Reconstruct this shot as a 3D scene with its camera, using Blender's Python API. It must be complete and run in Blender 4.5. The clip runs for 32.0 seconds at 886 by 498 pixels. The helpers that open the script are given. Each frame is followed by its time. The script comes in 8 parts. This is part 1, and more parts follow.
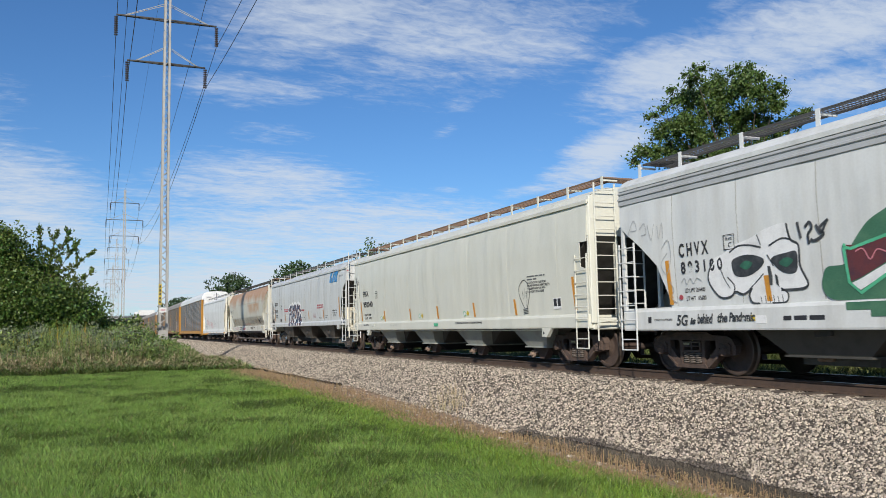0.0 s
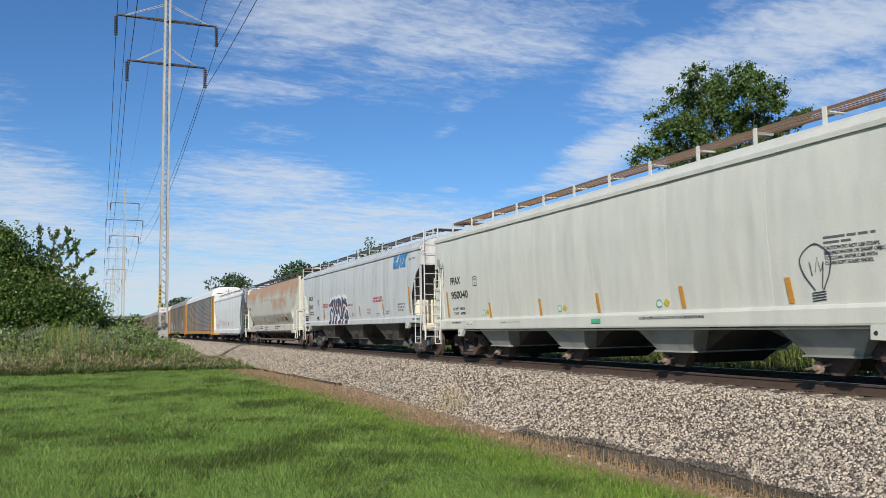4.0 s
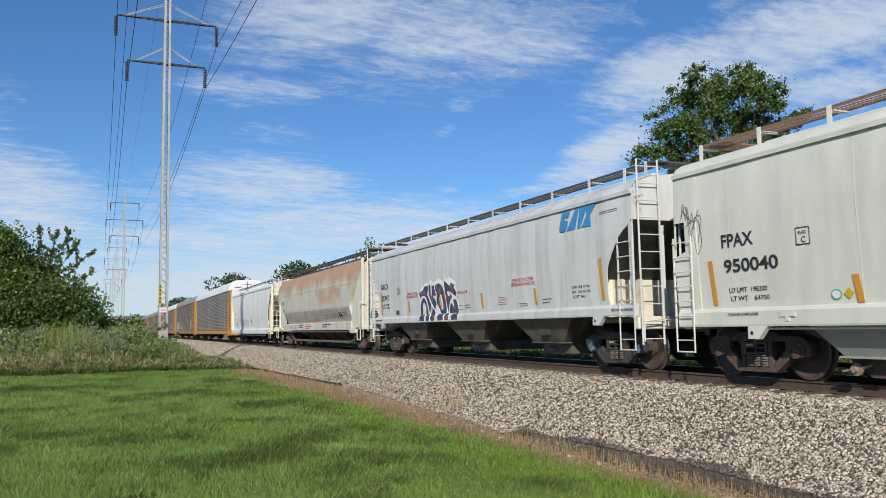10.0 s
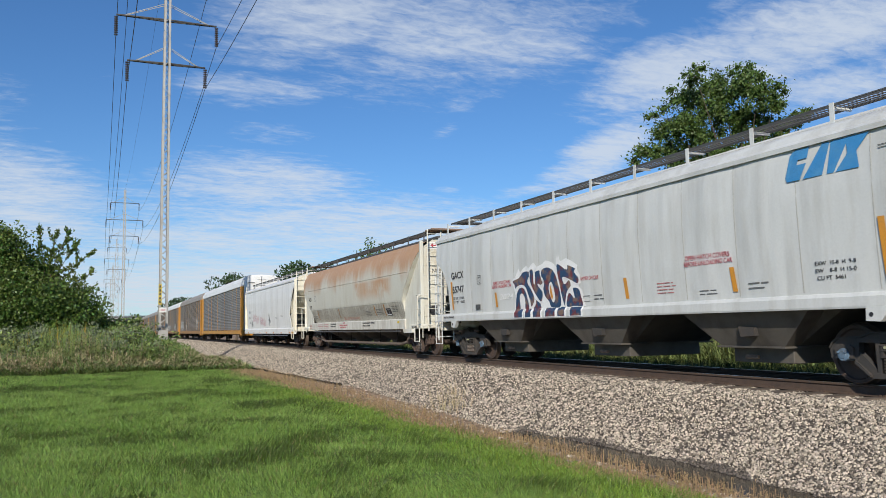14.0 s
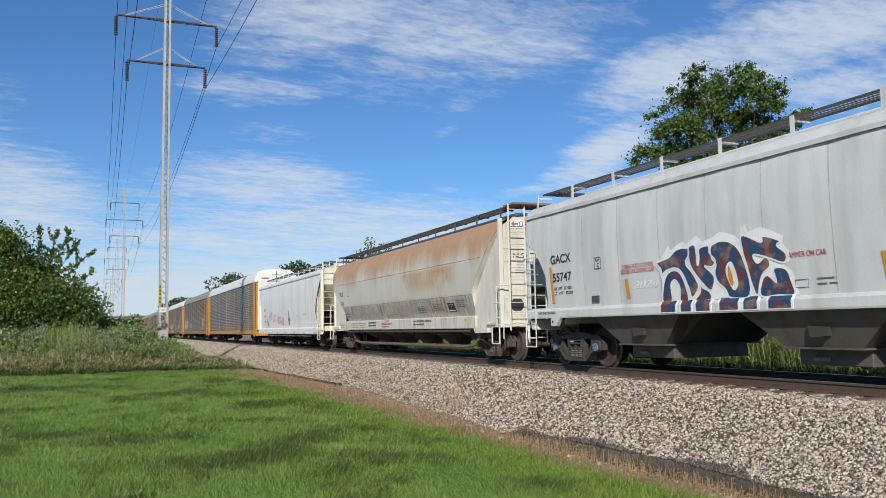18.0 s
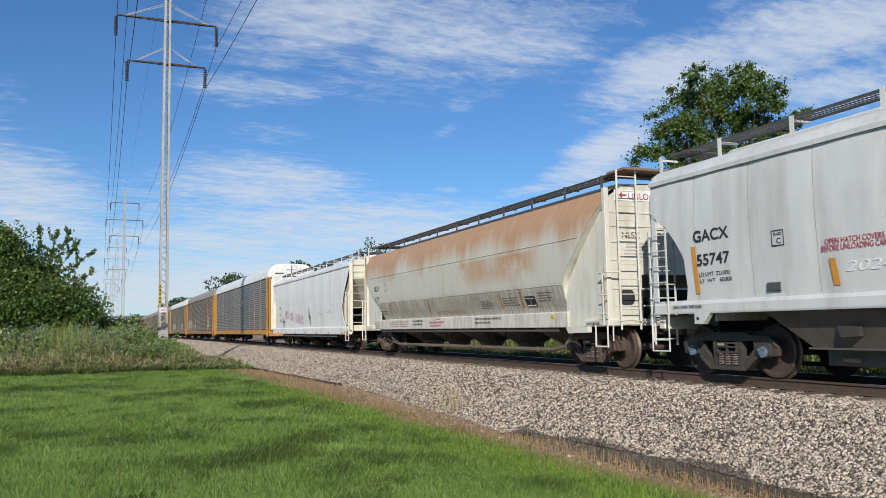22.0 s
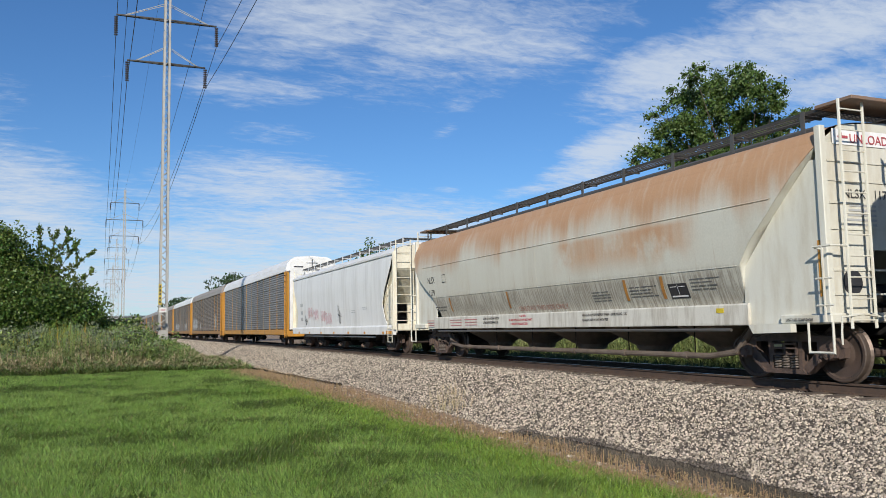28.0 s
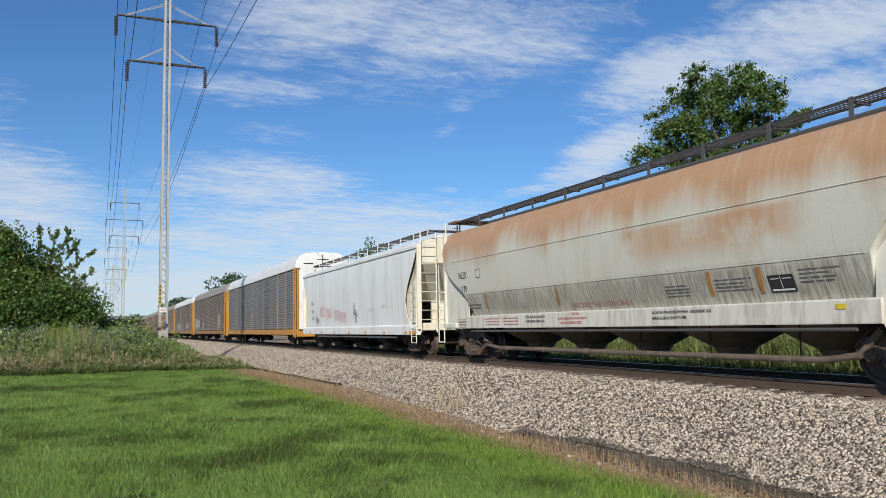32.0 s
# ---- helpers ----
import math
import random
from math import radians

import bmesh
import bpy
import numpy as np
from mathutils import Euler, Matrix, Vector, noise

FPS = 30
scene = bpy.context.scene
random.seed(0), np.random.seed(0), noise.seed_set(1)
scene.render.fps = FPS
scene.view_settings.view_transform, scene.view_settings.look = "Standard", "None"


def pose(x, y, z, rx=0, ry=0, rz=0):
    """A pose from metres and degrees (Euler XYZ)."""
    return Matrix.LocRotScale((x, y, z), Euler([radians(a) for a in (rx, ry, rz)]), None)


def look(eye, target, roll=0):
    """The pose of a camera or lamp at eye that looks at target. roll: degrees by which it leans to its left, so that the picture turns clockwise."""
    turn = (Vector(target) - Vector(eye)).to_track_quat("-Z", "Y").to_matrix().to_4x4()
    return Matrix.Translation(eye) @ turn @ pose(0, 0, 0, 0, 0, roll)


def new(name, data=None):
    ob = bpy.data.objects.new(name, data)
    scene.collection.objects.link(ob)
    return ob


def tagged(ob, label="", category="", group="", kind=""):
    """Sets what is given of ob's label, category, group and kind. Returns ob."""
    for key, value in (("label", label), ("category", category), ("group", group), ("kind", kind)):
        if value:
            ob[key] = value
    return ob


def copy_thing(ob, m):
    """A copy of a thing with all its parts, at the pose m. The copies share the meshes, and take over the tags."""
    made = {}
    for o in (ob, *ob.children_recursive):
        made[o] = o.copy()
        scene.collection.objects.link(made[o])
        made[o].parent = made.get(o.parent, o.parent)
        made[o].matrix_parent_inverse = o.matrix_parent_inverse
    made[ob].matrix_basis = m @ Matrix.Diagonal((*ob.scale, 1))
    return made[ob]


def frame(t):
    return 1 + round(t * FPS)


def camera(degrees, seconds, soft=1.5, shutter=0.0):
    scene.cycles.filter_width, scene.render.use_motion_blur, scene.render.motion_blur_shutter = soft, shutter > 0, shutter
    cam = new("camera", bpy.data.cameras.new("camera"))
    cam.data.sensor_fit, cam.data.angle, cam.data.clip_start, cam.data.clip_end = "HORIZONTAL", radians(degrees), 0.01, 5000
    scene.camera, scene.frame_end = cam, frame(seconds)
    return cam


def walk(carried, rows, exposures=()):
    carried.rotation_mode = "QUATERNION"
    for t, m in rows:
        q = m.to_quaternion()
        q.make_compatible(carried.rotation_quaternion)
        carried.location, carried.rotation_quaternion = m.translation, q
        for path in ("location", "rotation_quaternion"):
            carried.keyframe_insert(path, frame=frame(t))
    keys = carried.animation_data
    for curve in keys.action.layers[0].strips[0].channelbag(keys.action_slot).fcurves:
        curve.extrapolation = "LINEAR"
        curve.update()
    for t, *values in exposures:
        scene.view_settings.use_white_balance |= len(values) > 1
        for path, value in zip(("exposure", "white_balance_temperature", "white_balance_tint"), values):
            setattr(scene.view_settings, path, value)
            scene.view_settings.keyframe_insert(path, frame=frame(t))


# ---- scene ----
cam = camera(57.68, 32.0, soft=0.75, shutter=0.3)
EYE = (0.0, 0.0, 0.991)
CAM = Matrix.Translation(EYE) @ Matrix.Rotation(radians(-22.848), 4, "Z") @ Matrix.Rotation(radians(90 + 5.499), 4, "X") @ Matrix.Rotation(radians(-1.043), 4, "Z")
walk(cam, [(0.0, CAM), (32.0, CAM)])

# ---- world, sun, exposure ----
SUN_EL = radians(27)
SUN_AZ = (-0.530, -0.848)  # plan direction towards the sun
scene.view_settings.exposure = -0.05
world = bpy.data.worlds.new("sky")
scene.world = world
world.use_nodes = True


def build_sky():
    nt = world.node_tree
    nt.nodes.clear()
    N, L = nt.nodes.new, nt.links.new

    def mth(op, a, b=None, c=None, clamp=False):
        n = N("ShaderNodeMath")
        n.operation, n.use_clamp = op, clamp
        for i, v in enumerate((a, b, c)):
            if v is None:
                continue
            if isinstance(v, (int, float)):
                n.inputs[i].default_value = v
            else:
                L(v, n.inputs[i])
        return n.outputs[0]

    out, bg = N("ShaderNodeOutputWorld"), N("ShaderNodeBackground")
    sky = N("ShaderNodeTexSky")
    sky.sky_type, sky.sun_disc = "NISHITA", False
    sky.sun_elevation, sky.sun_rotation = SUN_EL, math.atan2(SUN_AZ[0], SUN_AZ[1])
    sky.air_density, sky.dust_density, sky.ozone_density = 1.0, 0.05, 3.0
    tc, sep = N("ShaderNodeTexCoord"), N("ShaderNodeSeparateXYZ")
    L(tc.outputs["Generated"], sep.inputs[0])
    up = mth("MAXIMUM", sep.outputs[2], 0.0)
    den = mth("ADD", up, 0.09)
    u, v = mth("DIVIDE", sep.outputs[0], den), mth("DIVIDE", sep.outputs[1], den)
    cmb = N("ShaderNodeCombineXYZ")
    L(u, cmb.inputs[0]), L(v, cmb.inputs[1])

    def cloud(rot, scl, loc, scale, detail, rough, dist):
        mp, nz = N("ShaderNodeMapping"), N("ShaderNodeTexNoise")
        mp.inputs["Rotation"].default_value = (0, 0, radians(rot))
        mp.inputs["Scale"].default_value = (*scl, 1)
        mp.inputs["Location"].default_value = (*loc, 0)
        L(cmb.outputs[0], mp.inputs[0]), L(mp.outputs[0], nz.inputs["Vector"])
        nz.inputs["Scale"].default_value, nz.inputs["Detail"].default_value = scale, detail
        nz.inputs["Roughness"].default_value, nz.inputs["Distortion"].default_value = rough, dist
        return nz.outputs[0]

    # compass bearing and height in degrees, in which the cloud banks are laid out
    plane = N("ShaderNodeCombineXYZ")
    L(mth("DEGREES", mth("ARCTAN2", sep.outputs[0], sep.outputs[1])), plane.inputs[0])
    L(mth("DEGREES", mth("ARCSINE", sep.outputs[2])), plane.inputs[1])

    def bank(x, y, a, b, turn, weight):
        mp, ln = N("ShaderNodeMapping"), N("ShaderNodeVectorMath")
        mp.vector_type, ln.operation = "TEXTURE", "LENGTH"
        mp.inputs["Location"].default_value, mp.inputs["Scale"].default_value = (x, y, 0), (a, b, 1)
        mp.inputs["Rotation"].default_value = (0, 0, radians(turn))
        L(plane.outputs[0], mp.inputs[0]), L(mp.outputs[0], ln.inputs[0])
        k = mth("SUBTRACT", 1.0, mth("POWER", mth("MULTIPLY", ln.outputs[1], 0.74), 2.0), clamp=True)
        return mth("MULTIPLY", k, weight)

    banks = None
    sheets = ((13.9, 21.5, 8.5, 3.6, 2, 1.0), (22.5, 20.2, 13.0, 4.2, -1, 0.85), (32.1, 21.8, 7.5, 2.8, 6, 0.75), (39.0, 16.7, 6.6, 2.5, 14, 1.15), (48.5, 18.3, 12.0, 2.9, 8, 1.1), (34.5, 11.9, 5.0, 1.7, 29, 1.2), (50.5, 14.8, 6.0, 1.7, 2, 1.0), (-5.6, 8.6, 7.2, 4.0, -22, 1.05), (10.3, 9.6, 7.5, 2.8, -4, 0.95), (16.3, 7.0, 15.5, 2.7, -3, 1.05), (7.3, 5.6, 14.0, 3.0, 1, 0.95), (30.0, 4.5, 22.0, 2.5, 0, 0.9), (12.0, 3.0, 32.0, 2.4, 0, 1.1))
    wisps = ((9.5, 16.5, 5.0, 1.2, 0, 0.72), (25.8, 16.6, 4.0, 1.0, 8, 0.55), (29.5, 9.6, 3.2, 0.5, 8, 0.8), (-6.6, 15.0, 2.6, 1.4, -3, 0.6), (-6.6, 12.8, 2.0, 0.7, 6, 0.62), (19.1, 8.7, 3.8, 0.7, 11, 0.75), (11.3, 13.5, 3.4, 1.0, -3, 0.48), (23.3, 13.9, 1.8, 0.5, 29, 0.5), (24.9, 15.8, 3.3, 0.6, 23, 0.45), (23.0, 9.7, 1.4, 0.4, -1, 0.6), (5.6, 10.3, 2.8, 1.1, 2, 0.55), (43.2, 20.9, 1.8, 0.8, 12, 0.6), (1.4, 9.7, 2.3, 1.0, -7, 0.5), (22.4, 12.4, 1.8, 0.3, 0, 0.4))
    beyond = ((95, 20, 30, 8, 10, 1.0), (150, 35, 35, 12, -15, 0.9), (-50, 28, 25, 8, 12, 0.9), (-110, 16, 30, 6, 5, 1.0), (20, 45, 30, 9, 0, 0.9), (-150, 50, 30, 12, 20, 0.9))
    for spec in sheets + wisps + beyond:
        k = bank(*spec)
        banks = k if banks is None else mth("MAXIMUM", banks, k)
    wisp = cloud(-22, (1.0, 2.0), (0.4, 5.2), 1.3, 9, 0.62, 0.5)
    fine = cloud(18, (1.0, 2.1), (7.0, 2.0), 6.5, 6, 0.62, 0.6)
    ripple = cloud(-30, (1.0, 1.7), (2.0, 9.0), 17.0, 4, 0.6, 0.8)
    s = mth("ADD", mth("MULTIPLY", banks, 0.95), mth("MULTIPLY", mth("SUBTRACT", wisp, 0.5), 1.25))
    s = mth("ADD", s, mth("MULTIPLY", mth("SUBTRACT", fine, 0.5), 1.0))
    s = mth("ADD", s, mth("MULTIPLY", mth("SUBTRACT", ripple, 0.5), 0.6))
    m = N("ShaderNodeMapRange")
    m.interpolation_type = "SMOOTHSTEP"
    L(s, m.inputs[0])
    m.inputs[1].default_value, m.inputs[2].default_value = 0.27, 1.28
    # thin veil towards the horizon
    veil = mth("POWER", mth("SUBTRACT", 1.0, up, clamp=True), 13.0)
    mask = mth("ADD", mth("MULTIPLY", m.outputs[0], 0.82), mth("MULTIPLY", veil, 0.34), clamp=True)
    mix = N("ShaderNodeMix")
    mix.data_type = "RGBA"
    deep = N("ShaderNodeMix")
    deep.data_type, deep.blend_type = "RGBA", "MULTIPLY"
    deep.inputs[0].default_value = 1.0
    deep.inputs[7].default_value = (0.69, 1.08, 1.48, 1)
    L(sky.outputs[0], deep.inputs[6])
    L(mask, mix.inputs[0]), L(deep.outputs[2], mix.inputs[6])
    mix.inputs[7].default_value = (8.6, 9.5, 10.7, 1)
    L(mix.outputs[2], bg.inputs[0])
    bg.inputs[1].default_value = 0.077
    L(bg.outputs[0], out.inputs[0])


build_sky()
sun = new("sun", bpy.data.lights.new("sun", "SUN"))
sun.data.energy, sun.data.angle, sun.data.color = 5.0, radians(0.55), (1.0, 0.93, 0.81)
sun.matrix_world = look((0, 0, 0), (-SUN_AZ[0] * math.cos(SUN_EL), -SUN_AZ[1] * math.cos(SUN_EL), -math.sin(SUN_EL)))

# ---- plan ----
TX = 11.453  # centre line of the track; rail top is z = 0
LAWN_Z = -0.63


def run(t):
    """How far the train has rolled at t seconds."""
    w = t / 16.0
    return w * (38.9262 + w * (-10.0655 + w * (3.75667 + w * (-1.89601 + w * 0.3120975))))


# ---- materials ----
def mat(name, color, rough=0.6, metal=0.0, dirt=None, amount=0.5, scale=3.0, stretch=(1, 1, 1), bump=0.15, bscale=60.0, lo=0.45, hi=0.7, rnd=0.0, fine=0.12, spec=0.5, wave=0.0):
    m = bpy.data.materials.new(name)
    m.use_nodes = True
    nt = m.node_tree
    N, L = nt.nodes.new, nt.links.new
    b = nt.nodes["Principled BSDF"]
    b.inputs["Roughness"].default_value, b.inputs["Metallic"].default_value = rough, metal
    b.inputs["Specular IOR Level"].default_value = spec
    tc, mp, nz, rg = N("ShaderNodeTexCoord"), N("ShaderNodeMapping"), N("ShaderNodeTexNoise"), N("ShaderNodeMapRange")
    mp.inputs["Scale"].default_value = stretch
    L(tc.outputs["Object"], mp.inputs[0]), L(mp.outputs[0], nz.inputs["Vector"])
    nz.inputs["Scale"].default_value, nz.inputs["Detail"].default_value, nz.inputs["Roughness"].default_value = scale, 6, 0.62
    rg.inputs[1].default_value, rg.inputs[2].default_value, rg.inputs[4].default_value = lo, hi, amount
    L(nz.outputs[0], rg.inputs[0])
    mix = N("ShaderNodeMix")
    mix.data_type = "RGBA"
    dirt = dirt or tuple(c * 0.6 for c in color)
    mix.inputs[6].default_value, mix.inputs[7].default_value = (*color, 1), (*dirt, 1)
    L(rg.outputs[0], mix.inputs[0])
    n2 = N("ShaderNodeTexNoise")
    n2.inputs["Scale"].default_value, n2.inputs["Detail"].default_value = bscale, 3
    L(tc.outputs["Object"], n2.inputs["Vector"])
    hsv, r2 = N("ShaderNodeHueSaturation"), N("ShaderNodeMapRange")
    r2.inputs[3].default_value, r2.inputs[4].default_value = 1 - fine, 1 + fine
    r2.inputs[1].default_value, r2.inputs[2].default_value = 0.3, 0.7
    L(n2.outputs[0], r2.inputs[0]), L(mix.outputs[2], hsv.inputs["Color"])
    val = r2.outputs[0]
    if rnd:
        oi, ml, r3 = N("ShaderNodeObjectInfo"), N("ShaderNodeMath"), N("ShaderNodeMapRange")
        r3.inputs[3].default_value, r3.inputs[4].default_value = 1 - rnd, 1 + rnd
        ml.operation = "MULTIPLY"
        L(oi.outputs["Random"], r3.inputs[0]), L(r3.outputs[0], ml.inputs[0]), L(val, ml.inputs[1])
        val = ml.outputs[0]
    L(val, hsv.inputs["Value"]), L(hsv.outputs[0], b.inputs["Base Color"])
    if bump:
        bp = N("ShaderNodeBump")
        bp.inputs["Strength"].default_value, bp.inputs["Distance"].default_value = bump, 0.02
        L(n2.outputs[0], bp.inputs["Height"]), L(bp.outputs[0], b.inputs["Normal"])
        if wave:
            mp2, n3, bp2 = N("ShaderNodeMapping"), N("ShaderNodeTexNoise"), N("ShaderNodeBump")
            mp2.inputs["Scale"].default_value = (1, 1.0, 0.35)
            L(tc.outputs["Object"], mp2.inputs[0]), L(mp2.outputs[0], n3.inputs["Vector"])
            n3.inputs["Scale"].default_value, n3.inputs["Detail"].default_value = 1.1, 2
            bp2.inputs["Strength"].default_value, bp2.inputs["Distance"].default_value = wave, 0.12
            L(n3.outputs[0], bp2.inputs["Height"]), L(bp2.outputs[0], bp.inputs["Normal"])
    return m


def island(m, dark=0.6, light=1.4, hue=0.0):
    """Let each loose piece of the mesh differ in brightness."""
    nt = m.node_tree
    hsv = next(n for n in nt.nodes if n.type == "HUE_SAT")
    old = hsv.inputs["Value"].links[0].from_socket
    g, r, ml = nt.nodes.new("ShaderNodeNewGeometry"), nt.nodes.new("ShaderNodeMapRange"), nt.nodes.new("ShaderNodeMath")
    ml.operation = "MULTIPLY"
    r.inputs[3].default_value, r.inputs[4].default_value = dark, light
    nt.links.new(g.outputs["Random Per Island"], r.inputs[0])
    nt.links.new(r.outputs[0], ml.inputs[0]), nt.links.new(old, ml.inputs[1]), nt.links.new(ml.outputs[0], hsv.inputs["Value"])
    if hue:
        r2 = nt.nodes.new("ShaderNodeMapRange")
        r2.inputs[3].default_value, r2.inputs[4].default_value = 0.5 - hue, 0.5 + hue
        ml2 = nt.nodes.new("ShaderNodeMath")
        ml2.operation = "FRACT"
        ml3 = nt.nodes.new("ShaderNodeMath")
        ml3.operation, ml3.inputs[1].default_value = "MULTIPLY", 7.31
        nt.links.new(g.outputs["Random Per Island"], ml3.inputs[0])
        nt.links.new(ml3.outputs[0], ml2.inputs[0]), nt.links.new(ml2.outputs[0], r2.inputs[0])
        nt.links.new(r2.outputs[0], hsv.inputs["Hue"])
    return m


def leafy(m, amount=0.35, color=None):
    """Light that shines through a leaf."""
    nt = m.node_tree
    b = nt.nodes["Principled BSDF"]
    b.inputs["Subsurface Weight"].default_value = 0.0
    tr, mx = nt.nodes.new("ShaderNodeBsdfTranslucent"), nt.nodes.new("ShaderNodeMixShader")
    mx.inputs[0].default_value = amount
    nt.links.new(b.inputs["Base Color"].links[0].from_socket, tr.inputs[0])
    out = next(n for n in nt.nodes if n.type == "OUTPUT_MATERIAL")
    nt.links.new(b.outputs[0], mx.inputs[1]), nt.links.new(tr.outputs[0], mx.inputs[2]), nt.links.new(mx.outputs[0], out.inputs[0])
    return m


STREAK = (1.6, 1.6, 0.22)
M = {}
M["paint_a"] = mat("light_grey_paint", (0.66, 0.67, 0.66), 0.42, dirt=(0.47, 0.46, 0.43), amount=0.55, scale=1.6, stretch=STREAK, bump=0.04, bscale=25, fine=0.03, wave=0.5)
M["band_a"] = mat("grey_band_paint", (0.42, 0.43, 0.44), 0.5, dirt=(0.33, 0.33, 0.32), amount=0.6, scale=2, stretch=STREAK, bump=0.04, fine=0.04)
M["paint_b"] = mat("greenish_white_paint", (0.655, 0.65, 0.575), 0.42, dirt=(0.56, 0.555, 0.48), amount=0.6, scale=1.2, stretch=STREAK, bump=0.04, bscale=25, fine=0.03, wave=0.5)
M["paint_c"] = mat("pale_grey_paint", (0.60, 0.61, 0.60), 0.42, dirt=(0.42, 0.41, 0.38), amount=0.6, scale=1.7, stretch=STREAK, bump=0.04, bscale=25, fine=0.03, wave=0.5)
M["paint_d"] = mat("weathered_cream_paint", (0.56, 0.55, 0.48), 0.55, dirt=(0.46, 0.42, 0.34), amount=0.6, scale=0.9, stretch=STREAK, bump=0.06, bscale=30, fine=0.05)
M["cream"] = mat("cream_paint", (0.70, 0.67, 0.56), 0.5, dirt=(0.50, 0.42, 0.30), amount=0.6, scale=2.2, stretch=(2, 2, 0.5), bump=0.05, fine=0.05)
M["cream_d"] = mat("pale_cream_paint", (0.63, 0.62, 0.55), 0.5, dirt=(0.44, 0.38, 0.28), amount=0.6, scale=1.8, stretch=(2, 2, 0.4), bump=0.05, fine=0.05)
M["white_sill"] = mat("white_sill_paint", (0.72, 0.72, 0.70), 0.45, dirt=(0.45, 0.42, 0.38), amount=0.6, scale=2.5, stretch=(1.5, 1.5, 0.6), bump=0.04, fine=0.04)
M["paint_e"] = mat("chalk_white_paint", (0.74, 0.74, 0.73), 0.45, dirt=(0.52, 0.51, 0.49), amount=0.6, scale=1.4, stretch=STREAK, bump=0.04, fine=0.03)
# hopper grey lowered so the colour holds the underside's shade
M["pocket_a"] = mat("shaded_hopper_paint", (0.07, 0.067, 0.06), 0.6, dirt=(0.032, 0.029, 0.025), amount=0.8, scale=2.0, bump=0.08, fine=0.06)
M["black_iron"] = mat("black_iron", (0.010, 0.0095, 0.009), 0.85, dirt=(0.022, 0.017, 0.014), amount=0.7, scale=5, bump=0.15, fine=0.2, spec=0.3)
M["rust_iron"] = mat("rusty_cast_iron", (0.098, 0.066, 0.053), 0.8, dirt=(0.042, 0.031, 0.027), amount=0.85, scale=5, bump=0.25, fine=0.25)
M["truck_grey"] = mat("dark_grey_cast_iron", (0.046, 0.043, 0.041), 0.7, dirt=(0.085, 0.065, 0.052), amount=0.7, scale=4, bump=0.25, fine=0.2)
M["wheel_rust"] = mat("rusty_wheel_steel", (0.078, 0.052, 0.042), 0.75, dirt=(0.035, 0.027, 0.023), amount=0.8, scale=3.5, bump=0.15, fine=0.15)
M["spring"] = mat("worn_spring_steel", (0.17, 0.14, 0.12), 0.6, 0.2, dirt=(0.07, 0.05, 0.04), amount=0.8, scale=9, bump=0.1)
M["dust_label"] = mat("yellowed_label", (0.36, 0.36, 0.22), 0.7, dirt=(0.2, 0.18, 0.12), amount=0.8, scale=20, bump=0.0)
M["seam"] = mat("dark_weld_line", (0.40, 0.395, 0.37), 0.6, dirt=(0.28, 0.26, 0.23), amount=0.8, scale=2.5, stretch=STREAK, bump=0.0)
M["tread"] = mat("polished_tread_steel", (0.16, 0.125, 0.105), 0.5, 0.6, dirt=(0.09, 0.06, 0.045), amount=0.6, scale=8, bump=0.05)
M["bearing_blue"] = mat("blue_grey_bearing_cap", (0.12, 0.19, 0.27), 0.5, dirt=(0.09, 0.08, 0.075), amount=0.85, scale=9, bump=0.1)
M["grating"] = mat("grey_grating_steel", (0.11, 0.11, 0.11), 0.6, 0.4, dirt=(0.13, 0.10, 0.08), amount=0.5, scale=3, bump=0.1)
M["grating_rust"] = mat("rusty_grating_steel", (0.24, 0.15, 0.10), 0.75, 0.1, dirt=(0.18, 0.16, 0.15), amount=0.6, scale=3, bump=0.1)
M["orange"] = mat("orange_reflective_tape", (0.62, 0.27, 0.03), 0.4, dirt=(0.45, 0.22, 0.05), amount=0.6, scale=6, bump=0.0)
M["ink"] = mat("black_lettering", (0.03, 0.03, 0.035), 0.6, bump=0.0, fine=0.1)
M["red_ink"] = mat("red_lettering", (0.42, 0.07, 0.09), 0.6, bump=0.0, fine=0.1)
M["white_ink"] = mat("white_spray_paint", (0.80, 0.80, 0.80), 0.55, bump=0.0, fine=0.06)
M["logo_blue"] = mat("blue_logo_paint", (0.045, 0.23, 0.50), 0.5, dirt=(0.10, 0.28, 0.48), amount=0.6, scale=4, bump=0.0)
M["graf_black"] = mat("black_spray_paint", (0.035, 0.04, 0.045), 0.6, dirt=(0.14, 0.14, 0.15), amount=0.6, scale=5, bump=0.0)
M["graf_green"] = mat("dark_green_spray_paint", (0.05, 0.15, 0.09), 0.6, dirt=(0.10, 0.22, 0.13), amount=0.8, scale=2, bump=0.0)
M["graf_gleam"] = mat("dim_green_spray_paint", (0.03, 0.11, 0.075), 0.6, dirt=(0.05, 0.22, 0.13), amount=0.8, scale=5, bump=0.0)
M["graf_mint"] = mat("mint_spray_paint", (0.10, 0.48, 0.27), 0.6, bump=0.0)
M["graf_blue"] = mat("navy_spray_paint", (0.03, 0.06, 0.14), 0.6, dirt=(0.11, 0.03, 0.035), amount=0.95, scale=2.3, lo=0.47, hi=0.56, bump=0.0)
M["graf_mottled"] = mat("mottled_spray_paint", (0.022, 0.06, 0.13), 0.6, dirt=(0.15, 0.035, 0.04), amount=1.0, scale=3.2, lo=0.50, hi=0.58, bump=0.0)
M["graf_pink"] = mat("pink_spray_paint", (0.60, 0.22, 0.26), 0.6, bump=0.0)
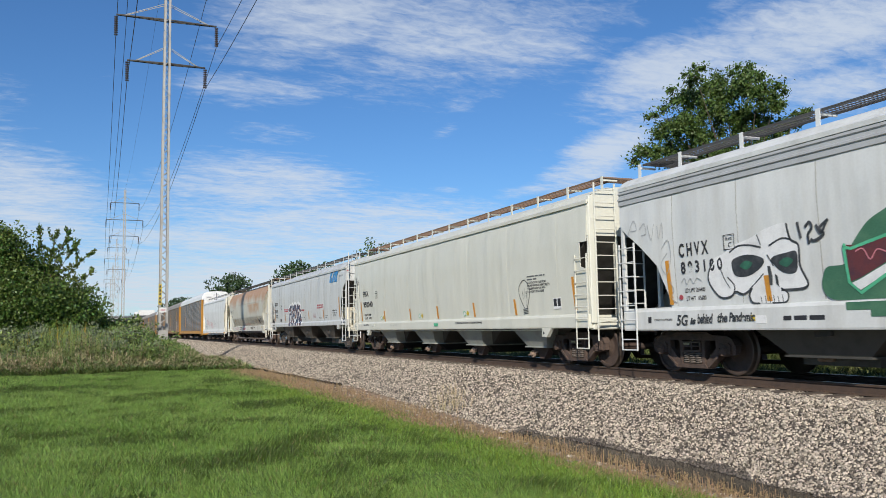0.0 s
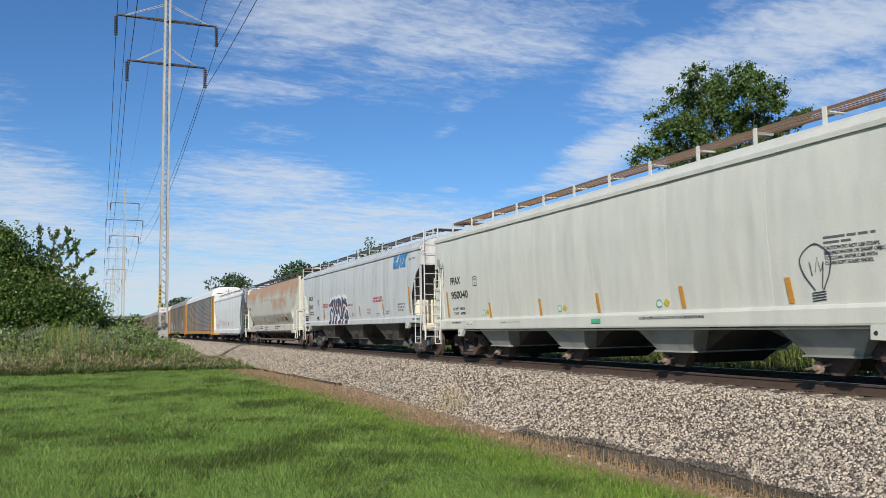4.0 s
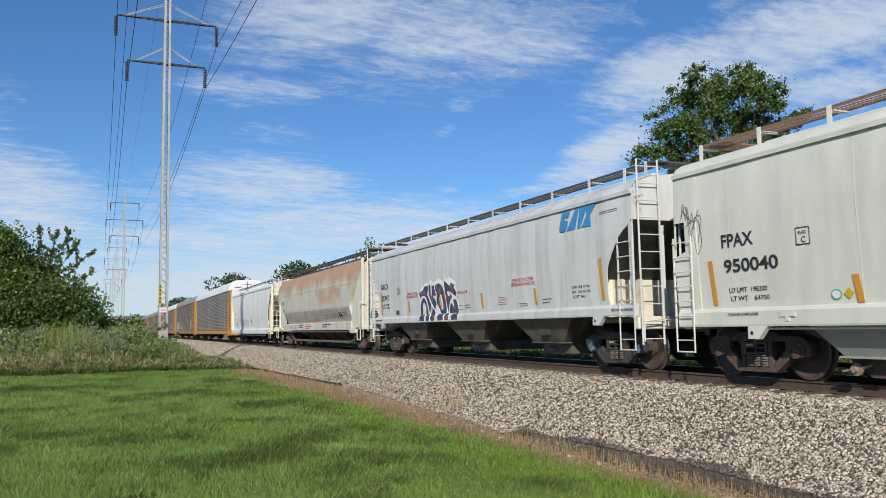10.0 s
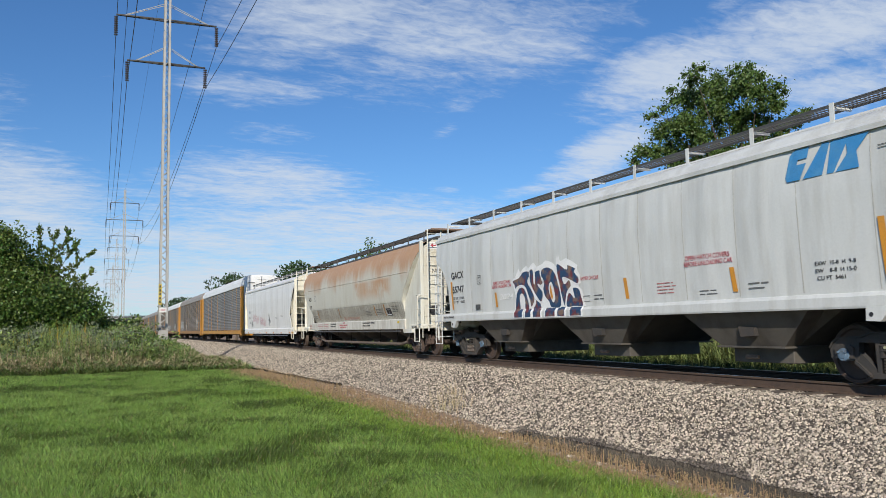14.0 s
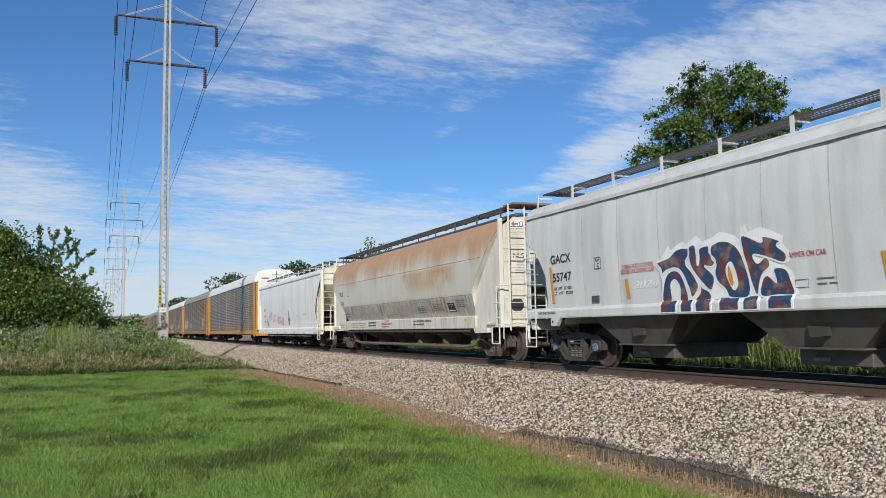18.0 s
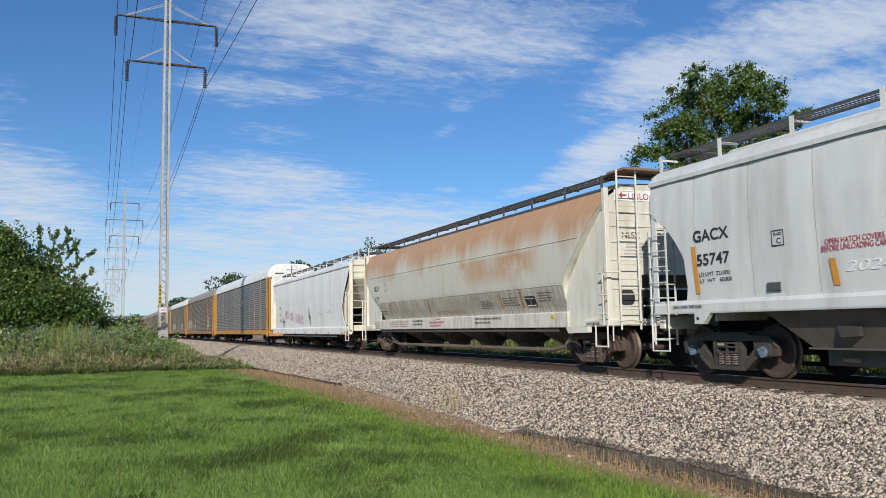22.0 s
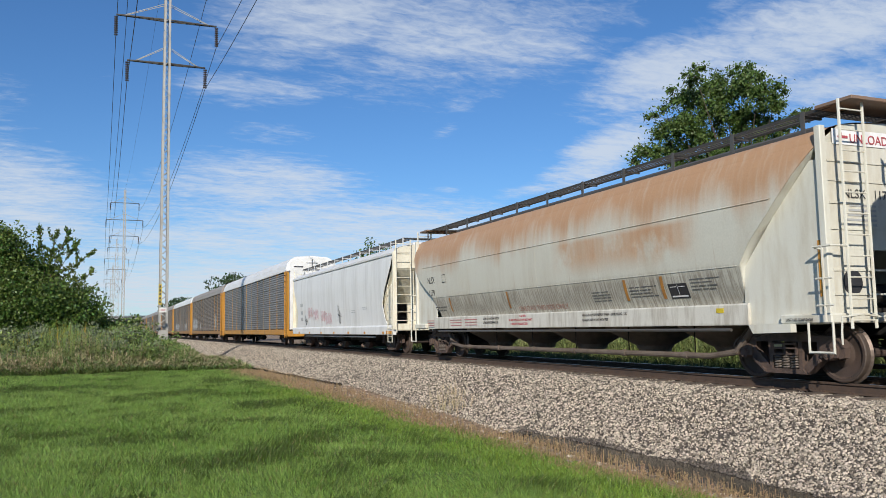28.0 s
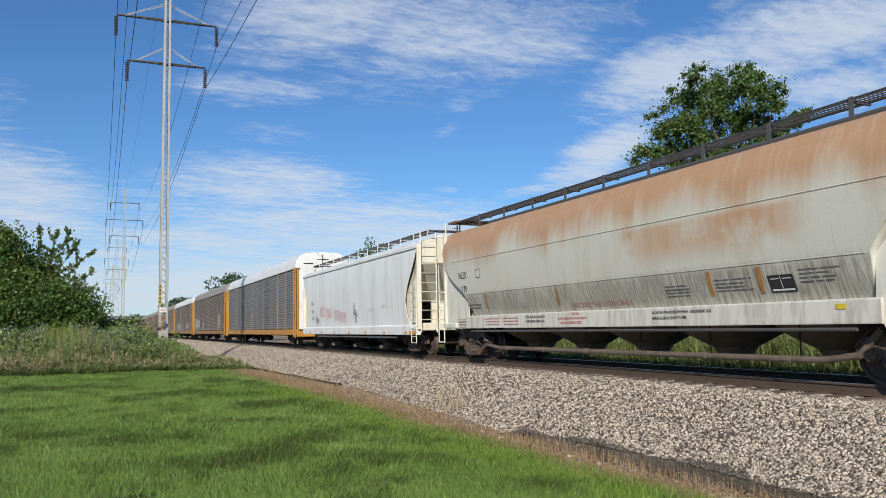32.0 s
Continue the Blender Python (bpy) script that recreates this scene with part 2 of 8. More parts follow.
M["yellow"] = mat("rack_yellow_paint", (0.52, 0.245, 0.03), 0.5, dirt=(0.27, 0.14, 0.05), amount=0.8, scale=1.5, stretch=STREAK, bump=0.05)
M["yellow_old"] = mat("faded_rack_yellow_paint", (0.33, 0.17, 0.05), 0.6, dirt=(0.19, 0.11, 0.06), amount=0.9, scale=1.5, stretch=STREAK, bump=0.05)
M["rack_panel"] = mat("galvanised_panel_steel", (0.22, 0.22, 0.225), 0.5, 0.3, dirt=(0.13, 0.125, 0.12), amount=0.7, scale=1.5, stretch=STREAK, bump=0.05, rnd=0.12)
M["rack_panel_old"] = mat("soiled_panel_steel", (0.19, 0.165, 0.145), 0.6, 0.2, dirt=(0.12, 0.09, 0.07), amount=0.8, scale=1.2, stretch=STREAK, bump=0.05, rnd=0.15)
M["rack_white"] = mat("white_rack_roof_paint", (0.74, 0.74, 0.73), 0.45, dirt=(0.55, 0.53, 0.50), amount=0.6, scale=1, bump=0.03)
M["rack_grey"] = mat("weathered_roof_steel", (0.33, 0.30, 0.27), 0.6, 0.2, dirt=(0.24, 0.17, 0.12), amount=0.8, scale=1, bump=0.03)
M["galv"] = mat("galvanised_tower_steel", (0.40, 0.388, 0.36), 0.55, 0.35, dirt=(0.26, 0.245, 0.22), amount=0.6, scale=2, bump=0.05)
M["insul"] = mat("brown_porcelain", (0.05, 0.025, 0.02), 0.3, bump=0.0)
M["wire"] = mat("weathered_cable", (0.06, 0.06, 0.065), 0.6, 0.4, bump=0.0)
M["rail_side"] = mat("rusted_rail_steel", (0.085, 0.055, 0.04), 0.8, dirt=(0.05, 0.035, 0.028), amount=0.7, scale=5, bump=0.2)
M["rail_top"] = mat("polished_rail_steel", (0.42, 0.40, 0.38), 0.3, 1.0, bump=0.02, fine=0.05)
M["tie"] = mat("creosoted_tie_wood", (0.085, 0.065, 0.05), 0.85, dirt=(0.15, 0.12, 0.10), amount=0.8, scale=3, stretch=(1, 6, 6), bump=0.3, rnd=0.2)
# limestone bed coloured dark, as the shade in gaps between loose stones
M["ballast"] = mat("limestone_gap_shade", (0.13, 0.105, 0.085), 0.9, dirt=(0.03, 0.024, 0.02), amount=0.85, scale=22, bump=0.9, bscale=36, lo=0.4, hi=0.6, fine=0.35)
M["stone"] = island(mat("ballast_stone", (0.345, 0.297, 0.24), 0.9, dirt=(0.24, 0.20, 0.16), amount=0.7, scale=9, bump=0.3, bscale=70, fine=0.15), 0.14, 2.0, 0.015)
M["stone_wet"] = island(mat("wet_ballast_stone", (0.12, 0.10, 0.082), 0.45, dirt=(0.05, 0.042, 0.034), amount=0.7, scale=9, bump=0.3, bscale=70, fine=0.15), 0.3, 1.8, 0.015)
# near-black bed colour carrying the shade beneath the cars
M["under_train"] = mat("ballast_shaded_by_train", (0.03, 0.026, 0.022), 0.9, dirt=(0.013, 0.011, 0.01), amount=0.8, scale=6, bump=0.8, bscale=24, fine=0.3)
M["stone_one"] = mat("ballast_stone_single", (0.34, 0.29, 0.24), 0.9, dirt=(0.19, 0.155, 0.13), amount=0.7, scale=9, bump=0.3, bscale=70, fine=0.15, rnd=0.65)
M["bark"] = mat("bark", (0.11, 0.085, 0.065), 0.9, dirt=(0.05, 0.04, 0.03), amount=0.8, scale=6, stretch=(3, 3, 0.6), bump=0.6, bscale=20)
M["leaf"] = leafy(island(mat("poplar_leaf", (0.085, 0.145, 0.034), 0.45, dirt=(0.12, 0.17, 0.045), amount=0.5, scale=1, bump=0), 0.5, 1.5, 0.02), 0.3)
M["leaf_dark"] = leafy(island(mat("shrub_leaf", (0.078, 0.142, 0.025), 0.5, dirt=(0.16, 0.175, 0.036), amount=0.7, scale=0.5, bump=0), 0.4, 1.6, 0.03), 0.3)
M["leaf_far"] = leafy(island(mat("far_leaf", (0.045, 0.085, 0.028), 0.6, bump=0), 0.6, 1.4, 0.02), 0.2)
M["weed"] = leafy(island(mat("weed_leaf", (0.15, 0.225, 0.06), 0.65, dirt=(0.21, 0.215, 0.075), amount=0.85, scale=0.55, bump=0), 0.35, 1.8, 0.03), 0.3)
M["weed_dry"] = leafy(island(mat("dry_weed", (0.46, 0.37, 0.22), 0.75, dirt=(0.32, 0.31, 0.14), amount=0.6, scale=0.6, bump=0), 0.6, 1.4, 0.02), 0.25)
M["goldenrod"] = leafy(island(mat("goldenrod_bloom", (0.45, 0.33, 0.03), 0.7, bump=0), 0.7, 1.3, 0.01), 0.3)
M["blade"] = leafy(island(mat("lawn_blade", (0.198, 0.305, 0.064), 0.5, dirt=(0.135, 0.235, 0.038), amount=1.0, scale=0.5, stretch=(0.55, 0.5, 1), lo=0.42, hi=0.64, bump=0), 0.38, 1.8, 0.02), 0.35)
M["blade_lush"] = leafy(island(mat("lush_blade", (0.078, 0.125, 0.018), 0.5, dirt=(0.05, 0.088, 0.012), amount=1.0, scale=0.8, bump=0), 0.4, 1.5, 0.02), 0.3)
M["blade_rank"] = leafy(island(mat("rim_weed_leaf", (0.20, 0.31, 0.045), 0.5, dirt=(0.14, 0.22, 0.04), amount=0.8, scale=2.0, bump=0), 0.5, 1.5, 0.02), 0.35)
M["blade_dry"] = leafy(island(mat("straw_blade", (0.38, 0.26, 0.145), 0.75, dirt=(0.22, 0.20, 0.075), amount=0.7, scale=0.8, bump=0), 0.6, 1.4, 0.02), 0.3)
M["concrete"] = mat("concrete", (0.33, 0.32, 0.30), 0.85, dirt=(0.22, 0.21, 0.19), amount=0.6, scale=1, bump=0.2)
M["bridge_steel"] = mat("dark_bridge_steel", (0.06, 0.065, 0.07), 0.6, dirt=(0.10, 0.09, 0.08), amount=0.6, scale=0.6, bump=0.05)
M["water"] = mat("ditch_water", (0.018, 0.015, 0.010), 0.12, bump=0.05, bscale=5, fine=0.05, spec=0.05)
M["ink_thin"] = mat("faded_black_stencil", (0.13, 0.13, 0.13), 0.6, bump=0.0, fine=0.15)
M["red_thin"] = mat("faded_red_stencil", (0.44, 0.17, 0.17), 0.6, bump=0.0, fine=0.15)
# weathered arm steel with the shade of its undersides in the colour
M["arm_steel"] = mat("weathered_arm_steel_shaded", (0.06, 0.057, 0.055), 0.65, 0.3, dirt=(0.04, 0.035, 0.03), amount=0.7, scale=2, bump=0.05)
M["graf_wine"] = mat("wine_red_spray_paint", (0.13, 0.035, 0.04), 0.6, dirt=(0.04, 0.03, 0.05), amount=0.9, scale=2.5, bump=0.0)


def third_paint(m, color, scale, lo, hi):
    """One more colour laid over a paint in patches."""
    nt = m.node_tree
    N, L = nt.nodes.new, nt.links.new
    hsv = next(n for n in nt.nodes if n.type == "HUE_SAT")
    src = hsv.inputs["Color"].links[0].from_socket
    tc, mp, nz, r, mx = N("ShaderNodeTexCoord"), N("ShaderNodeMapping"), N("ShaderNodeTexNoise"), N("ShaderNodeMapRange"), N("ShaderNodeMix")
    mp.inputs["Location"].default_value = (5, 3, 8)
    nz.inputs["Scale"].default_value, nz.inputs["Detail"].default_value = scale, 5
    r.inputs[1].default_value, r.inputs[2].default_value = lo, hi
    mx.data_type = "RGBA"
    mx.inputs[7].default_value = (*color, 1)
    L(tc.outputs["Object"], mp.inputs[0]), L(mp.outputs[0], nz.inputs["Vector"]), L(nz.outputs[0], r.inputs[0])
    L(r.outputs[0], mx.inputs[0]), L(src, mx.inputs[6]), L(mx.outputs[2], hsv.inputs["Color"])


third_paint(M["graf_mottled"], (0.20, 0.13, 0.10), 3.5, 0.54, 0.62)


def rust_streaks(m):
    """Rust washed down from the roof, a rusty field low on the side and soot on the tucked-in foot."""
    nt = m.node_tree
    N, L = nt.nodes.new, nt.links.new
    hsv = next(n for n in nt.nodes if n.type == "HUE_SAT")
    src = hsv.inputs["Color"].links[0].from_socket
    tc, sep = N("ShaderNodeTexCoord"), N("ShaderNodeSeparateXYZ")
    L(tc.outputs["Object"], sep.inputs[0])

    def nz(scale, stretch, detail=6):
        mp, n = N("ShaderNodeMapping"), N("ShaderNodeTexNoise")
        mp.inputs["Scale"].default_value = stretch
        L(tc.outputs["Object"], mp.inputs[0]), L(mp.outputs[0], n.inputs["Vector"])
        n.inputs["Scale"].default_value, n.inputs["Detail"].default_value, n.inputs["Roughness"].default_value = scale, detail, 0.6
        return n.outputs[0]

    def rng(x, a, b, c=0.0, d=1.0):
        r = N("ShaderNodeMapRange")
        r.interpolation_type = "SMOOTHSTEP"
        for i, v in enumerate((a, b, c, d)):
            r.inputs[i + 1].default_value = v
        L(x, r.inputs[0])
        return r.outputs[0]

    def mul(*xs):
        out = xs[0]
        for x in xs[1:]:
            n = N("ShaderNodeMath")
            n.operation, n.use_clamp = "MULTIPLY", True
            for k, v in enumerate((out, x)):
                if isinstance(v, float):
                    n.inputs[k].default_value = v
                else:
                    L(v, n.inputs[k])
            out = n.outputs[0]
        return out

    def over(base, mask, color):
        mx = N("ShaderNodeMix")
        mx.data_type = "RGBA"
        mx.inputs[7].default_value = (*color, 1)
        L(mask, mx.inputs[0]), L(base, mx.inputs[6])
        return mx.outputs[2]

    z, y = sep.outputs[2], sep.outputs[1]
    streak, broad, hair, fine_hair = nz(0.8, (1, 1.5, 0.22)), nz(0.7, (1, 1, 0.8)), nz(2.6, (1, 4.0, 0.12)), nz(5.0, (1, 5.0, 0.25))
    ad = N("ShaderNodeMath")
    ad.operation, ad.inputs[1].default_value = "MULTIPLY_ADD", 1.9
    L(streak, ad.inputs[0]), L(z, ad.inputs[2])
    top = mul(rng(ad.outputs[0], 3.62, 4.50), rng(hair, 0.25, 0.55, 0.68, 0.92))
    field = mul(rng(y, -6.2, -5.2), rng(y, -0.6, -1.6), rng(z, 2.95, 2.8), rng(z, 2.0, 2.5), rng(broad, 0.34, 0.50), rng(streak, 0.3, 0.6, 0.5, 1.0), 0.85)
    soot = mul(rng(z, 2.02, 1.80), rng(fine_hair, 0.40, 0.60), 0.6)
    foot = mul(rng(z, 1.97, 1.90), rng(broad, 0.3, 0.6), 0.30)
    seep = mul(rng(z, 1.75, 2.0), rng(z, 2.5, 2.05), rng(hair, 0.60, 0.75), 0.6)
    c = over(src, top, (0.43, 0.235, 0.115))
    c = over(c, field, (0.46, 0.25, 0.125))
    c = over(c, foot, (0.22, 0.20, 0.17))
    c = over(c, soot, (0.15, 0.115, 0.085))
    c = over(c, seep, (0.33, 0.17, 0.08))
    L(c, hsv.inputs["Color"])
    return m


rust_streaks(M["paint_d"])


def ground_material():
    """Lawn soil by the lawn, bare dirt by the ditch, rough grass behind the track."""
    m = mat("soil_and_turf", (0.07, 0.12, 0.02), 0.95, dirt=(0.05, 0.09, 0.018), amount=0.8, scale=0.5, bump=0.5, bscale=30, fine=0.25)
    nt = m.node_tree
    N, L = nt.nodes.new, nt.links.new
    hsv = next(n for n in nt.nodes if n.type == "HUE_SAT")
    src = hsv.inputs["Color"].links[0].from_socket
    tc, sep, nz = N("ShaderNodeTexCoord"), N("ShaderNodeSeparateXYZ"), N("ShaderNodeTexNoise")
    L(tc.outputs["Object"], sep.inputs[0]), L(tc.outputs["Object"], nz.inputs["Vector"])
    nz.inputs["Scale"].default_value, nz.inputs["Detail"].default_value = 1.1, 6
    ad = N("ShaderNodeMath")
    ad.operation, ad.inputs[1].default_value = "MULTIPLY_ADD", 1.3
    L(nz.outputs[0], ad.inputs[0]), L(sep.outputs[0], ad.inputs[2])
    r = N("ShaderNodeMapRange")
    r.inputs[1].default_value, r.inputs[2].default_value = 5.35, 5.9
    L(ad.outputs[0], r.inputs[0])
    mx = N("ShaderNodeMix")
    mx.data_type = "RGBA"
    n2, cr = N("ShaderNodeTexNoise"), N("ShaderNodeValToRGB")
    n2.inputs["Scale"].default_value, n2.inputs["Detail"].default_value = 4.0, 8
    L(tc.outputs["Object"], n2.inputs["Vector"]), L(n2.outputs[0], cr.inputs[0])
    cr.color_ramp.elements[0].position, cr.color_ramp.elements[0].color = 0.35, (0.17, 0.115, 0.075, 1)
    cr.color_ramp.elements[1].position, cr.color_ramp.elements[1].color = 0.68, (0.42, 0.295, 0.19, 1)
    L(r.outputs[0], mx.inputs[0]), L(src, mx.inputs[6]), L(cr.outputs[0], mx.inputs[7])
    L(mx.outputs[2], hsv.inputs["Color"])
    return m


M["ground"] = ground_material()


# ---- mesh helpers ----
class Geo:
    """A growing list of vertices and faces."""

    def __init__(self):
        self.v, self.f = [], []

    def add(self, vs, fs):
        k = len(self.v)
        self.v += [tuple(p) for p in vs]
        self.f += [tuple(k + i for i in f) for f in fs]
        return self

    def box(self, x0, x1, y0, y1, z0, z1, c=0.0):
        if c <= 0:
            vs = [(x, y, z) for z in (z0, z1) for y in (y0, y1) for x in (x0, x1)]
            return self.add(vs, [(0, 2, 3, 1), (4, 5, 7, 6), (0, 1, 5, 4), (2, 6, 7, 3), (0, 4, 6, 2), (1, 3, 7, 5)])
        ring = lambda i, z: [(x0 + i + c, y0 + i, z), (x1 - i - c, y0 + i, z), (x1 - i, y0 + i + c, z), (x1 - i, y1 - i - c, z), (x1 - i - c, y1 - i, z), (x0 + i + c, y1 - i, z), (x0 + i, y1 - i - c, z), (x0 + i, y0 + i + c, z)]
        vs = ring(c, z0) + ring(0, z0 + c) + ring(0, z1 - c) + ring(c, z1)
        fs = [tuple(range(7, -1, -1)), tuple(range(24, 32))]
        for k in range(3):
            fs += [(8 * k + i, 8 * k + (i + 1) % 8, 8 * k + 8 + (i + 1) % 8, 8 * k + 8 + i) for i in range(8)]
        return self.add(vs, fs)

    def tube(self, p, q, r, n=6, r2=None, cap=True):
        p, q = Vector(p), Vector(q)
        a = (q - p).normalized()
        s = a.orthogonal().normalized()
        t = a.cross(s)
        r2 = r if r2 is None else r2
        vs = []
        for c, k in ((p, r), (q, r2)):
            vs += [c + s * (k * math.cos(2 * math.pi * i / n)) + t * (k * math.sin(2 * math.pi * i / n)) for i in range(n)]
        fs = [(i, (i + 1) % n, n + (i + 1) % n, n + i) for i in range(n)]
        if cap:
            fs += [tuple(range(n - 1, -1, -1)), tuple(range(n, 2 * n))]
        return self.add(vs, fs)

    def path(self, pts, r, n=6):
        """One bent tube with mitred corners through pts."""
        pts = [Vector(p) for p in pts]
        ways = [(b - a).normalized() for a, b in zip(pts, pts[1:])]
        s = ways[0].orthogonal().normalized()
        t = ways[0].cross(s)
        ring = [s * (r * math.cos(2 * math.pi * i / n)) + t * (r * math.sin(2 * math.pi * i / n)) for i in range(n)]
        rows = [[pts[0] + v for v in ring]]
        for k in range(1, len(pts)):
            a = ways[k - 1]
            b = ways[k] if k < len(ways) else a
            cut = (a + b).normalized() if (a + b).length > 0.2 else a
            rows.append([pts[k] + v - a * (v.dot(cut) / a.dot(cut)) for v in ring])
            turn = a.rotation_difference(b)
            ring = [turn @ v for v in ring]
        k = len(self.v)
        self.grid(rows, True)
        m = len(self.v) - n
        self.f += [tuple(range(k + n - 1, k - 1, -1)), tuple(range(m, m + n))]
        return self

    def lathe(self, prof, axis_y=0.0, n=28, c=(0, 0, 0)):
        """prof: (x, radius) pairs, turned about the x axis."""
        vs, fs = [], []
        for x, r in prof:
            vs += [(c[0] + x, c[1] + r * math.cos(2 * math.pi * i / n), c[2] + r * math.sin(2 * math.pi * i / n)) for i in range(n)]
        for k in range(len(prof) - 1):
            fs += [(k * n + i, k * n + (i + 1) % n, (k + 1) * n + (i + 1) % n, (k + 1) * n + i) for i in range(n)]
        fs += [tuple(range(n - 1, -1, -1)), tuple(range((len(prof) - 1) * n, len(prof) * n))]
        return self.add(vs, fs)

    def prism_x(self, poly, x0, x1):
        """poly in (y, z), extruded from x0 to x1."""
        n = len(poly)
        vs = [(x0, y, z) for y, z in poly] + [(x1, y, z) for y, z in poly]
        fs = [tuple(range(n)), tuple(range(2 * n - 1, n - 1, -1))] + [(i, n + i, n + (i + 1) % n, (i + 1) % n) for i in range(n)]
        return self.add(vs, fs)

    def prism_y(self, poly, y0, y1):
        """poly in (x, z), extruded from y0 to y1."""
        n = len(poly)
        vs = [(x, y0, z) for x, z in poly] + [(x, y1, z) for x, z in poly]
        fs = [tuple(range(n)), tuple(range(2 * n - 1, n - 1, -1))] + [(i, n + i, n + (i + 1) % n, (i + 1) % n) for i in range(n)]
        return self.add(vs, fs)

    def grid(self, rows, wrap=False):
        """rows of equally many points, joined to quads."""
        n = len(rows[0])
        vs = [p for row in rows for p in row]
        fs = []
        for k in range(len(rows) - 1):
            for i in range(n if wrap else n - 1):
                j = (i + 1) % n
                fs.append((k * n + i, k * n + j, (k + 1) * n + j, (k + 1) * n + i))
        return self.add(vs, fs)

    def mesh(self, name, material, smooth=False):
        me = bpy.data.meshes.new(name)
        me.from_pydata(self.v, [], self.f)
        bm = bmesh.new()
        bm.from_mesh(me)
        bmesh.ops.recalc_face_normals(bm, faces=bm.faces)
        bm.to_mesh(me)
        bm.free()
        me.materials.append(material)
        if smooth:
            me.shade_smooth()
        return me


def fast_mesh(name, verts, faces, material):
    me = bpy.data.meshes.new(name)
    me.from_pydata(verts, [], faces)
    me.materials.append(material)
    return me


def part(name, geo, material, parent, label="", smooth=False, at=None):
    """One mesh object under a thing or under a part."""
    data = geo if isinstance(geo, bpy.types.Mesh) else geo.mesh(name, material, smooth)
    ob = new(name, data)
    ob.parent = parent
    if at is not None:
        ob.matrix_basis = at
    if label:
        tagged(ob, label)
    return ob


def sheet(ob, thick):
    md = ob.modifiers.new("thickness", "SOLIDIFY")
    md.thickness, md.offset = thick, 0
    return ob


def lerp(tab, z):
    """Piecewise linear table of (z, value)."""
    if z <= tab[0][0]:
        return tab[0][1]
    for (a, u), (b, v) in zip(tab, tab[1:]):
        if z <= b:
            return u + (v - u) * (z - a) / (b - a)
    return tab[-1][1]


# ---- ground, ballast, track ----
BANK = [(-2500, -0.9), (-60, -0.75), (-12, -0.63), (3.6, -0.63), (4.5, -0.645), (5.2, -0.70), (5.8, -0.79), (6.3, -0.90), (6.62, -0.975), (6.8, -1.05), (7.3, -1.08), (7.8, -1.08), (15.4, -1.05), (17.5, -0.85), (40, -0.7), (2500, -0.9)]
LAWN_EDGE = [(5, 4.75), (12, 4.72), (16, 4.48), (21, 4.32), (33, 4.0)]


def ditch_depth(y):
    """The ditch is open near the road and filled in further along."""
    return 1.0 if y < 13 else max(0.45, 1.0 - (y - 13) * 0.055)


def ground_z(x, y):
    z = lerp(BANK, x)
    if 4.3 < x < 8.5:
        z = LAWN_Z + (z - LAWN_Z) * (ditch_depth(y) if x < 7.2 else 1.0)
    if -40 < x < 9 and -20 < y < 90:
        z += 0.03 * noise.noise((x * 0.35, y * 0.35, 0)) + (0.03 * noise.noise((x * 2.1, y * 2.1, 3)) if x > 4.6 else 0)
    return z


def build_ground():
    xs = [-2500, -800, -250, -90, -45, -30] + [-22 + 1.6 * i for i in range(16)] + [3.6 + 0.22 * i for i in range(26)] + [9.6, 11.5, 13.5, 15.4, 16.4, 17.5, 20, 26, 40, 90, 250, 800, 2500]
    ys = [-2500, -800, -250, -80, -30, -10] + [-4 + 0.8 * i for i in range(60)] + [44 + 3 * i for i in range(16)] + [95, 120, 180, 300, 600, 1200, 2500, 4500]
    g = Geo().grid([[(x, y, ground_z(x, y)) for x in xs] for y in ys])
    ob = new("ground", g.mesh("ground", M["ground"], True))
    tagged(ob, "mown green lawn running down to a bare dirt ditch bank", "ground", kind="structure")
    w = Geo().grid([[(6.5, y, -0.998), (7.9, y, -0.998)] for y in [-20 + 0.6 * i for i in range(57)]])
    tagged(new("water", w.mesh("water", M["water"])), "dark still water standing in a narrow ditch", "water", kind="structure")


BALLAST = [(-4.45, -1.16), (-4.1, -1.03), (-2.9, -0.62), (-2.1, -0.30), (-1.75, -0.21), (-1.3, -0.20), (-0.5, -0.20), (0.5, -0.20), (1.3, -0.20), (1.75, -0.22), (2.9, -0.62), (4.15, -1.10)]


def ballast_z(x, y):
    d = x - TX
    edge = 0.16 * noise.noise((y * 0.25, 7.0, 0)) + 0.07 * noise.noise((y * 1.3, 3.0, 0)) + 0.22 * math.exp(-((y - 9.6) / 2.2) ** 2)
    if d < -1.9:
        d -= edge * min(1.0, (-1.9 - d))
    return lerp(BALLAST, d)


def build_ballast():
    xs = [TX + a for a in (-4.45, -4.2, -3.9, -3.6, -3.3, -3.0, -2.7, -2.4, -2.1, -1.9, -1.7, -1.5, -1.2, -0.8, -0.4, 0, 0.5, 1.2, 1.75, 2.3, 2.9, 4.15)]
    ys = [-60, -30] + [-10 + 0.5 * i for i in range(120)] + [50 + 4 * i for i in range(40)] + [240, 300, 380, 480, 700]
    g = Geo().grid([[(x, y, ballast_z(x, y) + 0.02 * noise.noise((x * 3, y * 3, 0))) for x in xs] for y in ys])
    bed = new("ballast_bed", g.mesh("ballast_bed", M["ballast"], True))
    bed.data.materials.append(M["under_train"])
    # from the near rail inwards the train's shade is coloured in
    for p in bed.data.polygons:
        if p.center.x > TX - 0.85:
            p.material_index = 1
    tagged(bed, "railway embankment of crushed pale grey limestone", "ballast", kind="structure")
    return bed


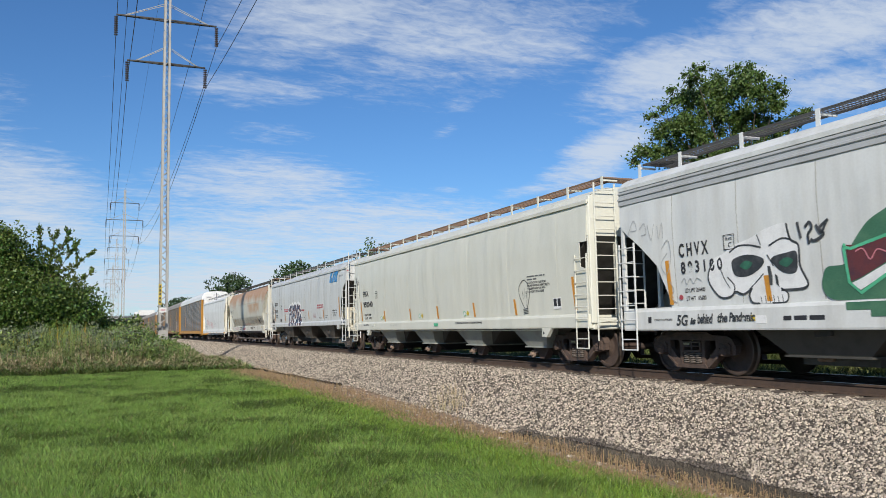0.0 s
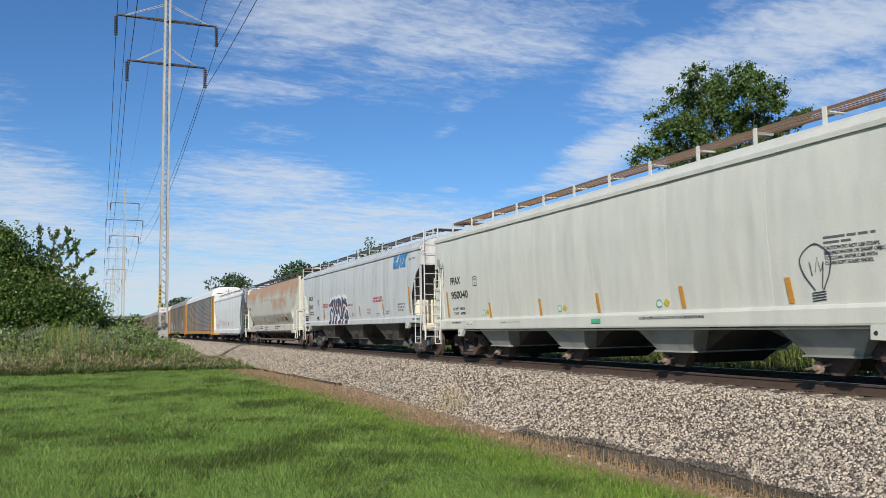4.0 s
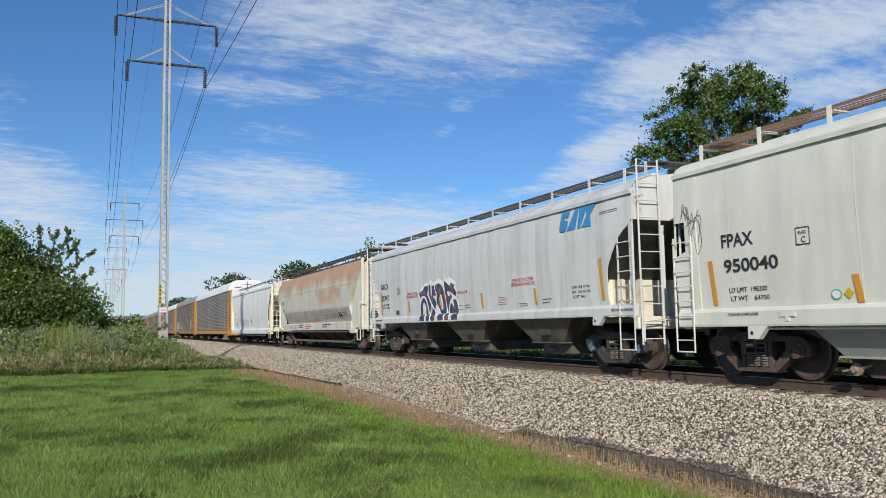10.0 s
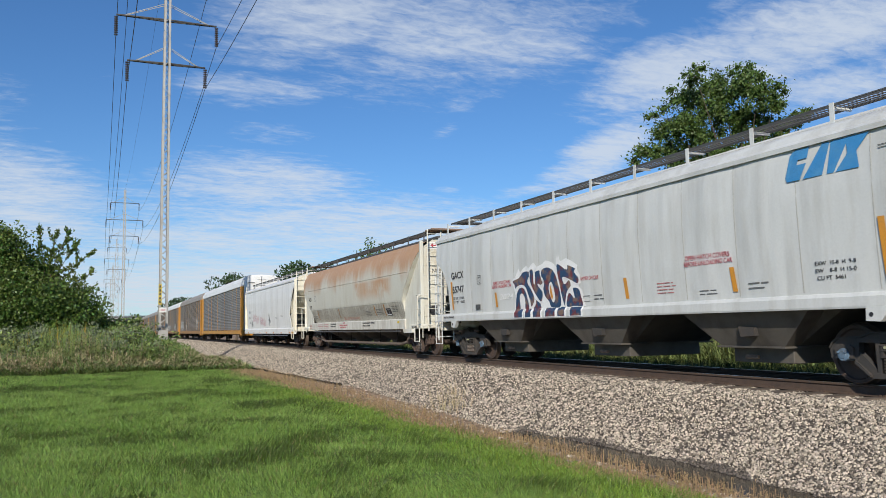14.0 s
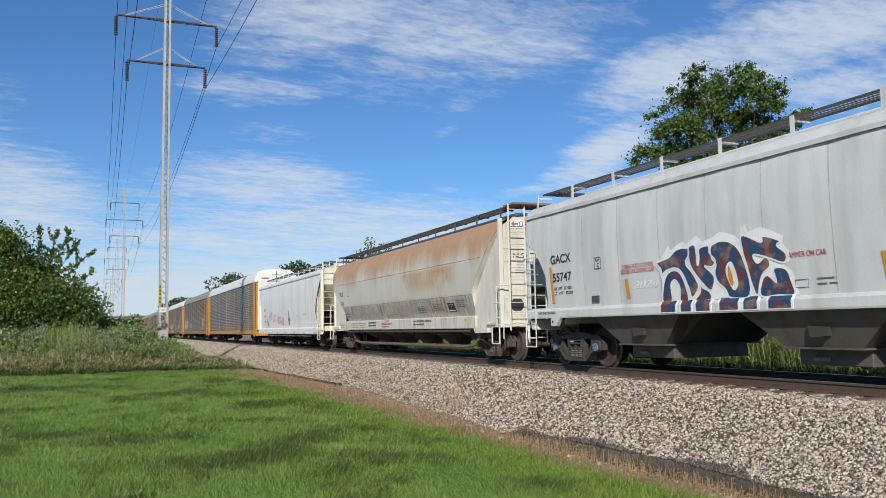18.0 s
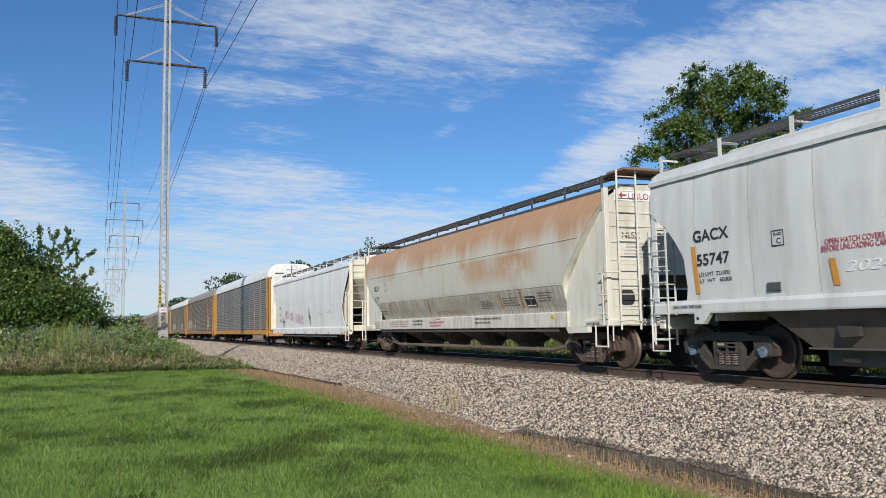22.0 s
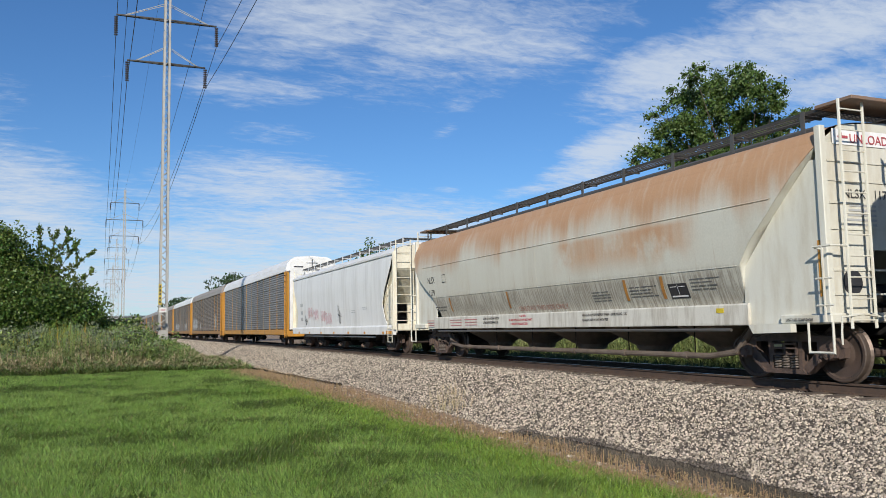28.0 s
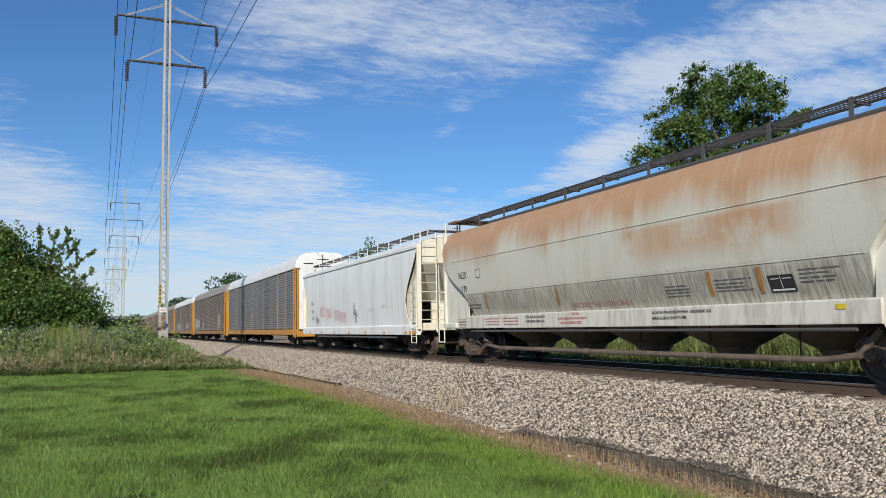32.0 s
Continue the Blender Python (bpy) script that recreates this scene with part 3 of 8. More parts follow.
RAIL_H, RAIL_Y0, RAIL_Y1 = 0.17, -60.0, 700.0
RAIL = [(-0.07, 0), (0.07, 0), (0.07, 0.011), (0.012, 0.03), (0.010, 0.125), (0.035, 0.137), (0.036, 0.164), (0.028, 0.17), (-0.028, 0.17), (-0.036, 0.164), (-0.035, 0.137), (-0.010, 0.125), (-0.012, 0.03), (-0.07, 0.011)]


def build_track():
    track = new("railway_track")
    tagged(track, "single track of rusty steel rails on creosoted timber ties", "railway track", kind="structure")
    track.location = (TX, 0, 0)
    for side in (-1, 1):
        prof = [(side * 0.753 + x, z - RAIL_H) for x, z in RAIL]
        r = part("rail", Geo().prism_y(prof, RAIL_Y0, RAIL_Y1), M["rail_side"], track, "rusty rail with a polished running surface")
        r.data.materials.append(M["rail_top"])
        for p in r.data.polygons:
            if abs(p.normal.z) > 0.9 and p.center.z > -0.01:
                p.material_index = 1
    tie = Geo().box(-1.30, 1.30, -0.115, 0.115, -0.35, -0.160, 0.012).mesh("tie", M["tie"])
    plate = Geo().box(-0.18, 0.18, -0.09, 0.09, -0.002, 0.012, 0.004)
    for dx in (-0.1, 0.1):
        plate.box(dx - 0.012, dx + 0.012, -0.05, -0.02, 0.0, 0.035).box(dx - 0.012, dx + 0.012, 0.02, 0.05, 0.0, 0.035)
    plate = plate.mesh("tie_plate", M["rail_side"])
    for i in range(220):
        y = -6 + 0.54 * i
        jig = 0.04 * noise.noise((i * 1.7, 0, 0))
        t = part("tie", tie, None, track, at=pose(jig, y, 0.004 * noise.noise((i * 2.3, 1, 0)), 0, 0, 3 * jig))
        if 4 < y < 30:
            for side in (-1, 1):
                part("tie_plate", plate, None, track, at=pose(side * 0.753, y, -0.168))
    return track


# ---- freight cars ----
def profile(kind):
    """Half width of a car's side by height."""
    if kind == "d":
        return [(0.90, 1.50), (1.26, 1.29), (1.30, 1.30), (1.60, 1.44), (1.93, 1.54), (2.3, 1.575), (2.9, 1.60), (3.3, 1.565), (3.55, 1.50), (3.72, 1.40)]
    return [(0.70, 1.53), (1.2, 1.545), (2.0, 1.59), (2.9, 1.615), (3.45, 1.59), (3.70, 1.56)]


def roof_row(top, half, eave, n=8):
    """Arched roof from eave to eave."""
    return [(half * math.cos(math.pi * (1 - i / n)) if 0 < i < n else (-half if i == 0 else half), eave + (top - eave) * math.sin(math.pi * i / n) ** 0.8) for i in range(n + 1)]


WHEEL_R = 0.457


def wheelset_mesh(body):
    g = Geo()
    for s in (-1, 1):
        g.lathe([(s * 0.685, 0.10), (s * 0.69, 0.485), (s * 0.70, 0.49), (s * 0.722, 0.468), (s * 0.735, WHEEL_R), (s * 0.815, WHEEL_R - 0.004), (s * 0.825, WHEEL_R - 0.02), (s * 0.825, WHEEL_R - 0.065), (s * 0.79, WHEEL_R - 0.085), (s * 0.775, 0.22), (s * 0.81, 0.14), (s * 0.83, 0.12), (s * 0.83, 0.09)], n=36)
    g.tube((-1.06, 0, 0), (1.06, 0, 0), 0.085, 12)
    me = g.mesh("wheelset", body, False)
    me.materials.append(M["tread"])
    for p in me.polygons:
        r = math.hypot(p.center.y, p.center.z)
        if r > 0.43 and 0.70 < abs(p.center.x) < 0.83:
            p.material_index = 1
    return me


def side_frame(g, x, w):
    """Cast side frame of a three-piece truck, in the truck's space: arched jaws over the bearings, open windows and raised rims."""
    for s in (-1, 1):
        # jaw over the bearing
        g.prism_x([(s * 1.15, 0.40), (s * 1.17, 0.56), (s * 1.10, 0.66), (s * 0.98, 0.72), (s * 0.74, 0.73), (s * 0.64, 0.66), (s * 0.66, 0.36), (s * 0.72, 0.33), (s * 0.76, 0.53), (s * 0.84, 0.58), (s * 0.96, 0.58), (s * 1.03, 0.52), (s * 1.05, 0.38)], x - w, x + w)
        # diagonal down to the spring seat, and the column beside the springs
        g.prism_x([(s * 0.70, 0.48), (s * 0.64, 0.50), (s * 0.37, 0.25), (s * 0.32, 0.13), (s * 0.44, 0.13), (s * 0.72, 0.35)], x - w * 0.85, x + w * 0.85)
        g.prism_x([(s * 0.275, 0.16), (s * 0.34, 0.16), (s * 0.36, 0.64), (s * 0.275, 0.64)], x - w * 1.15, x + w * 1.15)
        # rims along the diagonal and round the jaw
        g.prism_x([(s * 0.72, 0.335), (s * 0.70, 0.375), (s * 0.45, 0.175), (s * 0.46, 0.135)], x - w * 1.5, x + w * 1.5)
        g.prism_x([(s * 1.17, 0.56), (s * 1.10, 0.665), (s * 0.98, 0.725), (s * 0.98, 0.70), (s * 1.085, 0.645), (s * 1.145, 0.55)], x - w * 1.5, x + w * 1.5)
    g.prism_x([(-0.98, 0.69), (-0.60, 0.71), (-0.42, 0.77), (0.42, 0.77), (0.60, 0.71), (0.98, 0.69), (0.80, 0.64), (-0.80, 0.64)], x - w, x + w)
    g.prism_x([(-0.98, 0.70), (-0.60, 0.715), (-0.42, 0.775), (0.42, 0.775), (0.60, 0.715), (0.98, 0.70), (0.98, 0.725), (0.60, 0.74), (0.42, 0.80), (-0.42, 0.80), (-0.60, 0.74), (-0.98, 0.725)], x - w * 1.5, x + w * 1.5)
    g.prism_x([(-0.44, 0.12), (0.44, 0.12), (0.36, 0.20), (-0.36, 0.20)], x - w * 1.5, x + w * 1.5)


def bolster_end(g, x):
    """The end of the cross beam that shows in the frame's window, with its two pockets."""
    for a, b in ((0.42, 0.455), (0.52, 0.545), (0.59, 0.62)):
        g.prism_x([(-0.26, a), (0.26, a), (0.26, b), (-0.26, b)], x - 0.10, x + 0.10)
    for a in (-0.26, -0.02, 0.22):
        g.prism_x([(a, 0.42), (a + 0.04, 0.42), (a + 0.04, 0.62), (a, 0.62)], x - 0.09, x + 0.09)


def truck(car, y, mats, key):
    """A two-axle truck under a car. Returns its wheelsets."""
    frame_m, wheel_m, cap_m = mats
    k = "truck" + key
    if k not in CACHE:
        g = Geo()
        for s in (-1, 1):
            side_frame(g, s * 1.0, 0.055)
        for s in (-1, 1):
            bolster_end(g, s * 0.99)
        g.box(-0.90, 0.90, -0.20, 0.20, 0.42, 0.66, 0.03).box(-0.35, 0.35, -0.30, 0.30, 0.66, 0.80, 0.02).box(-0.45, 0.45, -0.26, 0.26, 0.34, 0.50, 0.02)
        for s in (-1, 1):
            g.tube((-0.8, s * 0.42, 0.40), (0.8, s * 0.42, 0.40), 0.05, 8)
        sp = Geo().path([(-1.02 + 0.068 * math.cos(a * 0.6283), 0.068 * math.sin(a * 0.6283), 0.205 + a * 0.0042) for a in range(51)], 0.0165, 5)
        ad = Geo().prism_x([(-0.16, 0.40), (0.16, 0.40), (0.17, 0.56), (0.10, 0.60), (-0.10, 0.60), (-0.17, 0.56)], -1.09, -0.91)
        cap = Geo().lathe([(-1.13, 0.0), (-1.13, 0.055), (-1.12, 0.065), (-1.115, 0.095), (-1.06, 0.105), (-0.95, 0.105)], n=20)
        for i in range(3):
            a = 2.1 * i + 0.5
            cap.tube((-1.15, 0.075 * math.cos(a), 0.075 * math.sin(a)), (-1.11, 0.075 * math.cos(a), 0.075 * math.sin(a)), 0.016, 6)
        CACHE[k] = (g.mesh("truck", frame_m), sp.mesh("spring", M["spring"]), ad.mesh("bearing_adapter", frame_m), cap.mesh("bearing_cap", cap_m, False), wheelset_mesh(wheel_m))
    g, sp, ad, cap, ws = CACHE[k]
    tr = part("truck", g, None, car, at=pose(0, y, 0))
    for j in (-0.17, 0.0, 0.17):
        part("spring", sp, None, tr, at=pose(0, j, 0))
    part("truck_label", Geo().box(-1.10, -1.093, 0.03, 0.20, 0.555, 0.595), M["dust_label"], tr)
    sets = []
    for s in (-1, 1):
        part("bearing_adapter", ad, None, tr, at=pose(0, s * 0.889, 0))
        part("bearing_cap", cap, None, tr, at=pose(0, s * 0.889, WHEEL_R))
        w = part("wheelset", ws, None, tr, at=pose(0, s * 0.889, WHEEL_R))
        sets.append((w, s * 0.889))
    return sets


CACHE = {}
WHEELS, CARS = [], []


def coupler(car, y_end, s):
    g = Geo().box(-0.12, 0.12, min(y_end - s * 0.6, y_end + s * 0.45), max(y_end - s * 0.6, y_end + s * 0.45), 0.78, 0.98, 0.02)
    g.prism_x([(y_end + s * 0.4, 0.72), (y_end + s * 0.75, 0.72), (y_end + s * 0.75, 1.03), (y_end + s * 0.4, 1.03)], -0.20, 0.16)
    part("coupler", g, M["rust_iron"], car)
    pts = [(0.3, y_end + s * (0.1 + 0.1 * i), 0.78 - 0.33 * math.sin(math.pi * i / 8)) for i in range(7)]
    part("air_hose", Geo().path(pts, 0.022, 6), M["black_iron"], car)


def ladder(car, name, xa, xb, ya, yb, z0, z1, n, material, stile=0.022, zr0=None):
    """Two stiles with rungs between (xa, ya) and (xb, yb)."""
    lad = part(name, Geo().tube((xa, ya, z0), (xa, ya, z1), stile, 6).tube((xb, yb, z0), (xb, yb, z1), stile, 6), material, car)
    for i in range(n):
        z = (zr0 or z0 + 0.12) + (z1 - 0.15 - (zr0 or z0 + 0.12)) * i / max(1, n - 1)
        part("rung", Geo().tube((xa, ya, z), (xb, yb, z), 0.012, 6), material, lad)
    return lad


def side_x(prof, z, off=0.0):
    return -(lerp(prof, z) + 0.003 + off)


BOWS = {}


def fall(car, ya, yb):
    """How far the bowed side sheet lies back at least between ya and yb."""
    bays, bow = BOWS.get(car.name, ((), 0.0))
    return bow * min(dish(ya + (yb - ya) * i / 6, bays) for i in range(7))


def side_sheet(rows, s, thick=0.02):
    """A plate with a face, a back and a rim of its own, so that its edges stay crisp."""
    back = [[(x - s * thick, y, z) for x, y, z in r] for r in rows]
    g = Geo().grid(rows).grid(back)
    g.grid([rows[0], back[0]]).grid([rows[-1], back[-1]])
    g.grid([[r[0] for r in rows], [r[0] for r in back]]).grid([[r[-1] for r in rows], [r[-1] for r in back]])
    return g


def decal(car, name, prof, pts, material, off=0.006, label=""):
    """A painted patch that follows the side; pts in (y, z)."""
    g = Geo().add([(side_x(prof, z, off), y, z) for y, z in pts], [tuple(range(len(pts)))])
    return part(name, g, material, car, label)


def strip(car, prof, y, z0, z1, w=0.10, lean=0.0, material=None, name="reflector_strip"):
    rows = []
    for i in range(5):
        z = z0 + (z1 - z0) * i / 4
        rows.append([(side_x(prof, z, 0.007), y - w / 2 + lean * (z1 - z) / (z1 - z0), z), (side_x(prof, z, 0.007), y + w / 2 + lean * (z1 - z) / (z1 - z0), z)])
    return part(name, Geo().grid(rows), material or M["orange"], car)


def lettering(car, prof, text, y, z, size, material, squeeze=1.0, off=0.004, name="lettering", x=None):
    """Words on the side that faces the camera, starting at y (left end) with their base at z."""
    cu = bpy.data.curves.new(name, "FONT")
    cu.body, cu.size, cu.extrude = text, size, 0.0015
    cu.materials.append(material)
    ob = new(name, cu)
    ob.parent = car
    xa = -abs(x) if x is not None else side_x(prof, z, off)
    xb = -abs(x) if x is not None else side_x(prof, z + size * 0.7, off)
    up = Vector((xb - xa, 0, size * 0.7)).normalized()
    right = Vector((0, -1, 0))
    nor = right.cross(up)
    m = Matrix((right * squeeze, up, nor)).transposed().to_4x4()
    ob.matrix_basis = Matrix.Translation((xa + (0.0 if x is not None else fall(car, y, y - 0.55 * size * squeeze * len(text))), y, z)) @ m
    return ob


def fitted(car, prof, text, y0, y1, z, cap, material, bold=0.0, x=None, off=0.004):
    """Words from y0 to y1 with their base at z and capitals of the height cap."""
    ob = lettering(car, prof, text, y0, z, cap / 0.7, material, abs(y0 - y1) / (0.55 * cap / 0.7 * len(text)), x=x, off=off)
    ob.data.offset = bold
    me = ob.to_mesh()
    xs = [v.co.x for v in me.vertices]
    ys = [v.co.y for v in me.vertices]
    lo, wide, tall = min(xs), max(xs) - min(xs), max(ys)
    ob.to_mesh_clear()
    ob.matrix_basis = ob.matrix_basis @ Matrix.Diagonal((0.55 * cap / 0.7 * len(text) / wide, cap / tall, 1, 1)) @ Matrix.Translation((-lo, 0, 0))
    return ob


def bars(car, prof, y, z, w, h, rows, material, off=0.004, name="stencil_bar", fill=0.30, seed=1):
    """Lines of small stencilled print too small to read."""
    rg = random.Random(seed)
    for i in range(rows):
        zz = z - i * h / rows
        a, end = y, y - w * rg.uniform(0.75, 1.0)
        while a > end + 0.04:
            b = max(end, a - rg.uniform(0.14, 0.4))
            zt, zb = zz, zz - fill * h / rows
            k = fall(car, a, b)
            g = Geo().add([(side_x(prof, zt, off) + k, a, zt), (side_x(prof, zt, off) + k, b, zt), (side_x(prof, zb, off) + k, b, zb), (side_x(prof, zb, off) + k, a, zb)], [(0, 1, 2, 3)])
            part(name, g, material, car)
            a = b - 0.035


def stroke(car, prof, pts, w, material, name="spray_line", off=0.008):
    """A sprayed line through pts in (y, z), w wide."""
    g = Geo()
    rows = []
    n = len(pts)
    for i, (y, z) in enumerate(pts):
        a, b = pts[max(0, i - 1)], pts[min(n - 1, i + 1)]
        dy, dz = b[0] - a[0], b[1] - a[1]
        k = max(1e-6, math.hypot(dy, dz))
        ny, nz = -dz / k * w / 2, dy / k * w / 2
        rows.append([(side_x(prof, z + nz, off), y + ny, z + nz), (side_x(prof, z - nz, off), y - ny, z - nz)])
    g.grid(rows)
    return part(name, g, material, car)


def curve_pts(pts, n=6, closed=False):
    """A smooth line through a few points."""
    out, m = [], len(pts)
    rng = range(m if closed else m - 1)
    for i in rng:
        p0 = pts[(i - 1) % m] if closed or i > 0 else pts[i]
        p1, p2 = pts[i], pts[(i + 1) % m]
        p3 = pts[(i + 2) % m] if closed or i + 2 < m else p2
        for k in range(n):
            t = k / n
            out.append(tuple(0.5 * (2 * b + (c - a) * t + (2 * a - 5 * b + 4 * c - d) * t * t + (3 * b - a - 3 * c + d) * t ** 3) for a, b, c, d in zip(p0, p1, p2, p3)))
    if not closed:
        out.append(pts[-1])
    return out


def dish(y, bays):
    """How far the side sheet falls back at y: 0 in the middle of a bay, 1 at its seams."""
    for a, b in zip(bays, bays[1:]):
        if a <= y <= b:
            return (2 * (y - a) / (b - a) - 1) ** 2
    return 0.0


def hopper_shell(car, L, prof, eave, top, end_lo, paint, roof_paint, sill, kind, end_far=None, bays=(), bow=0.0):
    """Side sheets whose ends follow end_lo: (z, inset), roof, and side sills. L is the half length."""
    BOWS[car.name] = (bays, bow)
    z0 = sill[1]
    zs = [z0 + (eave - z0) * i / 18 for i in range(19)]
    for s in (-1, 1):
        rows = []
        for z in zs:
            e, e2 = L - lerp(end_lo, z), L - lerp(end_far or end_lo, z)
            ny = 110 if bow else 24
            ys = [-e + (e + e2) * i / ny for i in range(ny + 1)]
            rows.append([(s * (lerp(prof, z) - bow * dish(y, bays)), y, z) for y in ys])
        part("side_sheet", side_sheet(rows, s), paint, car, "", True)
        if kind != "d":
            g = Geo().prism_y([(s * 1.46, sill[0]), (s * 1.60, sill[0]), (s * 1.61, sill[0] + 0.03), (s * 1.61, sill[1] - 0.05), (s * 1.575, sill[1]), (s * 1.50, sill[1] + 0.03), (s * 1.46, sill[1] + 0.03)], -L + 0.05, L - 0.05)
        else:
            g = Geo().prism_y([(s * 1.20, sill[0]), (s * 1.465, sill[0]), (s * 1.47, sill[0] + 0.02), (s * 1.47, sill[1]), (s * 1.45, sill[1] + 0.03), (s * 1.20, sill[1] + 0.03)], -L + 1.62, L - 1.62)
        part("side_sill", g, M["sill_d"] if kind == "d" else paint, car)
    half = lerp(prof, eave)
    rr = roof_row(top, half, eave, 12)
    roof = part("roof", Geo().grid([[(x, y, z) for x, z in rr] for y in (-L, -L * 0.5, 0, L * 0.5, L)]), roof_paint, car, "", True)
    if kind != "d":
        for s in (-1, 1):
            part("eave_rail", Geo().prism_y([(s * (half - 0.02), eave - 0.05), (s * (half + 0.05), eave - 0.055), (s * (half + 0.055), eave + 0.02), (s * (half - 0.03), eave + 0.08)], -L, L), roof_paint, car)


def end_wall(car, L, prof, eave, top, s, slope, paint, zlow=3.1, low=1.95, inset=1.45, plate=None, wide=0.5):
    """Upper end panel, sloping hopper sheet under it and the upright bolster web below."""
    half = lerp(prof, eave)
    rr = roof_row(top, half, eave, 12)
    poly = [(x, z) for x, z in rr] + [(lerp(prof, zlow) - 0.01, zlow), (-lerp(prof, zlow) + 0.01, zlow)]
    y = s * (L - 0.02)
    part("end_panel", Geo().prism_y(poly, y - 0.01, y + 0.01), paint, car)
    rows = []
    for i in range(7):
        k = i / 6
        z = zlow + (low - zlow) * k
        w = lerp(prof, z) - 0.015 - 0.08 * k
        rows.append([(-w, s * (L - 0.02 - inset * k), z), (0, s * (L - 0.02 - inset * k), z), (w, s * (L - 0.02 - inset * k), z)])
    sheet(part("slope_sheet", Geo().grid(rows), slope, car), 0.015)
    yw = s * (L - 0.02 - inset)
    part("bulkhead", Geo().box(-wide, wide, yw - 0.02, yw + 0.02, 1.0, low + 0.05), plate or paint, car)
    ya, yb = sorted((s * (L - 0.25), s * (L - inset - 0.6)))
    part("centre_sill", Geo().box(-0.25, 0.25, ya, yb, 0.72, 1.05, 0.02), M["black_iron"], car)
    ya, yb = sorted((s * (L - 0.02), s * (L - 0.20)))
    part("end_sill", Geo().box(-1.5, 1.5, ya, yb, 0.86, 1.12, 0.02), plate or paint, car)
    ya, yb = sorted((s * (L - 0.05), s * (L - inset)))
    part("shelf_plate", Geo().box(-1.45, 1.45, ya, yb, 1.10, 1.125), slope, car)
    for x in (-0.75, 0.75):
        part("end_brace", Geo().box(x - 0.04, x + 0.04, s * (L - 0.16) - 0.04, s * (L - 0.16) + 0.04, 1.1, 3.15), paint, car)


def frustum(g, yc, top, bot, z_top, z_bot, a, b):
    vs = [(-a, yc - top, z_top), (a, yc - top, z_top), (a, yc + top, z_top), (-a, yc + top, z_top), (-b, yc - bot, z_bot), (b, yc - bot, z_bot), (b, yc + bot, z_bot), (-b, yc + bot, z_bot)]
    return g.add(vs, [(0, 1, 5, 4), (1, 2, 6, 5), (2, 3, 7, 6), (3, 0, 4, 7), (4, 5, 6, 7), (3, 2, 1, 0)])


def pocket(car, yc, face, funnel, z_top, z_bot, paint, style="gate"):
    """A discharge bay: steep outer sheets, the wide funnel behind them and the outlet below. face: half length above and below."""
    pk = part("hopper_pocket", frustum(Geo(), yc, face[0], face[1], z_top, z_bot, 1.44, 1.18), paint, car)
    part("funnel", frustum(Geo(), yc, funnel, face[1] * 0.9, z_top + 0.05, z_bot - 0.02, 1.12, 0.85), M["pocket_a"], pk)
    part("flange", Geo().box(-1.24, 1.24, yc - face[1] - 0.06, yc + face[1] + 0.06, z_bot - 0.02, z_bot + 0.012), paint, pk)
    if style == "gate":
        y = yc + face[1]
        part("outlet", frustum(Geo(), yc, face[1] * 0.95, face[1] * 0.7, z_bot - 0.02, 0.20, 0.95, 0.7), M["black_iron"], pk)
        part("gate_gear", Geo().prism_x([(y - 0.75, z_bot - 0.03), (y + 0.12, z_bot - 0.03), (y - 0.28, 0.12), (y - 0.50, 0.12)], -0.98, -0.80), M["rust_iron"], pk)
        part("gate_crank", Geo().tube((-1.16, y - 0.1, 0.24), (-0.9, y - 0.1, 0.24), 0.05, 8).tube((-1.10, y - 0.1, 0.24), (-1.06, y - 0.1, 0.24), 0.10, 10).tube((-1.08, y - 0.35, 0.30), (-1.08, y + 0.15, 0.20), 0.022, 6), M["rust_light"], pk)
    else:
        part("outlet_box", Geo().box(-0.95, 0.95, yc - face[1] * 0.95, yc + face[1] * 0.95, 0.27, z_bot - 0.02, 0.01), paint, pk)
        part("outlet_valve", Geo().tube((-1.0, yc + face[1] * 0.15, 0.36), (-1.0, yc + face[1] * 0.45, 0.37), 0.035, 8).box(-1.02, -0.93, yc + face[1] * 0.1, yc + face[1] * 0.5, 0.33, 0.40, 0.015), M["rust_light"], pk)
        part("vibrator_bracket", Geo().prism_x([(yc - 0.28, 0.88), (yc + 0.10, 0.90), (yc + 0.05, 0.72), (yc - 0.25, 0.74)], -1.38, -1.27), M["truck_grey"], pk)
    return pk


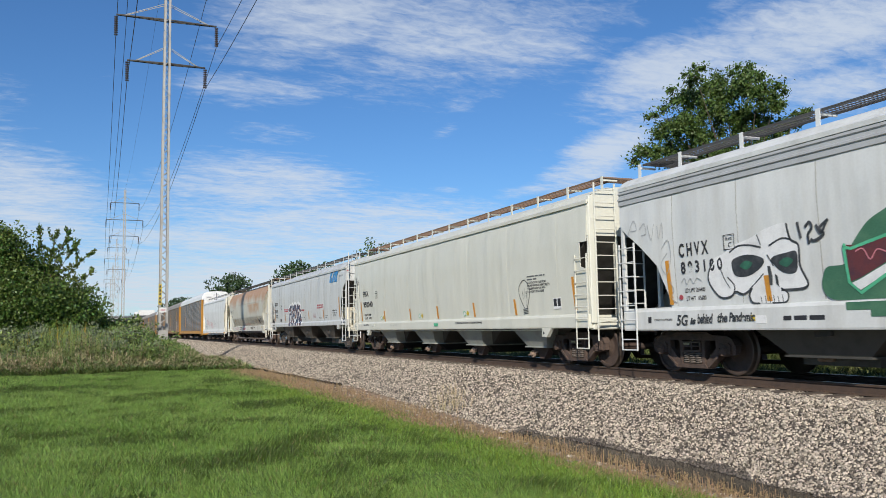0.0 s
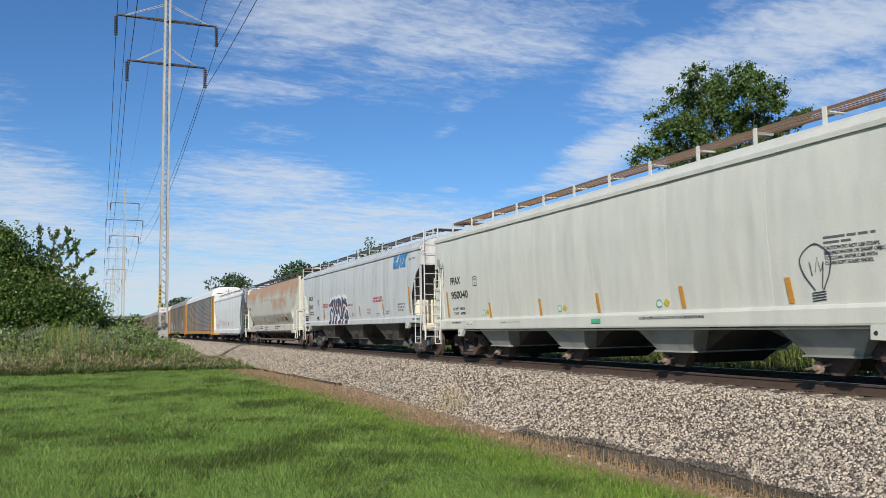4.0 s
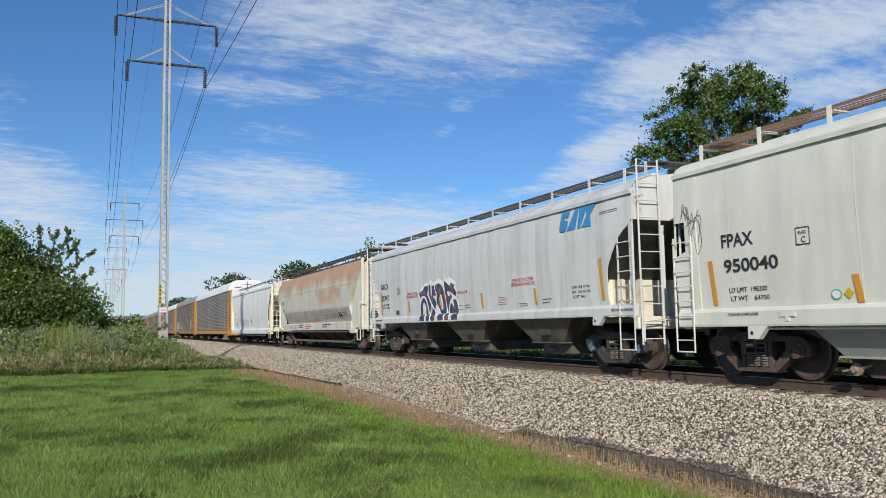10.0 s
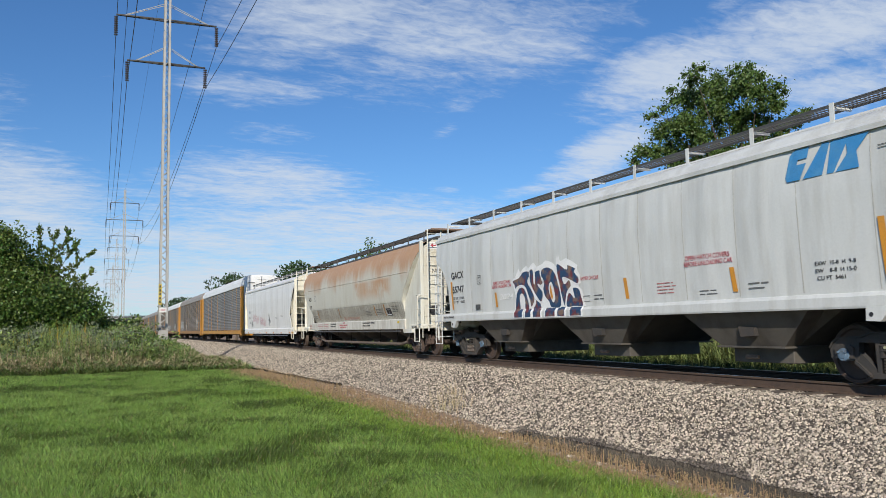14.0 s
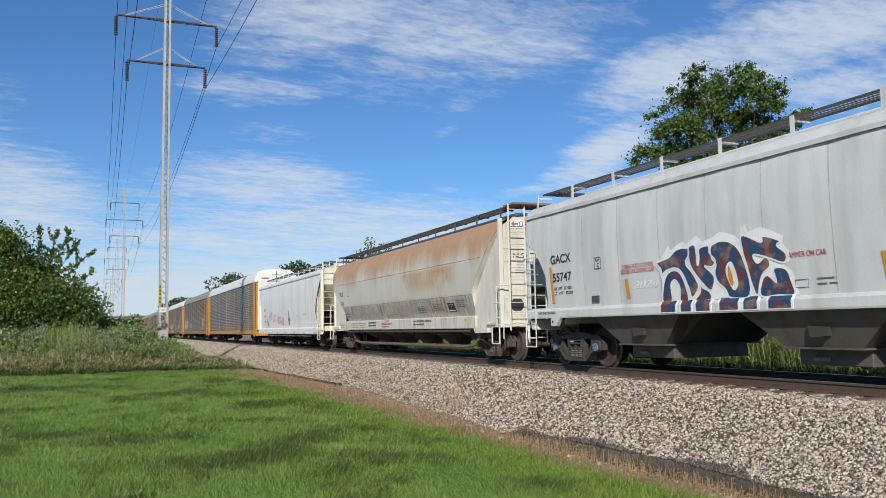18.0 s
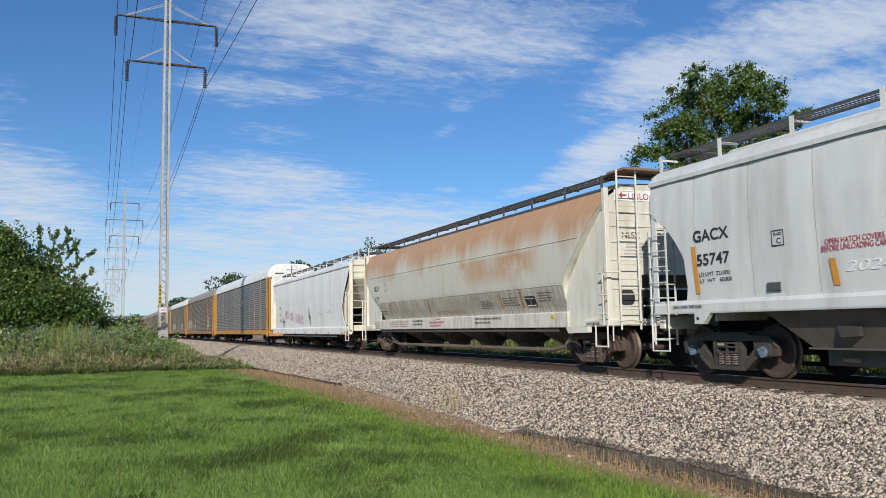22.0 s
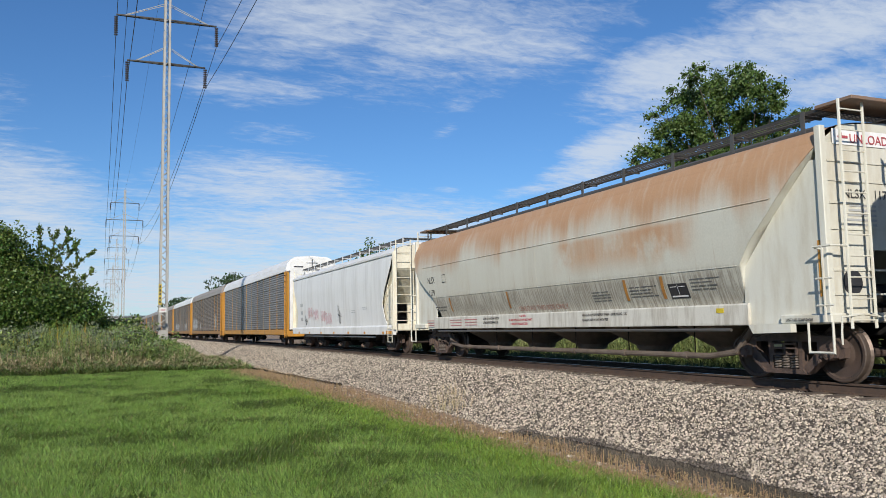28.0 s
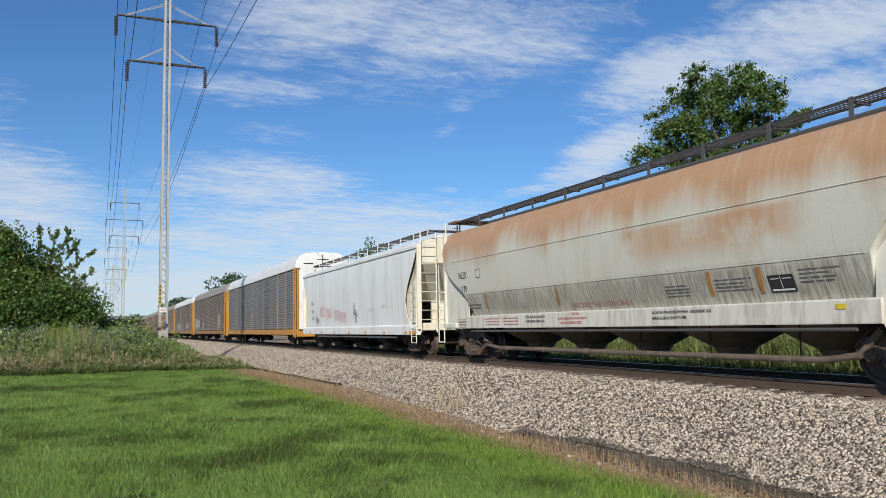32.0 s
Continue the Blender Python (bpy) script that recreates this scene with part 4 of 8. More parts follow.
def running_board(car, L, half, z, base_z, ys, grate_m, post_m):
    """Grated walkway round the hatches: two long boards, crosswise ends, and their posts."""
    for s in (-1, 1):
        rb = Geo()
        x0, x1 = sorted((s * half, s * (half - 0.42)))
        rb.box(x0, x0 + 0.012, -L, L, z - 0.05, z).box(x1 - 0.012, x1, -L, L, z - 0.05, z)
        n = int(2 * L / 0.075)
        for i in range(n + 1):
            y = -L + 2 * L * i / n
            rb.add([(x0, y, z - 0.004), (x1, y, z - 0.004), (x1, y + 0.012, z - 0.004), (x0, y + 0.012, z - 0.004), (x0, y, z - 0.018), (x1, y, z - 0.018)], [(0, 1, 2, 3), (0, 4, 5, 1)])
        for k in range(5):
            xx = x0 + (x1 - x0) * k / 4
            rb.box(xx - 0.005, xx + 0.005, -L, L, z - 0.022, z - 0.006)
        board = part("running_board", rb, grate_m, car)
        for y in ys:
            part("post", Geo().box(s * (half + 0.012) - 0.006, s * (half + 0.012) + 0.006, y - 0.045, y + 0.045, base_z, z + 0.012).box(min(s * half, s * (half - 0.4)), max(s * half, s * (half - 0.4)), y - 0.02, y + 0.02, z - 0.09, z - 0.05), post_m, board)
    for e in (-1, 1):
        ya, yb = sorted((e * L, e * (L - 0.5)))
        g = Geo()
        for i in range(9):
            y = ya + (yb - ya) * i / 8
            g.box(-half, half, y - 0.008, y + 0.008, z - 0.035, z - 0.004)
        for i in range(24):
            x = -half + 2 * half * i / 23
            g.box(x - 0.006, x + 0.006, ya, yb, z - 0.03, z - 0.006)
        part("end_walkway", g, grate_m, car)
    part("hatch_coaming", Geo().box(-0.36, 0.36, -L + 0.9, L - 0.9, base_z + 0.1, z - 0.06, 0.04), post_m, car)


def seams(car, prof, z0, z1, ys, material, back=0.0):
    for y in ys:
        rows = [[(side_x(prof, z, 0.001 - back), y - 0.009, z), (side_x(prof, z, 0.006 - back), y, z), (side_x(prof, z, 0.001 - back), y + 0.009, z)] for z in [z0 + (z1 - z0) * i / 8 for i in range(9)]]
        part("weld_seam", Geo().grid(rows), material, car, "", True)


def cut_lever(car, y_end, s, material):
    """The uncoupling rod that reaches out to the car's corner."""
    part("uncoupling_lever", Geo().path([(-1.50, y_end + s * 0.16, 0.80), (-1.50, y_end + s * 0.18, 1.02), (-1.1, y_end + s * 0.20, 1.06), (-0.45, y_end + s * 0.24, 0.98), (-0.1, y_end + s * 0.3, 0.98)], 0.016, 6).tube((-1.50, y_end + s * 0.16, 0.80), (-1.50, y_end + s * 0.16, 0.62), 0.016, 6), material, car)


def new_car(name, s_mid, label):
    car = new(name)
    car.location = (TX, s_mid, 0)
    tagged(car, label, "freight car", "cars of the train")
    CARS.append((car, s_mid))
    return car


def add_trucks(car, ys, mats, key):
    for y in ys:
        WHEELS.extend(truck(car, y, mats, key))


def side_ladder(car, prof, y0, y1, z0, z1, n, material, out=0.07):
    """A short ladder on the side at a car's corner with its stirrup below."""
    x = -(1.60 + out)
    lad = part("side_ladder", Geo().box(x - 0.012, x + 0.012, y0 - 0.016, y0 + 0.016, z0, z1).box(x - 0.012, x + 0.012, y1 - 0.016, y1 + 0.016, z0, z1), material, car)
    for i in range(n):
        z = z0 + 0.15 + (z1 - z0 - 0.25) * i / (n - 1)
        part("rung", Geo().tube((x - 0.03, y0, z), (x - 0.03, y1, z), 0.012, 6), material, lad)
    part("stirrup", Geo().path([(x, y0, z0), (x, y0, 0.45), (x, y1, 0.45), (x, y1, z0)], 0.015, 6).tube((x, y0, 0.66), (x, y1, 0.66), 0.012, 6), material, lad)
    return lad


def bracket(car, y, z_top, material):
    """The pull-eye bracket that hangs under the side sill."""
    part("jacking_bracket", Geo().prism_x([(y - 0.26, z_top), (y + 0.16, z_top), (y + 0.17, z_top - 0.20), (y - 0.06, z_top - 0.21)], -1.615, -1.52), material, car)
    part("bracket_hole", Geo().lathe([(-1.618, 0.0), (-1.618, 0.035), (-1.60, 0.035)], n=12), M["ink"], car, at=pose(0, y + 0.08, z_top - 0.11))


def car_a():
    mid, L = 5.35, 8.55
    prof = profile("h")
    car = new_car("hopper_car", mid, "light grey covered hopper car with graffiti on its side")
    Y = lambda s: s - mid
    arch = [(1.28, 1.50), (1.5, 1.44), (2.1, 1.15), (2.55, 0.60), (2.9, 0.08), (3.0, 0.0), (5, 0.0)]
    hopper_shell(car, L, prof, 3.76, 4.12, arch, M["paint_a"], M["paint_a"], (0.84, 1.25), "h", bays=[Y(12.22 - 1.68 * i) for i in range(9, -2, -1)], bow=0.011)
    for s in (-1, 1):
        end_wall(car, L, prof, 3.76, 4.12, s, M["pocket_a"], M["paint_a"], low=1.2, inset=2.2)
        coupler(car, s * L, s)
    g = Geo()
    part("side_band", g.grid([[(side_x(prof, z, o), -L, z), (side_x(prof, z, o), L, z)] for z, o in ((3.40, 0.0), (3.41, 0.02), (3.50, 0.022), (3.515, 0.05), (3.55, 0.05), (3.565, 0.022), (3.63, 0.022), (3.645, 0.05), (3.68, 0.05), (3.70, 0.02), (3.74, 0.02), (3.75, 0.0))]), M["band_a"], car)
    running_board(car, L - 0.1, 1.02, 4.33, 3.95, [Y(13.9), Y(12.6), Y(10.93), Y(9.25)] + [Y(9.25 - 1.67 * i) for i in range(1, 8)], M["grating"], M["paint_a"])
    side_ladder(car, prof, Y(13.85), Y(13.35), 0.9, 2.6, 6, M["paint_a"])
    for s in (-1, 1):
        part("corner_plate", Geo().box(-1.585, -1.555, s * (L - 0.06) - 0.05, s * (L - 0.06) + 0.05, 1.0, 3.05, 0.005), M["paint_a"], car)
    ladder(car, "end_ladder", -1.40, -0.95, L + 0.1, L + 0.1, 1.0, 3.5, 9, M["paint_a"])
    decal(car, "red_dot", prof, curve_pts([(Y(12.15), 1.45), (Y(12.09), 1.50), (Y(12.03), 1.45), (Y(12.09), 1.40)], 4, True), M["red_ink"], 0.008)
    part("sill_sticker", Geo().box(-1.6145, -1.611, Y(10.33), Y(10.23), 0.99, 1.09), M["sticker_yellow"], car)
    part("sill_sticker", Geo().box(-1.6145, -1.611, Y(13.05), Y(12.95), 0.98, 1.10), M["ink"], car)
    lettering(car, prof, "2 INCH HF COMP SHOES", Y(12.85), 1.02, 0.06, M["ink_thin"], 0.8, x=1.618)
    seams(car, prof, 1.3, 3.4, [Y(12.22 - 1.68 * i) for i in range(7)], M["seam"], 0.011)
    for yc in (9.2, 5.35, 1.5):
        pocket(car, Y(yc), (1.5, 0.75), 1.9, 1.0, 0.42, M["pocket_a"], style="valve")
    add_trucks(car, (Y(12.47), -Y(12.47)), (M["rust_iron"], M["wheel_rust"], M["rust_iron"]), "rust")
    strip(car, prof, Y(12.42), 1.32, 2.16, 0.11, -0.05)
    strip(car, prof, Y(9.97), 1.30, 1.72, 0.11, -0.03)
    fitted(car, prof, "C H V X", Y(12.06), Y(11.27), 2.20, 0.24, M["ink"], 0.008)
    fitted(car, prof, "8 9 3 1 0 0", Y(12.03), Y(10.95), 1.89, 0.21, M["ink"], 0.008)
    fitted(car, prof, "LD LMT 204400", Y(11.97), Y(11.43), 1.535, 0.075, M["ink"])
    fitted(car, prof, "LT WT   65600", Y(11.94), Y(11.42), 1.385, 0.075, M["ink"])
    plate_c(car, prof, Y(10.87), 2.22, 0.25)
    for w, a, b, z, cap in (("5G", 12.20, 11.90, 0.935, 0.19), ("is", 11.82, 11.68, 0.955, 0.11), ("behind", 11.62, 11.24, 0.965, 0.17), ("the", 11.12, 10.87, 0.98, 0.16), ("Pandemic", 10.82, 10.24, 0.99, 0.15)):
        fitted(car, prof, w, Y(a), Y(b), z, cap, M["graf_black"], 0.007, x=1.620).data.shear = 0.22
    part("sill_plate", Geo().box(-1.6145, -1.611, Y(10.22), Y(9.99), 0.95, 1.08), M["white_ink"], car, "small white notice plate")
    for k in range(3):
        a = (9.63, 9.42, 9.12)[k]
        part("name_bar", Geo().box(-1.6145, -1.611, Y(a - (0.16, 0.25, 0.28)[k]), Y(a), 0.99, 1.06), M["ink"], car)
    skull(car, prof, Y)
    green_piece(car, prof, Y)
    return car


def plate_c(car, prof, y, z, w=0.26):
    ring = [(y, z), (y - w, z), (y - w, z + w), (y, z + w), (y, z)]
    stroke(car, prof, ring, 0.018, M["ink"], "plate_border")
    lettering(car, prof, "PLATE", y - 0.04, z + 0.16, 0.07, M["ink"], 0.8)
    lettering(car, prof, "C", y - 0.09, z + 0.03, 0.13, M["ink"])


def skull(car, prof, Y):
    """A sprayed skull: white face with soft black edges, dark eyes with a green gleam, and tags round it."""
    P = lambda pts: [(Y(a), b) for a, b in pts]
    blk, wht = M["graf_black"], M["white_ink"]
    face = curve_pts(P([(10.89, 2.16), (11.15, 2.08), (11.31, 1.83), (11.28, 1.63), (11.06, 1.41), (10.81, 1.41), (10.68, 1.49), (10.50, 1.44), (10.28, 1.54), (10.37, 1.41), (10.31, 1.29), (10.15, 1.27), (9.89, 1.27), (9.58, 1.28), (9.55, 1.41), (9.62, 1.46), (9.27, 1.47), (9.14, 1.55), (9.26, 1.82), (9.26, 2.14), (9.41, 2.25), (9.47, 2.51), (9.93, 2.47), (10.25, 2.36), (10.67, 2.27)]), 5, True)
    decal(car, "skull_fill", prof, face, wht, 0.006, "white sprayed skull")
    for pts, w in (([(11.15, 2.06), (11.31, 1.83), (11.28, 1.63), (11.06, 1.41), (10.81, 1.41), (10.68, 1.49), (10.50, 1.44), (10.30, 1.53)], 0.035), ([(10.30, 1.53), (10.37, 1.41), (10.31, 1.29), (10.15, 1.27)], 0.035), ([(9.89, 1.27), (9.60, 1.28), (9.55, 1.41), (9.68, 1.50)], 0.03), ([(9.68, 1.47), (9.27, 1.47), (9.14, 1.55), (9.26, 1.82), (9.26, 2.14), (9.41, 2.25), (9.47, 2.51)], 0.04), ([(10.75, 2.16), (10.55, 2.25), (10.27, 2.24), (10.03, 2.18)], 0.03), ([(9.86, 2.19), (9.60, 2.28), (9.41, 2.25)], 0.03), ([(10.85, 1.75), (10.70, 1.60), (10.72, 1.48)], 0.025), ([(11.02, 1.95), (10.92, 1.72), (10.80, 1.55)], 0.018), ([(10.02, 1.75), (10.20, 1.62), (10.35, 1.52)], 0.022), ([(9.91, 2.05), (9.83, 1.93), (9.80, 1.86)], 0.022), ([(10.10, 2.40), (10.03, 2.22)], 0.02)):
        stroke(car, prof, curve_pts(P(pts), 5), w, blk)
    for pts in ([(10.67, 2.04), (10.32, 2.09), (10.0, 2.0), (10.04, 1.87), (10.33, 1.74), (10.63, 1.75), (10.71, 1.89)], [(9.82, 1.99), (9.49, 2.05), (9.30, 2.04), (9.33, 1.75), (9.53, 1.72), (9.72, 1.82)]):
        decal(car, "skull_eye", prof, curve_pts(P(pts), 4, True), blk, 0.010)
        cy, cz = sum(a for a, b in pts) / len(pts), sum(b for a, b in pts) / len(pts)
        decal(car, "skull_pupil", prof, curve_pts(P([(cy + 0.14, cz), (cy, cz + 0.08), (cy - 0.15, cz + 0.03), (cy - 0.02, cz - 0.07)]), 4, True), M["graf_gleam"], 0.013)
    for pts in ([(9.92, 1.87), (9.86, 1.86), (9.83, 1.68), (9.85, 1.55), (9.91, 1.56)], [(9.78, 1.73), (9.73, 1.70), (9.71, 1.52), (9.77, 1.57)]):
        decal(car, "skull_nose", prof, P(pts), blk, 0.010)
    for k in range(6):
        stroke(car, prof, P([(10.12 - 0.09 * k, 1.38 + 0.02 * (k % 2)), (10.11 - 0.09 * k, 1.28)]), 0.014, blk)
    for pts in ([(9.25, 2.50), (9.20, 2.24)], [(9.11, 2.40), (9.02, 2.47), (8.98, 2.38), (9.06, 2.28), (9.05, 2.14)], [(8.67, 2.47), (8.84, 2.36), (8.77, 2.26), (8.94, 2.18), (9.02, 2.21)], [(8.90, 2.42), (8.82, 2.28), (8.72, 2.42)]):
        stroke(car, prof, curve_pts(P(pts), 5), 0.045, blk)
    for pts in ([(13.6, 2.75), (13.4, 3.05), (13.3, 2.85), (13.5, 2.85)], [(13.2, 2.85), (13.05, 2.95), (13.0, 2.75), (13.15, 2.72)], [(12.95, 2.9), (12.85, 2.6), (12.75, 2.9)], [(12.65, 2.85), (12.62, 2.6), (12.5, 2.9), (12.5, 2.6)], [(12.55, 2.4), (12.35, 2.55), (12.3, 2.2), (12.45, 1.9), (12.6, 2.1), (12.4, 2.3)], [(12.05, 1.72), (11.95, 1.80), (11.9, 1.68), (11.8, 1.79), (11.72, 1.69), (11.62, 1.78), (11.5, 1.72)], [(12.38, 1.75), (12.28, 1.60), (12.36, 1.45), (12.22, 1.35)]):
        stroke(car, prof, curve_pts(P(pts), 4), 0.016, M["band_a"])


def green_piece(car, prof, Y):
    P = lambda pts: [(Y(a), b) for a, b in pts]
    decal(car, "green_cloud", prof, curve_pts(P([(8.88, 1.45), (8.84, 1.67), (8.75, 1.77), (8.45, 1.79), (8.37, 1.97), (8.05, 2.33), (7.72, 2.50), (7.2, 2.75), (6.3, 2.6), (5.2, 2.3), (4.6, 1.8), (4.9, 1.35), (6.0, 1.29), (7.6, 1.27), (8.1, 1.27), (8.7, 1.28)]), 4, True), M["graf_green"], 0.006, "dark green sprayed cloud")
    part("green_drip", Geo().box(-1.6165, -1.613, Y(8.45), Y(5.2), 1.12, 1.235, 0.0), M["graf_green"], car)
    part("green_drip", Geo().box(-1.6165, -1.613, Y(8.05), Y(5.6), 1.02, 1.12, 0.0), M["graf_green"], car)
    decal(car, "green_letter", prof, P([(8.40, 2.06), (8.1, 2.03), (7.75, 2.11), (7.3, 2.2), (7.3, 1.9), (7.79, 1.76), (8.2, 1.58), (8.4, 1.52)]), M["graf_wine"], 0.010)
    stroke(car, prof, P([(8.42, 2.08), (8.44, 2.02), (8.40, 1.52), (8.22, 1.36), (7.82, 1.58), (7.4, 1.72)]), 0.05, M["graf_mint"], off=0.014)
    stroke(car, prof, P([(8.46, 2.03), (8.32, 2.0), (8.1, 2.05), (7.75, 2.13), (7.25, 2.22)]), 0.045, M["graf_mint"], off=0.014)
    stroke(car, prof, curve_pts(P([(8.25, 1.95), (8.12, 1.98), (8.02, 1.82), (7.9, 1.95), (7.75, 1.90)]), 4), 0.018, M["graf_pink"], off=0.013)
    decal(car, "white_letter", prof, P([(8.38, 1.50), (8.2, 1.56), (7.79, 1.74), (7.4, 1.9), (7.4, 1.76), (7.82, 1.60), (8.22, 1.40)]), M["white_ink"], 0.013)
    for k in range(3):
        a = 7.2 - 0.9 * k
        decal(car, "green_letter", prof, P([(a, 2.2), (a - 0.7, 2.3), (a - 0.6, 1.5), (a - 0.1, 1.42)]), M["graf_blue"], 0.010)
        stroke(car, prof, P([(a, 2.2), (a - 0.7, 2.3), (a - 0.6, 1.5), (a - 0.1, 1.42), (a, 2.2)]), 0.05, M["graf_mint"], off=0.012)


def car_b():
    mid, L = 24.18, 9.06
    prof = profile("h")
    car = new_car("hopper_car", mid, "greenish-white four-bay covered hopper car")
    Y = lambda s: s - mid
    hopper_shell(car, L, prof, 3.72, 4.12, [(1.2, 0.62), (5, 0.62)], M["paint_b"], M["paint_b"], (0.90, 1.20), "h", bays=[Y(21.6 + 2.55 * i) for i in range(-3, 6)], bow=0.010)
    for s in (-1, 1):
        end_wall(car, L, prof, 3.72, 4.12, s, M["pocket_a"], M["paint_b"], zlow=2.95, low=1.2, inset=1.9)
        coupler(car, s * L, s)
        # corner side plate with its grab opening
        y0, y1 = s * (L - 0.63), s * L
        ya, yb, za, zb = s * (L - 0.32), s * (L - 0.04), 2.18, 2.82
        for q in (-1, 1):
            g = Geo()
            x = lambda z: q * lerp(prof, z)
            quad = lambda a, b, c, d: g.add([(x(z), y, z) for y, z in (a, b, c, d)], [(0, 1, 2, 3)])
            quad((y0, 1.2), (ya, 1.2), (ya, za + 0.1), (y0, za + 0.1)), quad((y0, za + 0.1), (ya, za + 0.1), (ya, zb), (y0, zb)), quad((y0, zb), (ya, zb), (ya, 3.72), (y0, 3.72))
            quad((ya, 1.2), (y1, 1.2), (y1, za), (ya, za + 0.1)), quad((ya, zb), (yb, zb), (yb, 3.72), (ya, 3.72)), quad((yb, za), (y1, za), (y1, 3.72), (yb, 3.72))
            sheet(part("corner_plate", g, M["paint_b"], car), 0.02)
        yl = sorted((s * (L - 0.02), s * (L - 0.5)))
        side_ladder(car, prof, yl[0], yl[1], 0.95, 2.55, 6, M["paint_b"], 0.04)
    part("corner_post", Geo().box(-1.56, -1.42, -L - 0.03, -L + 0.05, 1.0, 3.85, 0.015), M["paint_b"], car)
    ladder(car, "end_ladder", -1.47, -0.93, -L - 0.12, -L - 0.12, 0.9, 4.12, 11, M["paint_b"], 0.022)
    ladder(car, "end_ladder", -1.40, -0.93, L + 0.08, L + 0.08, 0.9, 3.5, 9, M["paint_b"], 0.022)
    running_board(car, L - 0.15, 1.02, 4.33, 3.95, [-L + 0.2 + (2 * L - 0.4) * i / 12 for i in range(13)], M["grating_rust"], M["paint_b"])
    seams(car, prof, 1.25, 3.65, [Y(21.6 + 2.55 * i) for i in range(-2, 5)], M["paint_b"], 0.010)
    for yc in (18.25, 21.98, 25.70, 29.45):
        pocket(car, Y(yc), (0.92, 0.50), 1.75, 0.92, 0.43, M["pocket_b"], style="gate")
    for s in (-1, 1):
        bracket(car, s * (L - 1.95), 0.90, M["paint_b"])
    part("train_line_pipe", Geo().tube((-1.5, -7.2, 0.86), (-1.5, 7.0, 0.86), 0.018, 6), M["paint_b"], car)
    add_trucks(car, (Y(16.54), Y(31.87)), (M["rust_iron"], M["wheel_rust"], M["rust_iron"]), "rust")
    for y, z0, z1 in ((32.3, 1.27, 2.05), (29.35, 1.22, 1.63), (26.55, 1.22, 1.63), (24.03, 1.24, 1.65), (21.25, 1.25, 1.66), (18.7, 1.25, 1.66), (15.8, 1.31, 2.07)):
        strip(car, prof, Y(y), z0, z1, 0.11, -0.06)
    fitted(car, prof, "FPAX", Y(31.99), Y(31.25), 2.26, 0.22, M["ink"], 0.006)
    fitted(car, prof, "950040", Y(31.96), Y(30.75), 1.83, 0.215, M["ink"], 0.006)
    fitted(car, prof, "LD LMT  198300", Y(31.89), Y(31.03), 1.48, 0.08, M["ink"])
    fitted(car, prof, "LT WT    64700", Y(31.86), Y(31.0), 1.335, 0.08, M["ink"])
    plate_c(car, prof, Y(30.35), 2.15)
    for k, w in enumerate(("HIGH-BAKED EPOXY LINING", "APPLIED 05-03", "CAUTION DO NOT USE STEAM,", "BOILING WATER OR SHARP OBJECTS", "TO CLEAN. ENTER CAR WITH", "CLEAN SOFT SOLED SHOES.")):
        if k < 2:
            bars(car, prof, Y(17.95), 2.22 - 0.075 * k, 0.9 - 0.3 * k, 0.075, 1, M["ink_thin"], seed=2 + k, fill=0.45)
        else:
            lettering(car, prof, w, Y(17.95), 2.17 - 0.075 * k, 0.078, M["ink"], 0.85)
    part("sill_bracket", Geo().box(-1.625, -1.605, Y(30.75), Y(30.45), 1.04, 1.14, 0.01).box(-1.625, -1.605, Y(30.64), Y(30.56), 0.98, 1.05), M["paint_b"], car)
    decal(car, "placard", prof, [(Y(16.72), 1.62), (Y(16.36), 1.62), (Y(16.36), 1.36), (Y(16.72), 1.36)], M["white_ink"])
    for k in range(2):
        decal(car, "placard_field", prof, [(Y(16.70 - 0.18 * k), 1.60), (Y(16.56 - 0.18 * k), 1.60), (Y(16.56 - 0.18 * k), 1.42), (Y(16.70 - 0.18 * k), 1.42)], M["ink"], 0.010)
    decal(car, "green_plate", prof, [(Y(24.2), 1.10), (Y(23.85), 1.10), (Y(23.85), 1.0), (Y(24.2), 1.0)], M["graf_mint"], 0.085)
    for y in (29.7, 25.6, 21.9):
        decal(car, "round_sticker", prof, [(Y(y) + 0.085 * math.cos(a * 0.4488), 1.36 + 0.07 * math.sin(a * 0.4488)) for a in range(14)], M["white_ink"])
        stroke(car, prof, [(Y(y) + 0.085 * math.cos(a * 0.4488), 1.36 + 0.07 * math.sin(a * 0.4488)) for a in range(15)], 0.02, M["graf_mint"], "sticker_rim", 0.010)
        decal(car, "diamond_sticker", prof, [(Y(y) - 0.12, 1.36), (Y(y) - 0.21, 1.45), (Y(y) - 0.31, 1.37), (Y(y) - 0.22, 1.28)], M["sticker_yellow"])
    cut_lever(car, -L, -1, M["paint_b"])
    cut_lever(car, L, 1, M["paint_b"])
    # sprayed light bulb and a tangled tag
    B = lambda a, b: (Y(18.12) - a, 1.75 + b)
    stroke(car, prof, curve_pts([B(-0.05, -0.32), B(-0.25, -0.05), B(-0.28, 0.2), B(0.0, 0.38), B(0.26, 0.2), B(0.24, -0.05), B(0.10, -0.32)], 5), 0.022, M["graf_black"])
    stroke(car, prof, [B(-0.08, -0.1), B(-0.12, 0.12), B(-0.02, -0.05), B(0.03, 0.18), B(0.08, -0.05), B(0.14, 0.10), B(0.08, -0.3)], 0.018, M["graf_black"])
    for k in range(4):
        stroke(car, prof, [B(-0.12, -0.36 - 0.04 * k), B(0.14, -0.34 - 0.04 * k)], 0.02, M["graf_black"])
    T = lambda a, b: (Y(33.02) - a, 2.75 + b)
